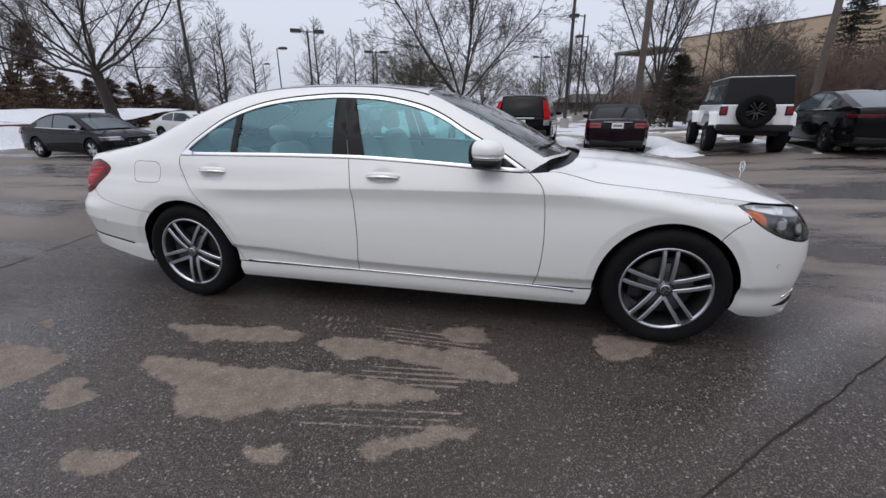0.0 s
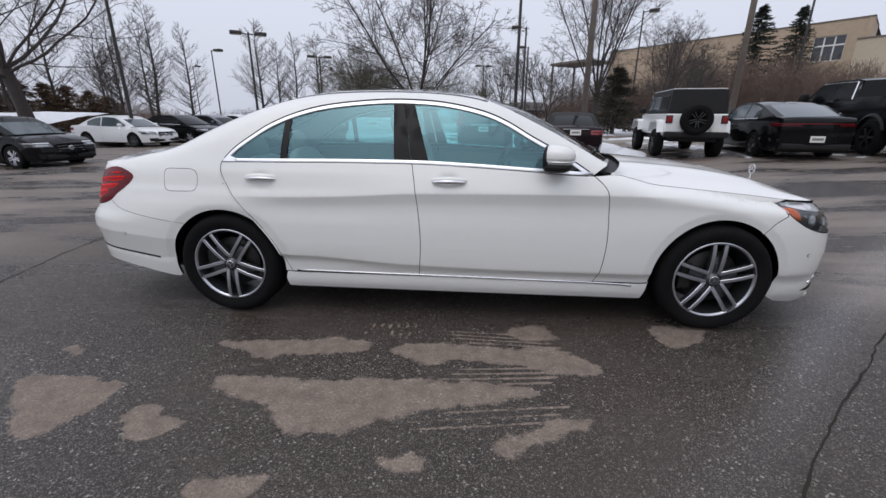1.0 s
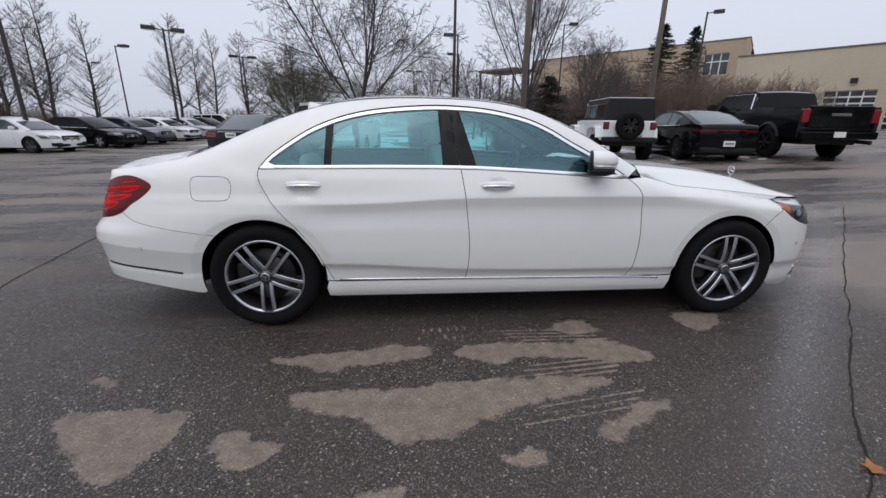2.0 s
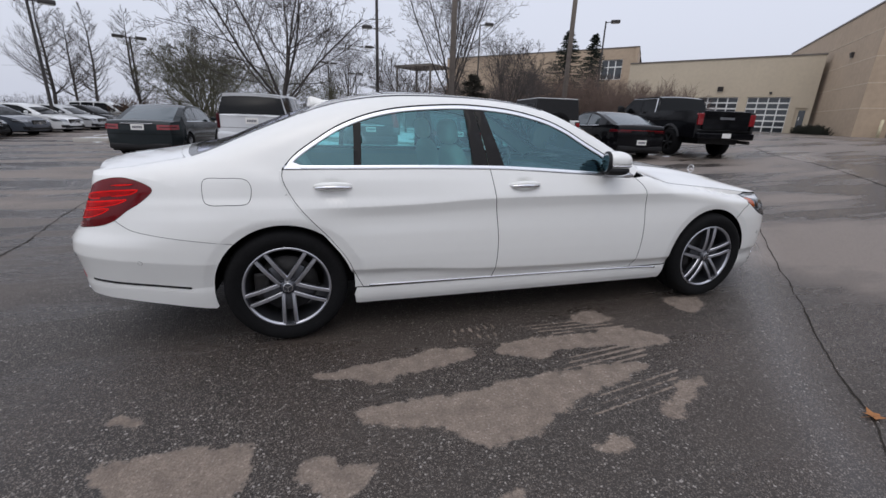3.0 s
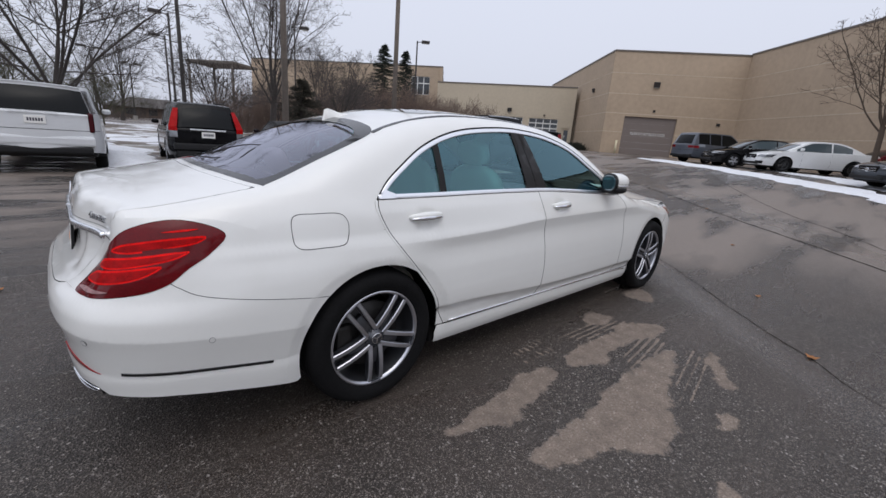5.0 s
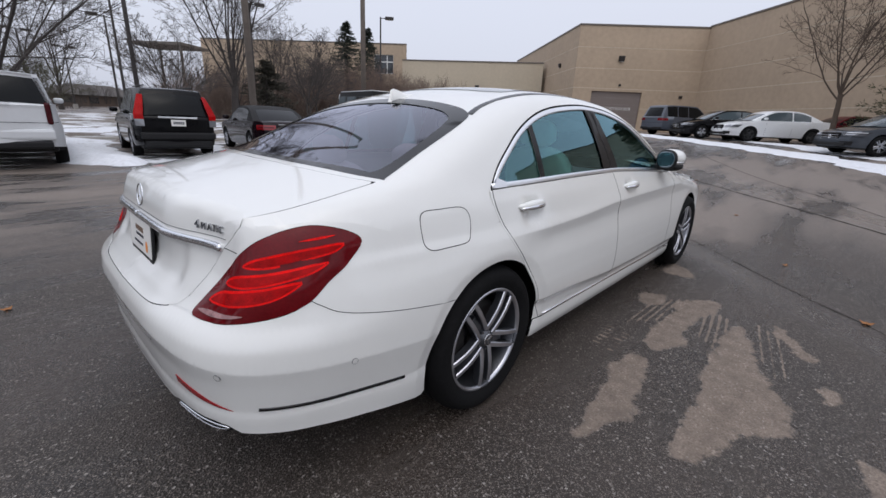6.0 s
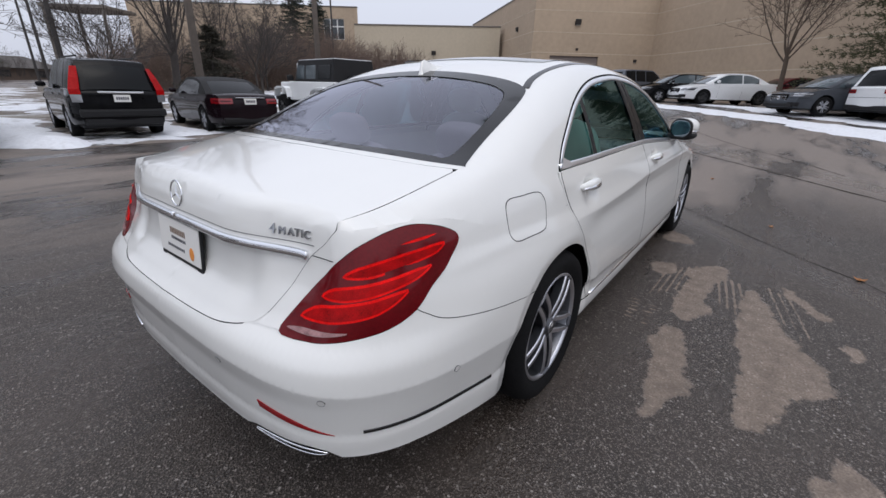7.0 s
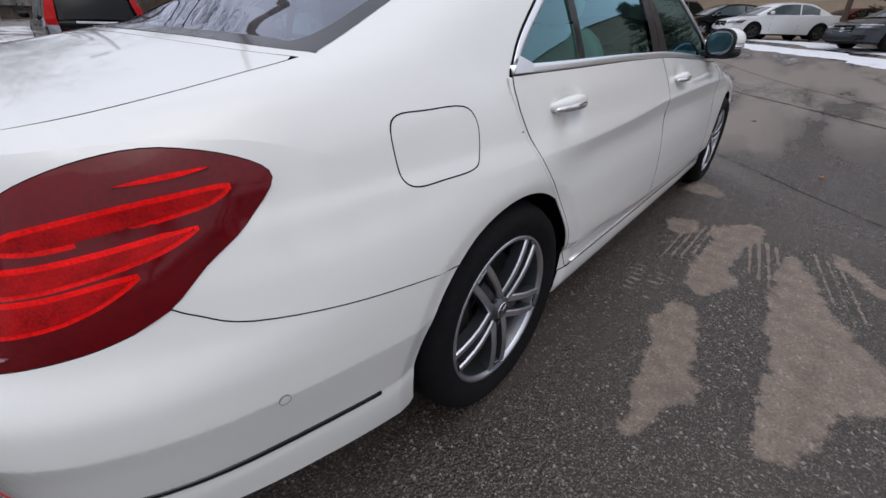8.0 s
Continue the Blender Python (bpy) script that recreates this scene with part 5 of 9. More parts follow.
def fit_saloon(car):
    for x in (0.0, 3.165):
        for side in (1, -1):
            m = pose(x, -0.905, 0.351, 0, 0, 0) if side > 0 else pose(x, 0.905, 0.351, 0, 0, 180)
            saloon_wheel(m, car, math.pi / 5 if x > 1 else 0.0)
    # wheel housings and underside
    for x in (0.0, 3.16):
        for side in (-1, 1):
            bm = bmesh.new()
            an = np.linspace(-0.06, math.pi + 0.06, 40)
            lip = flank(x + 0.397 * np.cos(an), 0.345 + 0.397 * np.sin(an), -0.012)
            rings = [[bm.verts.new((p[0], side * p[1], p[2])) for p in lip]]
            for y in (-0.885 if x < 1 else -0.835, -0.55):
                rings.append([bm.verts.new((x + 0.425 * math.cos(a), side * y, 0.345 + 0.425 * math.sin(a))) for a in np.linspace(-0.06, math.pi + 0.06, 40)])
            for k in range(39):
                for a_, b_ in zip(rings, rings[1:]):
                    bm.faces.new((a_[k], a_[k + 1], b_[k + 1], b_[k]))
            bm.faces.new(rings[2])
            part("wheel_housing", bm, SEAM, car)
    bm = bmesh.new()
    box(bm, -1.0, -0.80, -0.68, 0.68, 0.30, 0.42, 0.03)
    box(bm, -0.82, -0.42, -0.78, 0.78, 0.275, 0.40, 0.03)
    box(bm, 0.42, 2.74, -0.82, 0.82, 0.16, 0.27, 0.02)
    box(bm, -0.42, 0.42, -0.58, 0.58, 0.23, 0.45, 0.02)
    box(bm, 2.74, 3.58, -0.58, 0.58, 0.23, 0.55, 0.02)
    box(bm, 3.55, 3.9, -0.7, 0.7, 0.20, 0.30, 0.02)
    part("underside", bm, PLASTIC, car)
    bm = bmesh.new()
    box(bm, -1.06, -0.85, -0.66, 0.66, 0.30, 0.40, 0.03)
    part("rear_diffuser", bm, PLASTIC, saloon_bumper, "black plastic rear valance")
    for s in (-1, 1):
        ends = [(-1.150, 0.366), (-1.175, 0.352), (-1.24, 0.347), (-1.36, 0.346), (-1.42, 0.348), (-1.41, 0.358), (-1.30, 0.363)]
        ring = ribbon(np.array(spline(ends, 4, closed=True)), 0.0022, flank, 0.003, closed=True)
        v, f = ring if s < 0 else flipped(*ring)
        tip = part("exhaust_trim", mesh_of("exhaust_trim", v, f, CHROME), None, saloon_bumper, "chrome exhaust finisher")
        v, f = skin([dense(spline(ends, 4, closed=True), 0.02)], lambda u, z: flank(u, z, -0.012), 0.02)
        v, f = (v, f) if s < 0 else flipped(v, f)
        part("exhaust_slot", mesh_of("exhaust_slot", v, f, SEAM), None, tip)
    # inner skin: keeps the cabin dark behind the panels
    us = np.linspace(-1.0, 3.4, 80)
    for s in (1, -1):
        rows = [flank(us, np.minimum(z, Z_LINE(us) - q), -0.03) * (1, s, 1) for z, q in ((0.45, 0.3), (0.62, 0.2), (0.80, 0.12), (0.985, 0.05))]
        v = np.vstack(rows)
        f = [(r * 80 + i, r * 80 + i + 1, (r + 1) * 80 + i + 1, (r + 1) * 80 + i) for r in range(3) for i in range(79) if not (-0.5 < us[i] < 0.5 and r < 2) and not (2.65 < us[i] and r < 2)]
        part("inner_panel", mesh_of("inner_panel", v, f, CREAM), None, car)

    # door mirrors
    for s in (1, -1):
        mir = empty("door_mirror")
        mir.parent = car
        mir["label"] = "white door mirror with silver strip and black base"
        k = Matrix.Diagonal((1, s, 1, 1))
        turned_in = Matrix.Translation((2.075, -0.936, 0)) @ Matrix.Rotation(math.radians(-22), 4, "Z")
        def piece(nm, mt, shape, flat, place=turned_in):
            b = bmesh.new()
            blob(b, *shape)
            for v in b.verts:
                v.co.x = max(v.co.x, flat)
            bmesh.ops.transform(b, matrix=k @ place, verts=b.verts)
            if s < 0:
                bmesh.ops.reverse_faces(b, faces=b.faces)
            part(nm, b, mt, mir)
        piece("mirror_cap", WHITE, (0.045, 0, 1.103, 0.112, 0.084, 0.068, 2.3, 30, 16), 0.0)
        piece("mirror_base", PLASTIC, (0.043, 0, 1.048, 0.104, 0.082, 0.038, 2.3, 26, 10), -0.002)
        piece("mirror_strip", SATIN, (0.046, 0, 1.078, 0.1120, 0.0850, 0.013, 2.4, 28, 8), 0.014)
        piece("mirror_groove", PLASTIC, (0.0458, 0, 1.094, 0.1132, 0.0855, 0.0032, 2.4, 28, 6), 0.014)
        piece("mirror_arm", PLASTIC, (2.15, -0.875, 1.030, 0.055, 0.06, 0.022, 3.5, 16, 8), 2.08, Matrix.Identity(4))
        piece("mirror_rim", PLASTIC, (0.0, 0, 1.094, 0.030, 0.0855, 0.0740, 2.4, 28, 10), -0.012)
        piece("mirror_glass", MIRRORGLASS, (-0.012, 0, 1.094, 0.004, 0.075, 0.062, 2.4, 28, 8), -0.016)

    # door handles with their cups
    for x, doors in ((0.287, saloon_rear_doors), (1.494, saloon_front_doors)):
        for i, s in enumerate((1, -1)):
            yb = abs(float(flank(x - 0.11, 0.945)[1]))
            bm = bmesh.new()
            blob(bm, x, -yb - 0.006, 0.944, 0.112, 0.020, 0.0225, 2.3, 32, 12)
            for v in bm.verts:
                q = (v.co.x - x) / 0.11
                v.co.y -= 0.016 * max(0, 1 - q * q) - 0.012 * max(0, q * q - 0.35)
                v.co.z += 0.007 * (1 - q * q)
            bmesh.ops.transform(bm, matrix=Matrix.Diagonal((1, s, 1, 1)), verts=bm.verts)
            part("door_handle", bm, WHITE, doors[i], "door handle with chrome insert")
            bm = bmesh.new()
            blob(bm, x, -yb - 0.036, 0.9375, 0.106, 0.010, 0.0125, 2.3, 28, 8)
            for v in bm.verts:
                q = (v.co.x - x) / 0.11
                v.co.y += 0.024 * q * q
                v.co.z += 0.006 * (1 - q * q)
            bmesh.ops.transform(bm, matrix=Matrix.Diagonal((1, s, 1, 1)), verts=bm.verts)
            part("handle_insert", bm, CHROME, doors[i])

    # roof aerial, bonnet star, badges, number plate
    bm = bmesh.new()
    prof = [(0.33, 0.0), (0.27, 0.018), (0.215, 0.050), (0.185, 0.066), (0.165, 0.064), (0.160, 0.03), (0.150, 0.0)]
    rows = []
    for x, h in prof:
        w = 0.028 * (1 - h / 0.09)
        z0 = float(upper(x, math.pi / 2)[2]) - 0.004
        rows.append([bm.verts.new((x, -w, z0)), bm.verts.new((x, -w * 0.35, z0 + h)), bm.verts.new((x, w * 0.35, z0 + h)), bm.verts.new((x, w, z0))])
    for a, b in zip(rows, rows[1:]):
        for k in range(3):
            bm.faces.new((a[k], a[k + 1], b[k + 1], b[k])).smooth = True
    part("roof_aerial", bm, WHITE, car, "white shark-fin roof aerial")

    def star(name, m, r, parent, thick=0.003):
        bm = bmesh.new()
        turned(bm, [(r * 0.90, 0.0), (r * 0.93, -thick), (r, -thick), (r * 1.03, 0.0)], 48)
        for k in range(3):
            a = math.pi / 2 + k * 2 * math.pi / 3
            rot = Matrix.Rotation(-a, 4, "Y")
            pts = [(0, -thick * 1.2, 0), (r * 0.12, 0, r * 0.10), (r * 0.93, -thick * 0.4, 0), (r * 0.12, 0, -r * 0.10)]
            v = [bm.verts.new(rot @ Vector(p)) for p in pts]
            bm.faces.new((v[0], v[1], v[2]))
            bm.faces.new((v[0], v[2], v[3]))
        bmesh.ops.transform(bm, matrix=m, verts=bm.verts)
        part(name, bm, CHROME, parent)

    star("bonnet_star", pose(3.80, 0, 0.945, 0, 0, -90), 0.036, car)
    bm = bmesh.new()
    tube(bm, (3.80, 0, 0.87), (3.80, 0, 0.912), 0.006, 0.003, 10)
    part("star_base", bm, CHROME, car)
    pl = flank(U_REAR, 0.985)
    star("lid_emblem", pose(float(pl[0]) - 0.004, 0, 0.988, -8, 0, -90), 0.042, saloon_lid)

    def lettering(text, m, size, mat_, parent, name="badge_lettering", depth=0.002):
        cu = bpy.data.curves.new(name, "FONT")
        cu.body, cu.size, cu.extrude, cu.align_x = text, size, depth, "CENTER"
        tmp = bpy.data.objects.new("tmp", cu)
        scene.collection.objects.link(tmp)
        bpy.context.view_layer.update()
        me = bpy.data.meshes.new_from_object(tmp.evaluated_get(bpy.context.evaluated_depsgraph_get()))
        bpy.data.objects.remove(tmp)
        bpy.data.curves.remove(cu)
        me.transform(m)
        me.materials.clear()
        me.materials.append(mat_)
        return part(name, me, None, parent)

    # the plate with its frame; what cannot be read, and the dealer's name, are bars
    plate_x = float(flank(U_REAR, 0.82)[0]) + 0.010
    tilt = Matrix.Translation((plate_x, 0, 0.822)) @ Matrix(((0, 0, -1, 0), (-1, 0, 0, 0), (0, 1, 0, 0), (0, 0, 0, 1))) @ pose(0, 0, 0, -5, 0, 0)
    bm = bmesh.new()
    box(bm, -0.155, 0.155, -0.086, 0.078, 0.0, 0.010, 0.006, m=tilt)
    frame_ob = part("plate_frame", bm, PLASTIC, saloon_lid, "black plate frame with white lettering bars")
    bm = bmesh.new()
    box(bm, -0.149, 0.149, -0.052, 0.074, 0.010, 0.013, 0.001, m=tilt)
    part("plate", bm, PLATE, frame_ob, "white dealer plate with printed bars")
    for x0, x1, y0, y1, mt in ((-0.058, 0.058, 0.026, 0.046, INKBROWN), (-0.052, 0.058, 0.006, 0.016, INK), (-0.085, 0.045, -0.026, -0.016, INK), (-0.12, 0.12, -0.073, -0.065, PLATE)):
        bm = bmesh.new()
        n = max(4, int((x1 - x0) / 0.012))
        for k in range(n):
            a = x0 + (x1 - x0) * k / n
            box(bm, a, a + (x1 - x0) / n * 0.55, y0, y1, 0.0132 if y0 > -0.055 else 0.0102, 0.0142 if y0 > -0.055 else 0.0112, m=tilt)
        part("lettering_bars", bm, mt, frame_ob)
    bm = bmesh.new()
    blob(bm, 0.092, -0.018, 0.0135, 0.017, 0.022, 0.0012, 2.0, 20, 6, m=tilt)
    part("orange_mark", bm, INKORANGE, frame_ob)
    # each letter of the badge sits on the lid's curve
    at = -1.325 - 0.078
    for ch, size, wide in (("4", 0.039, 0.032), ("M", 0.031, 0.034), ("A", 0.031, 0.029), ("T", 0.031, 0.026), ("I", 0.031, 0.018), ("C", 0.031, 0.030)):
        u = at + wide / 2
        ahead = flank(u + 0.02, 0.955) - flank(u - 0.02, 0.955)
        up = flank(u, 0.975) - flank(u, 0.950)
        lean = math.degrees(math.atan2(up[2], math.hypot(up[0], up[1])))
        lettering(ch, Matrix.Translation(Vector(flank(u, 0.951, 0.004))) @ pose(0, 0, 0, 0, 0, math.degrees(math.atan2(ahead[1], ahead[0]))) @ pose(0, 0, 0, lean, 0, 0), size, BADGE, saloon_lid, depth=0.003)
        at += wide
    # cabin
    bm = bmesh.new()
    box(bm, 0.50, 2.55, -0.80, 0.80, 0.30, 0.34, 0.01)
    part("cabin_floor", bm, CREAM, car)
    bm = bmesh.new()
    box(bm, -0.55, -0.05, -0.72, 0.72, 0.99, 1.02, 0.01)
    part("parcel_shelf", bm, DARKTRIM, car)

    def seat(x, y, w, lean=14, parent=car, h=1.0):
        st = empty("seat", pose(x, y, 0.34))
        st.parent = parent
        st["label"] = "cream leather seat with headrest"
        bm = bmesh.new()
        blob(bm, 0.05, 0, 0.17, 0.27, w, 0.10, 3.6)
        part("cushion", bm, CREAM, st)
        bm = bmesh.new()
        blob(bm, 0, 0, 0.34 * h, 0.075, w * 0.98, 0.36 * h, 3.2, m=pose(-0.20, 0, 0.18, 0, -lean, 0))
        part("backrest", bm, CREAM, st)
        bm = bmesh.new()
        blob(bm, 0, 0, 0.79 * h, 0.055, 0.135, 0.085, 3.0, m=pose(-0.20, 0, 0.18, 0, -lean, 0))
        part("headrest", bm, CREAM, st)
    for y in (-0.38, 0.38):
        seat(1.49, y, 0.27, h=0.95)
        seat(0.44, y, 0.32, 22, h=0.80)
    bm = bmesh.new()
    box(bm, 1.95, 2.5, -0.76, 0.76, 0.62, 0.93, 0.08)
    part("dashboard", bm, DARKTRIM, car)
    bm = bmesh.new()
    m = pose(1.86, 0.38, 0.90, 0, -65, 0)
    ring = [m @ Vector((0.185 * math.cos(a), 0.185 * math.sin(a), 0)) for a in np.linspace(0, 2 * math.pi, 28)]
    for p, q in zip(ring, ring[1:]):
        tube(bm, p, q, 0.016, 0.016, 8, False)
    tube(bm, m @ Vector((0.18, 0, 0)), m @ Vector((-0.18, 0, 0)), 0.015, 0.015, 8)
    blob(bm, 0, 0, 0, 0.06, 0.06, 0.02, m=m)
    part("steering_wheel", bm, DARKTRIM, car)
    bm = bmesh.new()
    blob(bm, 1.95, 0, 1.345, 0.02, 0.12, 0.035, 3)
    tube(bm, (1.97, 0, 1.37), (2.0, 0, 1.41), 0.01, 0.01)
    part("inner_mirror", bm, DARKTRIM, car)
    # cowl, wipers
    cow = spline([(2.60, 0.0), (2.54, 0.40), (2.43, 0.68)], 8)
    bm = bmesh.new()
    for s in (-1, 1):
        a = [bm.verts.new((x, s * y, 1.018 - 0.05 * y * y)) for x, y in cow]
        b = [bm.verts.new((x + 0.16 - 0.05 * y, s * y * 1.03, 1.004 - 0.06 * y * y)) for x, y in cow]
        for k in range(len(cow) - 1):
            bm.faces.new((a[k], a[k + 1], b[k + 1], b[k]))
    part("cowl_panel", bm, PLASTIC, car)
    for y0, y1 in ((-0.62, -0.02), (0.02, 0.60)):
        bm = bmesh.new()
        pts = []
        for k in range(9):
            y = y0 + (y1 - y0) * k / 8
            x = 2.50 - 0.20 * y * y + 0.03 * k / 8
            pts.append(Vector(upper(x, phi_xy(x, y), 0.012)) * 1.0)
            pts[-1].y = y
        for p, q in zip(pts, pts[1:]):
            tube(bm, p, q, 0.008, 0.008, 6)
        part("wiper", bm, PLASTIC, car)


fit_saloon(saloon)


# ---- parked vehicles ----
PANE = mat("dark_tinted_pane", (0.006, 0.007, 0.008), 0.10, spec=0.16)
LIGHTPANE = mat("light_pane", (0.07, 0.09, 0.10), 0.06, spec=0.8)
LAMPDARK = mat("dark_lamp_bowl", (0.05, 0.052, 0.058), 0.12, coat=0.6)
LAMPCLEAR = mat("clear_lamp", (0.26, 0.27, 0.29), 0.15, metal=0.4, coat=1.0)
TAILRED = mat("red_lamp", (0.22, 0.006, 0.010), 0.15, coat=0.6)
TAILDIM = mat("dim_red_lamp", (0.17, 0.006, 0.009), 0.15, spec=0.3)
TAILDARK = mat("smoked_red_lamp", (0.05, 0.004, 0.007), 0.12, spec=0.3)


def paint(name, colour, rough=0.3, flake=0.03):
    dark = max(colour) < 0.1
    return mat(name, colour, 0.08 if dark else rough, coat=0.0 if dark else 0.6, scale=1.5, vary=flake, spec=0.17 if dark else 0.5)


P_BLACK = paint("black_paint", (0.005, 0.005, 0.006), 0.2, 0.2)
P_WHITE = paint("white_paint", (0.78, 0.79, 0.79))
P_SILVER = paint("silver_paint", (0.50, 0.51, 0.52))
P_PEARL = paint("pearl_grey_paint", (0.64, 0.655, 0.67))
P_GREY = paint("grey_paint", (0.13, 0.135, 0.145))
P_GREEN = paint("dark_green_grey_paint", (0.020, 0.025, 0.027), 0.22, 0.1)
P_PLUM = paint("dark_plum_paint", (0.010, 0.005, 0.007), 0.2, 0.2)
P_RED = paint("dark_red_paint", (0.075, 0.008, 0.012))
P_SLATE = paint("slate_grey_paint", (0.062, 0.068, 0.078), 0.25)
P_BLUEGREY = paint("blue_grey_paint", (0.075, 0.085, 0.105))
CLOTH = mat("black_soft_top", (0.010, 0.010, 0.011), 0.85, bump=0.2, bump_scale=220)

SALOON = dict(L=4.75, W=1.84, wb=2.80, front=0.92, r=0.33, sill=0.24,
              top=[(-2.375, 0.62), (-2.36, 0.86), (-2.26, 0.98), (-1.75, 1.00), (-1.30, 0.985), (0.0, 0.965), (0.95, 0.955), (1.60, 0.88), (2.10, 0.77), (2.30, 0.66), (2.375, 0.50)],
              cab=[(-1.78, 0.99), (-0.95, 1.36), (-0.35, 1.435), (0.20, 1.42), (0.55, 1.345), (1.32, 0.945)], rear=1, front_i=3, tumble=0.36,
              panes=[(-1.22, -1.02, -0.42, -0.50), (-0.36, -0.40, 0.18, 0.10)], roofsplit=4)
COUPE = dict(SALOON, L=4.65, W=1.78, wb=2.70, top=[(-2.32, 0.60), (-2.30, 0.84), (-2.18, 0.96), (-1.75, 0.975), (-1.2, 0.97), (0.0, 0.94), (0.95, 0.93), (1.60, 0.87), (2.05, 0.76), (2.25, 0.64), (2.32, 0.48)],
             cab=[(-1.80, 0.97), (-1.0, 1.30), (-0.40, 1.415), (0.15, 1.405), (0.50, 1.335), (1.30, 0.93)])
FASTBACK = dict(SALOON, L=4.9, W=1.86, wb=2.85, top=[(-2.45, 0.60), (-2.44, 0.90), (-2.36, 1.02), (-2.05, 1.035), (-1.40, 1.0), (0.0, 0.965), (0.95, 0.95), (1.65, 0.87), (2.15, 0.75), (2.38, 0.62), (2.45, 0.48)],
                cab=[(-2.10, 1.03), (-1.10, 1.34), (-0.40, 1.44), (0.18, 1.425), (0.55, 1.35), (1.36, 0.945)])
SUV = dict(L=4.55, W=1.82, wb=2.62, front=0.92, r=0.345, sill=0.30,
           top=[(-2.275, 0.55), (-2.275, 0.90), (-2.24, 1.03), (-1.9, 1.05), (-0.8, 1.04), (0.0, 1.03), (1.0, 1.03), (1.65, 0.98), (2.05, 0.90), (2.22, 0.75), (2.275, 0.50)],
           cab=[(-2.23, 1.04), (-2.02, 1.52), (-1.75, 1.66), (0.0, 1.685), (0.45, 1.60), (1.30, 1.02)], rear=1, front_i=3, tumble=0.26,
           panes=[(-1.98, -1.80, -1.25, -1.22), (-1.17, -1.14, -0.42, -0.46), (-0.34, -0.38, 0.28, 0.22)], roofsplit=4)
BIGSUV = dict(SUV, wrap=True, L=5.2, W=2.04, wb=2.95, front=1.0, r=0.40, sill=0.38,
              top=[(-2.60, 0.62), (-2.60, 1.10), (-2.57, 1.20), (-2.2, 1.21), (-0.8, 1.20), (0.2, 1.19), (1.15, 1.19), (2.0, 1.15), (2.45, 1.08), (2.58, 0.90), (2.60, 0.60)],
              cab=[(-2.56, 1.20), (-2.40, 1.65), (-2.2, 1.735), (0.0, 1.77), (0.50, 1.70), (1.28, 1.18)],
              panes=[(-2.30, -2.18, -1.35, -1.35), (-1.27, -1.27, -0.42, -0.44), (-0.33, -0.36, 0.42, 0.34)])


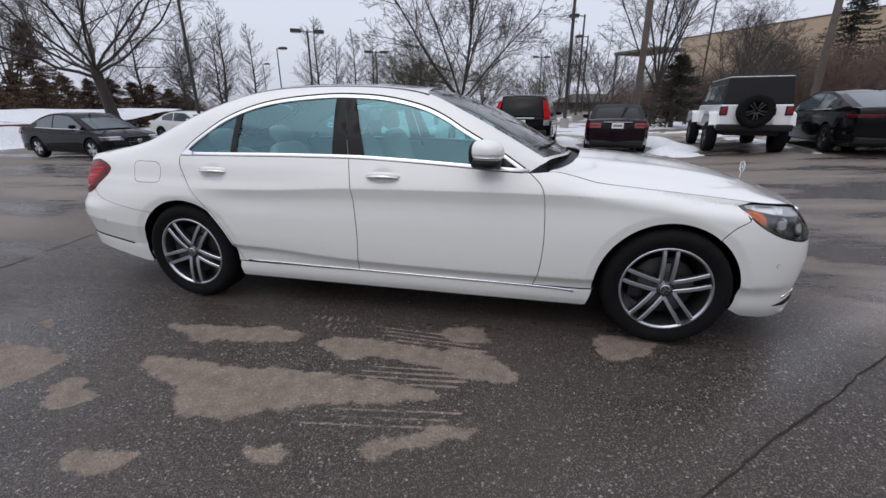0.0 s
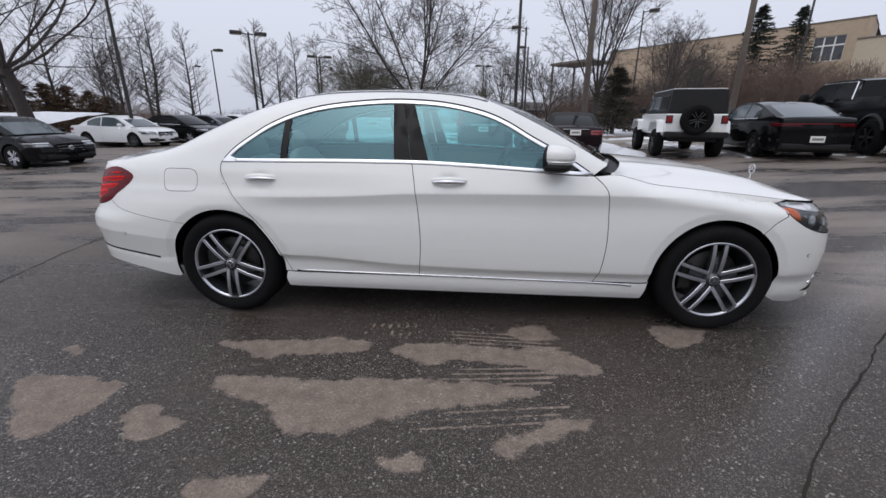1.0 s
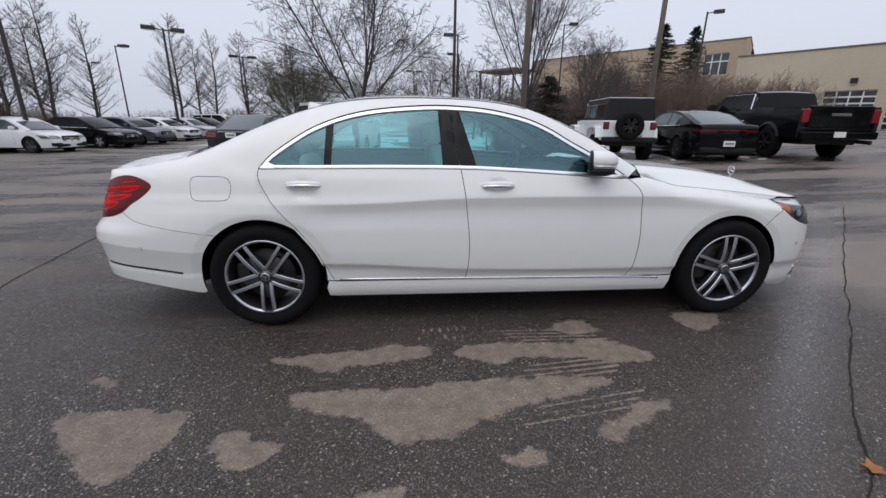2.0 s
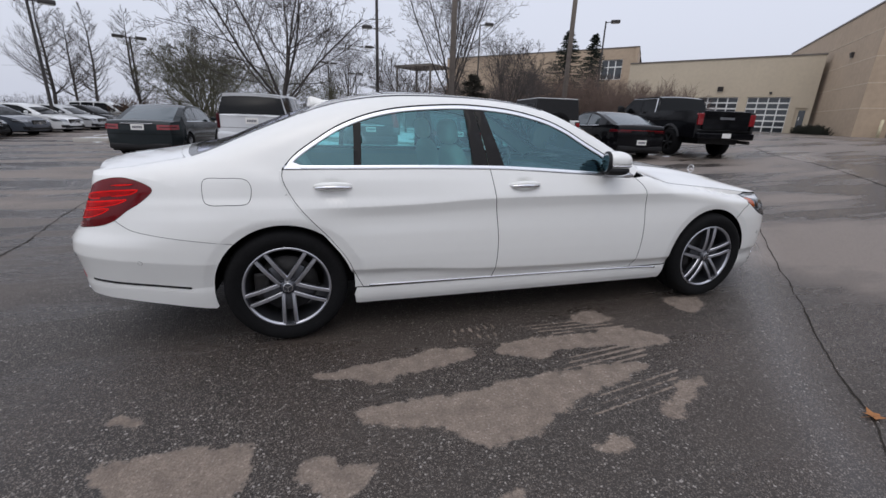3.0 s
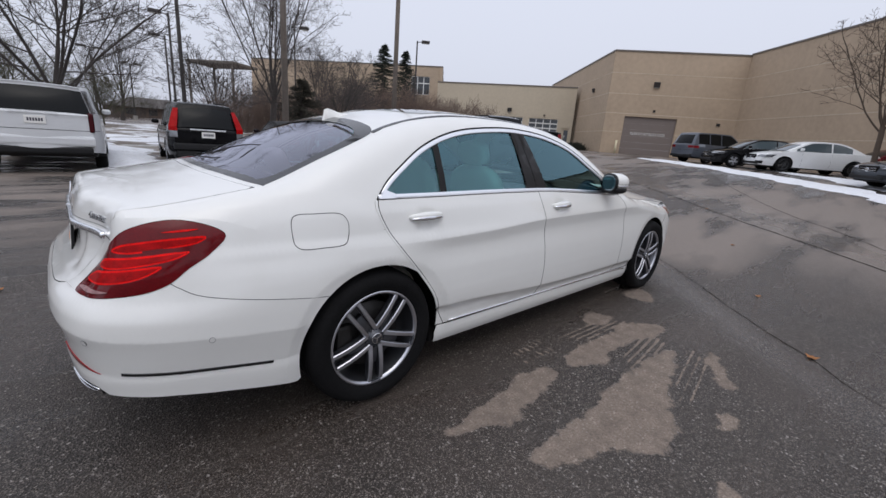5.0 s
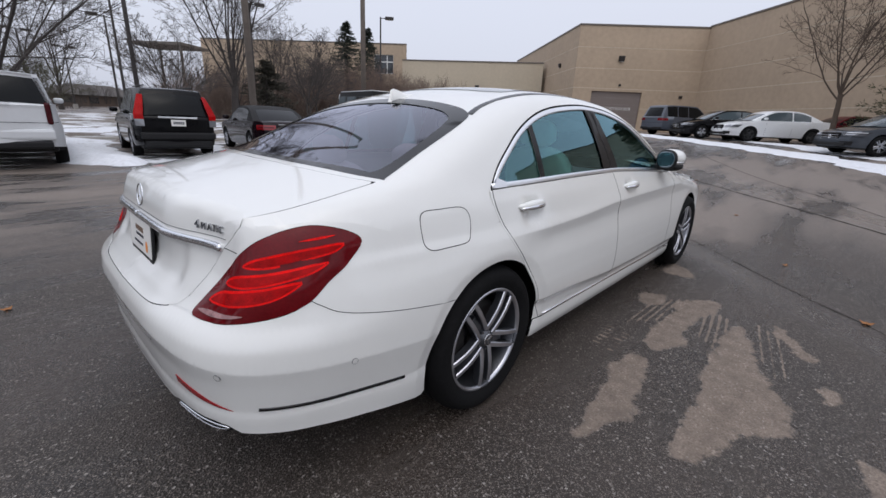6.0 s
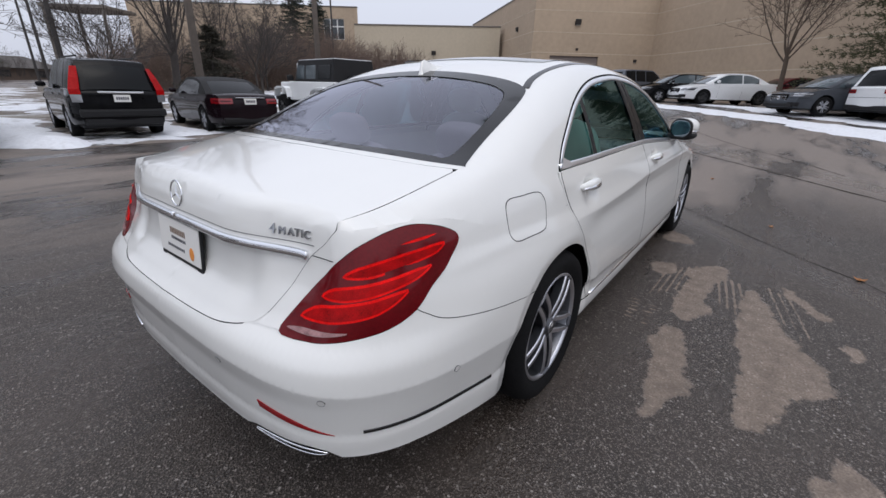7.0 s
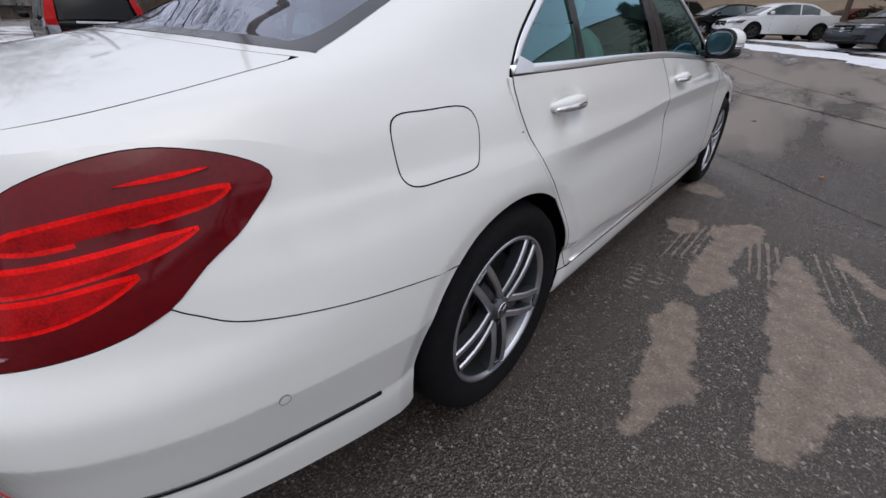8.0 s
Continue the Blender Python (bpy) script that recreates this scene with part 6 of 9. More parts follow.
def vehicle(name, spec, colour, m, label, plate=True, tail="block", roof=None, soft=False, group="", wheel_mat=None, detail=True, glass_mat=None):
    """A parked car: front to +x, standing on z = 0, with body sides cut for the wheels, cabin, panes, lamps and wheels."""
    car = empty(name, m, label, "car", group)
    W2, r, sill, L = spec["W"] / 2, spec["r"], spec["sill"], spec["L"]
    xr, xf = -L / 2 + (L - spec["wb"]) * 0.53, -L / 2 + (L - spec["wb"]) * 0.53 + spec["wb"]
    top = spline(spec["top"], 4)
    roof = roof or colour
    gl = glass_mat or PANE

    def half(x, z):
        """Half-width of the body at x, z."""
        x, z = np.asarray(x, float), np.asarray(z, float)
        e = np.abs(x) / (L / 2)
        w = W2 * (1 - 0.16 * np.clip((e - 0.72) / 0.28, 0, 1) ** 2)
        t = np.clip((z - 0.55) / 0.55, -1, 1)
        return w - 0.045 * np.clip(t, 0, 1) ** 1.5 - 0.05 * np.clip(-t * 2, 0, 1) ** 2 + 0.012 * np.exp(-((z - 0.80) / 0.05) ** 2)

    # lower body side with wheel cut-outs
    ra = r + 0.055
    a0 = math.degrees(math.asin((sill - r) / ra))
    loop = [(top[0][0], sill + 0.06)] + [tuple(p) for p in top] + [(top[-1][0], sill + 0.02)]
    under = [(xf + ra * math.cos(radians(a)), r + ra * math.sin(radians(a))) for a in np.linspace(a0, 180 - a0, 18)] + [(xr + ra * math.cos(radians(a)), r + ra * math.sin(radians(a))) for a in np.linspace(a0, 180 - a0, 18)]
    loop = dense(np.array(loop + under), 0.18)
    v, f = skin([loop], lambda x, z: np.stack([x, -half(x, z), z], -1), 0.16)
    rim = dense(np.array([(top[0][0], sill + 0.06)] + [tuple(p) for p in top] + [(top[-1][0], sill + 0.02)]), 0.18, False)
    verts, faces = [v, v * (1, -1, 1)], [tuple(t) for t in f] + [tuple(k + len(v) for k in t[::-1]) for t in f]
    n0, cols = 2 * len(v), np.linspace(-1, 1, 13)
    hw = half(rim[:, 0], rim[:, 1])
    nrm = np.gradient(rim, axis=0)
    nrm /= np.maximum(np.linalg.norm(nrm, axis=1)[:, None], 1e-6)
    for (x, z), h, t in zip(rim, hw, nrm):
        c = (1 - np.abs(cols) ** 2.4)
        verts.append(np.stack([x + c * 0.09 * -t[1], cols * h, z + c * 0.035 * np.clip(t[0], 0, 1)], 1))
    for i in range(len(rim) - 1):
        for k in range(12):
            faces.append((n0 + i * 13 + k, n0 + i * 13 + k + 1, n0 + (i + 1) * 13 + k + 1, n0 + (i + 1) * 13 + k))
    me = weld(mesh_of("body", np.vstack(verts), faces, colour), 0.002)
    bm = bmesh.new()
    bm.from_mesh(me)
    bmesh.ops.recalc_face_normals(bm, faces=bm.faces)
    bm.to_mesh(me)
    bm.free()
    body = part("body", sharpen(me, 38), None, car)
    # sill shadow block
    bm = bmesh.new()
    box(bm, -L / 2 + 0.12, L / 2 - 0.12, -W2 + 0.14, W2 - 0.14, sill - 0.05, sill + 0.35, 0.05)
    part("underside", bm, PLASTIC, car)

    # cabin: roof skin with screens, side skins with panes
    cab = spline(spec["cab"], 4)
    belt = lambda x: np.interp(x, [p[0] for p in spec["top"]], [p[1] for p in spec["top"]]) - 0.01
    zmax = cab[:, 1].max()

    def cabw(x, z):
        zb = belt(x)
        e = np.clip((np.abs(np.asarray(x) + 0.15) - 0.9) / 1.2, 0, 1)
        return W2 - 0.075 - spec["tumble"] * np.maximum(np.asarray(z) - zb, 0) - 0.10 * e * e
    rows = []
    cc = np.linspace(-1, 1, 11)
    for x, z in cab:
        w = cabw(x, z)
        rows.append(np.stack([x + 0.10 * (1 - cc ** 2) * np.sign(x + 0.2) * np.clip((zmax - z) / 0.35, 0, 1), cc * w, z + 0.03 * (1 - np.abs(cc) ** 2.2)], 1))
    rv = np.vstack(rows)

    def strip(name_, i0, i1, mt, k0=0, k1=10, lift=0.0):
        """One piece of the cabin's skin, as a mesh of its own."""
        n, m = i1 - i0 + 1, k1 - k0 + 1
        vv = np.array([rv[(i0 + i) * 11 + k0 + k] for i in range(n) for k in range(m)]) + (0, 0, lift)
        ff = [(i * m + k, (i + 1) * m + k, (i + 1) * m + k + 1, i * m + k + 1) for i in range(n - 1) for k in range(m - 1)]
        return part(name_, mesh_of(name_, vv, ff, mt), None, car)

    nspan = len(cab) - 1
    s0, s1 = 4 * spec["rear"], nspan - 4 if spec["roofsplit"] == 4 else nspan - 8
    strip("roof", s0, s1 + 1, CLOTH if soft else roof)
    for nm, a, b in (("rear_window", 0, s0), ("windscreen", s1 + 1, nspan)):
        strip(nm, a, b, gl, 1, 9, 0.002)
        strip("pillar", a, b, CLOTH if soft and a == 0 else gl if spec.get("wrap") and a == 0 else roof, 0, 1)
        strip("pillar", a, b, CLOTH if soft and a == 0 else gl if spec.get("wrap") and a == 0 else roof, 9, 10)
    zc = lambda x: np.interp(x, cab[:, 0], cab[:, 1])
    xs = np.linspace(cab[0][0], cab[-1][0], 26)
    side = np.array([(x, belt(x)) for x in xs] + [tuple(p) for p in cab[::-1]])
    v, f = skin([dense(side, 0.2)], lambda x, z: np.stack([x, -cabw(x, z), z], -1), 0.2)
    for s in (1, -1):
        part("cabin_side", mesh_of("cabin_side", v * (1, s, 1), [t if s > 0 else t[::-1] for t in map(tuple, f)], CLOTH if soft else roof), None, car)
    panes = spec["panes"]
    x_f = spec["cab"][-1][0] - 0.27
    cuts = [panes[0][0]] + [(p[2] + q[0]) / 2 for p, q in zip(panes, panes[1:])] + [x_f]
    trim_x = np.linspace(panes[0][0] - 0.05, x_f + 0.06, 14)
    for s in (1, -1):
        tv = np.vstack([np.stack([trim_x, -s * (cabw(trim_x, belt(trim_x) + h) + 0.010), belt(trim_x) + h], 1) for h in (0.006, 0.026)])
        part("belt_trim", mesh_of("belt_trim", tv, [(k, k + 1, 15 + k, 14 + k) for k in range(13)], CHROME if colour in (P_BLACK, P_WHITE, P_GREEN) else TRIMBLK), None, car)
    for x0_, x1_ in zip(cuts, cuts[1:]):
        px_ = np.linspace(x0_ + 0.03, x1_ - 0.03, 12)
        lo = [(x, float(belt(x)) + 0.028) for x in px_]
        hi = [(x, max(float(zc(x)) - 0.060, float(belt(x)) + 0.036)) for x in px_[::-1]]
        v, f = skin([np.array(lo + hi)], lambda x, z: np.stack([x, -cabw(x, z) - 0.006, z], -1), 0.15)
        for s in (1, -1):
            part("side_window", mesh_of("side_window", v * (1, s, 1), [t if s > 0 else t[::-1] for t in map(tuple, f)], gl), None, car)

    # wheels
    wm = wheel_mat or ALLOY
    for x in (xr, xf):
        for s in (1, -1):
            wh = empty("wheel", pose(x, -s * (W2 - 0.015), r, 0, 0, 0 if s > 0 else 180))
            wh.parent = car
            bm = bmesh.new()
            turned(bm, [(r * 0.68, 0.0), (r * 0.8, -0.012), (r * 0.95, -0.004), (r, 0.03), (r, 0.18), (r * 0.9, 0.21), (r * 0.6, 0.2)], 32)
            part("tyre", bm, RUBBER, wh)
            bm = bmesh.new()
            turned(bm, [(r * 0.69, -0.002), (r * 0.66, -0.008), (r * 0.62, 0.01), (r * 0.55, 0.09), (0.01, 0.10)], 32, index=1)
            for k in range(5):
                for q in (-1, 1):
                    spoke_bar(bm, 0.03, r * 0.66, 0.02, 0.017, q * 0.02, q * 0.035, 0.012, 0.002, 0.03, k * 2 * math.pi / 5 + 0.3)
            part("rim", bm, [wm, BLACKALLOY], wh)
            bm = bmesh.new()
            seg = [(x + (ra + 0.01) * math.cos(a), s * (W2 - 0.40), r + (ra + 0.01) * math.sin(a)) for a in np.linspace(-0.2, math.pi + 0.2, 20)]
            va = [bm.verts.new((p[0], p[1], p[2])) for p in seg]
            vb = [bm.verts.new((p[0], s * (W2 - 0.03), p[2])) for p in seg]
            for k in range(19):
                bm.faces.new((va[k], va[k + 1], vb[k + 1], vb[k]))
            bm.faces.new(va)
            part("wheel_housing", bm, PLASTIC, car)

    # lamps, plate, mirrors, handles, bumper strips
    xb = top[0][0]

    def end_x(z, tailend):
        zs = [p[1] for p in (top[:10] if tailend else top[::-1][:14])]
        xs_ = [p[0] for p in (top[:10] if tailend else top[::-1][:14])]
        return float(np.interp(z, zs, xs_))

    def lamp(nm, tailend, y0, y1, z0, z1, mt, wrap=0.25, out=0.012):
        """A lamp on the end of the car that wraps round its corner."""
        pts, rowsl = [], []
        for z in (z0, (z0 + z1) / 2, z1):
            row = []
            for k in range(9):
                t = k / 8
                x_end = end_x(z, tailend)
                hw_ = float(half(x_end, z))
                y = y0 + (y1 - y0) * min(t / 0.6, 1.0)
                if t <= 0.6:
                    c = 1 - (abs(y) / hw_) ** 2.4 if abs(y) < hw_ else 0.0
                    x = x_end + (-1 if tailend else 1) * (0.09 * c + out)
                else:
                    q = (t - 0.6) / 0.4
                    x = x_end + (1 if tailend else -1) * wrap * q
                    y = float(half(x, z)) + out
                row.append((x, y, z))
            rowsl.append(row)
        v_ = np.array([p for row in rowsl for p in row])
        f_ = [(i * 9 + k, i * 9 + k + 1, (i + 1) * 9 + k + 1, (i + 1) * 9 + k) for i in range(2) for k in range(8)]
        for s in (1, -1):
            part(nm, mesh_of(nm, v_ * (1, s, 1), f_, mt), None, car)
    zt = spec["top"][2][1]
    lamp("bumper_gap", True, 0.0, W2 * 0.93, zt - 0.330, zt - 0.321, SEAM, 0.34, 0.004)
    if tail == "block":
        lamp("tail_lamp", True, W2 * 0.50, W2 * 0.93, zt - 0.205, zt - 0.075, TAILRED, 0.30)
        lamp("lamp_band", True, W2 * 0.56, W2 * 0.90, zt - 0.150, zt - 0.125, TAILDARK, 0.20, 0.017)
    elif tail == "band":
        lamp("tail_lamp", True, W2 * 0.42, W2 * 0.92, zt - 0.20, zt - 0.13, TAILDARK, 0.34)
        lamp("light_band", True, 0.0, W2 * 0.92, zt - 0.145, zt - 0.128, TAILDIM, 0.30, 0.016)
    zh = spec["top"][-3][1]
    lamp("headlamp", False, W2 * 0.50, W2 * 0.90, zh - 0.145, zh - 0.020, LAMPDARK, 0.34)
    lamp("light_strip", False, W2 * 0.52, W2 * 0.90, zh - 0.050, zh - 0.030, LAMPSTRIP, 0.24, 0.018)
    lamp("projector_band", False, W2 * 0.60, W2 * 0.86, zh - 0.125, zh - 0.075, LAMPCLEAR, 0.08, 0.018)
    lamp("bumper_gap", False, 0.0, W2 * 0.90, zh - 0.185, zh - 0.178, SEAM, 0.30, 0.004)
    lamp("side_intake", False, W2 * 0.52, W2 * 0.88, sill + 0.07, sill + 0.20, PLASTIC, 0.10, 0.010)
    bm = bmesh.new()
    xg = end_x(zh - 0.18, False) + 0.088
    box(bm, xg - 0.05, xg + 0.012, -W2 * 0.44, W2 * 0.44, zh - 0.34, zh - 0.04, 0.05)
    gr = part("grille", bm, TRIMBLK, car)
    for zb_ in (zh - 0.27, zh - 0.20, zh - 0.13):
        bm = bmesh.new()
        box(bm, xg, xg + 0.022, -W2 * 0.40, W2 * 0.40, zb_ - 0.007, zb_ + 0.007, 0.003)
        part("grille_bar", bm, CHROME, gr)
    bm = bmesh.new()
    blob(bm, xg + 0.02, 0, zh - 0.19, 0.012, 0.075, 0.075, 2.0, 18, 8)
    part("grille_emblem", bm, SATIN, gr)
    bm = bmesh.new()
    box(bm, end_x(0.5, False) - 0.02, end_x(0.5, False) + 0.095, -W2 * 0.75, W2 * 0.75, sill + 0.04, sill + 0.16, 0.03)
    part("lower_intake", bm, PLASTIC, car)
    if plate:
        bm = bmesh.new()
        zp = zt - (0.50 if tail == "band" else 0.145)
        xp = end_x(zp, True) - 0.092
        box(bm, xp - 0.014, xp + 0.03, -0.155, 0.155, zp - 0.075, zp + 0.075, 0.004)
        pl = part("plate", bm, PLATE, car)
        bm = bmesh.new()
        for k in range(6):
            box(bm, xp - 0.017, xp - 0.013, -0.115 + 0.04 * k, -0.115 + 0.04 * k + 0.027, zp - 0.03, zp + 0.03)
        part("plate_bars", bm, INK, pl)
        if tail == "block":
            bm = bmesh.new()
            box(bm, xp - 0.012, xp + 0.03, -0.38, 0.38, zt - 0.060, zt - 0.042, 0.004)
            part("boot_strip", bm, CHROME, car)
    for s in (1, -1):
        bm = bmesh.new()
        xv = end_x(0.62, True)
        box(bm, xv - 0.03, xv + 0.006, s * W2 * 0.62 - 0.07, s * W2 * 0.62 + 0.07, sill + 0.05, sill + 0.10, 0.01)
        part("rear_reflector", bm, TAILDARK, car)
    bm = bmesh.new()
    box(bm, xb - 0.09, xb + 0.1, -W2 * 0.8, W2 * 0.8, sill + 0.02, sill + 0.17, 0.04)
    part("rear_valance", bm, PLASTIC, car)
    for s in (1, -1):
        bm = bmesh.new()
        xm = spec["cab"][-1][0] - 0.42
        blob(bm, xm, s * (W2 + 0.07), belt(xm) + 0.10, 0.06, 0.10, 0.065, 3, 14, 8)
        part("door_mirror", bm, colour, car)
        for x in (-0.95, 0.12):
            bm = bmesh.new()
            zz_ = float(belt(x)) - 0.10
            blob(bm, x, s * (float(half(x, zz_)) + 0.012), zz_, 0.09, 0.016, 0.016, 2.5, 12, 6)
            part("door_handle", bm, colour if colour is not P_BLACK else TRIMBLK, car)
        for x, lean in ((-1.18, 0.0), (-0.38, 0.0), (0.78, 0.0)):
            zz_ = np.linspace(sill + 0.08, float(belt(x)) - 0.02, 6)
            v_ = np.vstack([np.stack([np.full(6, x - 0.003), -half(np.full(6, x), zz_) - 0.001, zz_], 1), np.stack([np.full(6, x + 0.003), -half(np.full(6, x), zz_) - 0.001, zz_], 1)]) * (1, s, 1)
            part("door_gap", mesh_of("door_gap", v_, [(k, k + 1, 7 + k, 6 + k) for k in range(5)], SEAM), None, car)
    return car


def parked(x, y, heading, spec_len=0.0, rear=True):
    """The pose of a car whose tail's (or, with rear False, nose's) middle stands at x, y; heading: degrees from +y towards +x."""
    a = radians(heading)
    d = spec_len / 2 * (1 if rear else -1)
    cx, cy = x + d * math.sin(a), y + d * math.cos(a)
    return pose(cx, cy, float(ground_z(cx, cy)) - 0.02, 0, 0, 90 - heading)


row = "cars parked along the lot"
vehicle("saloon_car", SALOON, P_GREEN, parked(-4.4, 10.2, 4, 4.75), "dark grey-green saloon parked with its tail to the lane", group=row, glass_mat=LIGHTPANE)
big_suv = vehicle("large_suv", BIGSUV, P_PEARL, parked(-1.4, 9.15, 4, 5.2), "large silver-white SUV parked in melting snow", tail="none", group=row)
compact_suv = vehicle("compact_suv", SUV, P_BLACK, parked(1.85, 10.2, 5, 4.55), "black compact SUV with tall red tail lamps", tail="none", group=row)
vehicle("convertible", dict(COUPE, cab=[(-1.55, 0.97), (-0.95, 1.27), (-0.45, 1.37), (0.15, 1.385), (0.50, 1.32), (1.28, 0.93)], panes=[(-0.95, -0.85, 0.50, 0.42)]), P_PLUM, parked(4.6, 9.8, 7, 4.65), "dark plum convertible with black soft top", soft=True, group=row)
vehicle("fastback_car", FASTBACK, P_BLACK, parked(10.0, 7.85, 9, 4.9), "black fastback saloon with a thin tail lamp band", tail="band", group=row, wheel_mat=BLACKALLOY, glass_mat=LIGHTPANE)
# the compact SUV's high lamps and rack
for s in (1, -1):
    bm = bmesh.new()
    pts = [(-2.30, 0.84, 0.96), (-2.285, 0.845, 1.06), (-2.19, 0.77, 1.30), (-2.06, 0.69, 1.52)]
    inner = [bm.verts.new((x - 0.014, s * (y - (0.15, 0.15, 0.12, 0.07)[i]), z)) for i, (x, y, z) in enumerate(pts)]
    outer = [bm.verts.new((x + 0.06, s * (y + 0.03), z)) for x, y, z in pts]
    for k in range(3):
        bm.faces.new((inner[k], inner[k + 1], outer[k + 1], outer[k]))
    part("tail_lamp", bm, REDMID, compact_suv, "tall red tail lamp beside the rear window")
    bm = bmesh.new()
    low = [bm.verts.new(c) for c in ((-2.322, s * 0.69, 0.80), (-2.314, s * 0.69, 0.955), (-2.24, s * 0.87, 0.955), (-2.24, s * 0.86, 0.80))]
    bm.faces.new(low)
    part("reversing_lamp", bm, LAMPCLEAR, compact_suv, "clear lower tail lamp")
    bm = bmesh.new()
    tube(bm, (-1.7, s * 0.52, 1.735), (0.1, s * 0.52, 1.745), 0.018, 0.018, 8)
    part("roof_rail", bm, PLASTIC, compact_suv)
bm = bmesh.new()
box(bm, -2.40, -2.34, -0.42, 0.42, 0.985, 1.03, 0.01)
part("tailgate_bar", bm, CHROME, compact_suv, "chrome bar across the tailgate")
bm = bmesh.new()
box(bm, -2.42, -2.3, -0.80, 0.80, 0.50, 0.66, 0.04)
part("bumper_cover", bm, PLASTIC, compact_suv)
# the large SUV's tall lamps
for s in (1, -1):
    bm = bmesh.new()
    box(bm, -2.63, -2.40, 0.79, 0.885, 0.84, 1.24, 0.04)
    bmesh.ops.transform(bm, matrix=Matrix.Diagonal((1, s, 1, 1)), verts=bm.verts)
    part("tail_lamp", bm, TAILDARK, big_suv, "tall smoked tail lamp")
bm = bmesh.new()
box(bm, -2.695, -2.50, -0.88, 0.88, 0.56, 0.76, 0.05)
part("bumper_cover", bm, P_PEARL, big_suv)
bm = bmesh.new()
box(bm, -2.70, -2.66, -0.35, 0.35, 1.16, 1.20, 0.01)
part("tailgate_bar", bm, P_PEARL, big_suv)


def off_roader(m):
    """A boxy white off-roader with black hard top, flared arches and the spare wheel on its tailgate."""
    car = empty("off_roader", m, "boxy white off-roader with black top and spare wheel", "car", row)
    bm = bmesh.new()
    box(bm, -2.0, 1.05, -0.76, 0.76, 0.62, 1.22, 0.05, 3)
    part("body", bm, P_WHITE, car)
    bm = bmesh.new()
    box(bm, 0.95, 2.05, -0.62, 0.62, 0.70, 1.20, 0.07, 3)
    part("bonnet", bm, P_WHITE, car)
    bm = bmesh.new()
    vs = box(bm, -1.99, 0.62, -0.74, 0.74, 1.20, 1.86, 0.05, 3)
    for v in bm.verts:
        if v.co.z > 1.5:
            v.co.y *= 0.92
            v.co.x += 0.05 if v.co.x < 0 else -0.22
    part("hard_top", bm, PLASTIC, car, "black hard top")
    bm = bmesh.new()
    box(bm, -1.9, 0.35, -0.66, 0.66, 1.85, 1.875, 0.01)
    part("roof_panel", bm, P_WHITE, car)
    bm = bmesh.new()
    box(bm, -2.005, -1.955, -0.58, 0.58, 1.30, 1.74, 0.02, m=pose(0.035, 0, 0, 0, 3.5, 0))
    part("rear_window", bm, PANE, car)
    for s in (1, -1):
        for x0, x1 in ((-1.78, -0.98), (-0.86, -0.20), (-0.10, 0.42)):
            bm = bmesh.new()
            box(bm, x0, x1, s * 0.712 - 0.012, s * 0.712 + 0.012, 1.30, 1.70, 0.03, m=pose(0, -s * 0.0, 0, 0, 0, 0))
            for v in bm.verts:
                v.co.y -= s * 0.10 * (v.co.z - 1.5)
            part("side_window", bm, PANE if x0 < -1 else LIGHTPANE, car)
            if x0 > -1:
                bm = bmesh.new()
                box(bm, x0 - 0.06, x1 + 0.06, s * 0.70 - 0.012, s * 0.70 + 0.006, 1.22, 1.78, 0.02)
                for v in bm.verts:
                    v.co.y -= s * 0.10 * (v.co.z - 1.5)
                part("door_frame", bm, P_WHITE, car)
        for x in (-1.28, 1.42):
            bm = bmesh.new()
            pts = [(x - 0.55, 0.72), (x - 0.45, 1.0), (x - 0.25, 1.06), (x + 0.25, 1.06), (x + 0.45, 1.0), (x + 0.55, 0.72)]
            a = [bm.verts.new((px, s * 0.70, pz)) for px, pz in pts]
            b = [bm.verts.new((px, s * 0.935, pz - 0.01)) for px, pz in pts]
            c = [bm.verts.new((px, s * 0.935, pz - 0.07)) for px, pz in pts]
            for k in range(5):
                bm.faces.new((a[k], a[k + 1], b[k + 1], b[k]))
                bm.faces.new((b[k], b[k + 1], c[k + 1], c[k]))
            part("wheel_flare", bm, P_WHITE, car)
        bm = bmesh.new()
        box(bm, -2.035, -1.97, s * 0.69 - 0.065, s * 0.69 + 0.065, 0.985, 1.145, 0.02)
        part("tail_lamp", bm, TAILRED, car, "square red tail lamp in black frame")
        bm = bmesh.new()
        box(bm, -2.022, -1.975, s * 0.69 - 0.088, s * 0.69 + 0.088, 0.955, 1.175, 0.02)
        part("lamp_frame", bm, PLASTIC, car)
        bm = bmesh.new()
        box(bm, -2.018, -1.98, s * 0.40 - 0.02, s * 0.40 + 0.02, 0.96, 1.12, 0.008)
        part("tailgate_latch", bm, PLASTIC, car)
        bm = bmesh.new()
        blob(bm, 0.55, s * 0.92, 1.32, 0.06, 0.11, 0.09, 4, 14, 8)
        part("door_mirror", bm, PLASTIC, car)
    bm = bmesh.new()
    box(bm, -2.16, -1.98, -0.80, 0.80, 0.58, 0.74, 0.04)
    part("rear_bumper", bm, PLASTIC, car)
    bm = bmesh.new()
    box(bm, 2.02, 2.2, -0.78, 0.78, 0.58, 0.74, 0.04)
    part("front_bumper", bm, PLASTIC, car)
    bm = bmesh.new()
    box(bm, -1.95, 1.9, -0.62, 0.62, 0.46, 0.66, 0.05)
    part("underside", bm, PLASTIC, car)
    bm = bmesh.new()
    box(bm, -2.055, -2.03, -0.66, -0.38, 0.72, 0.86, 0.004)
    part("plate", bm, PLATE, car)

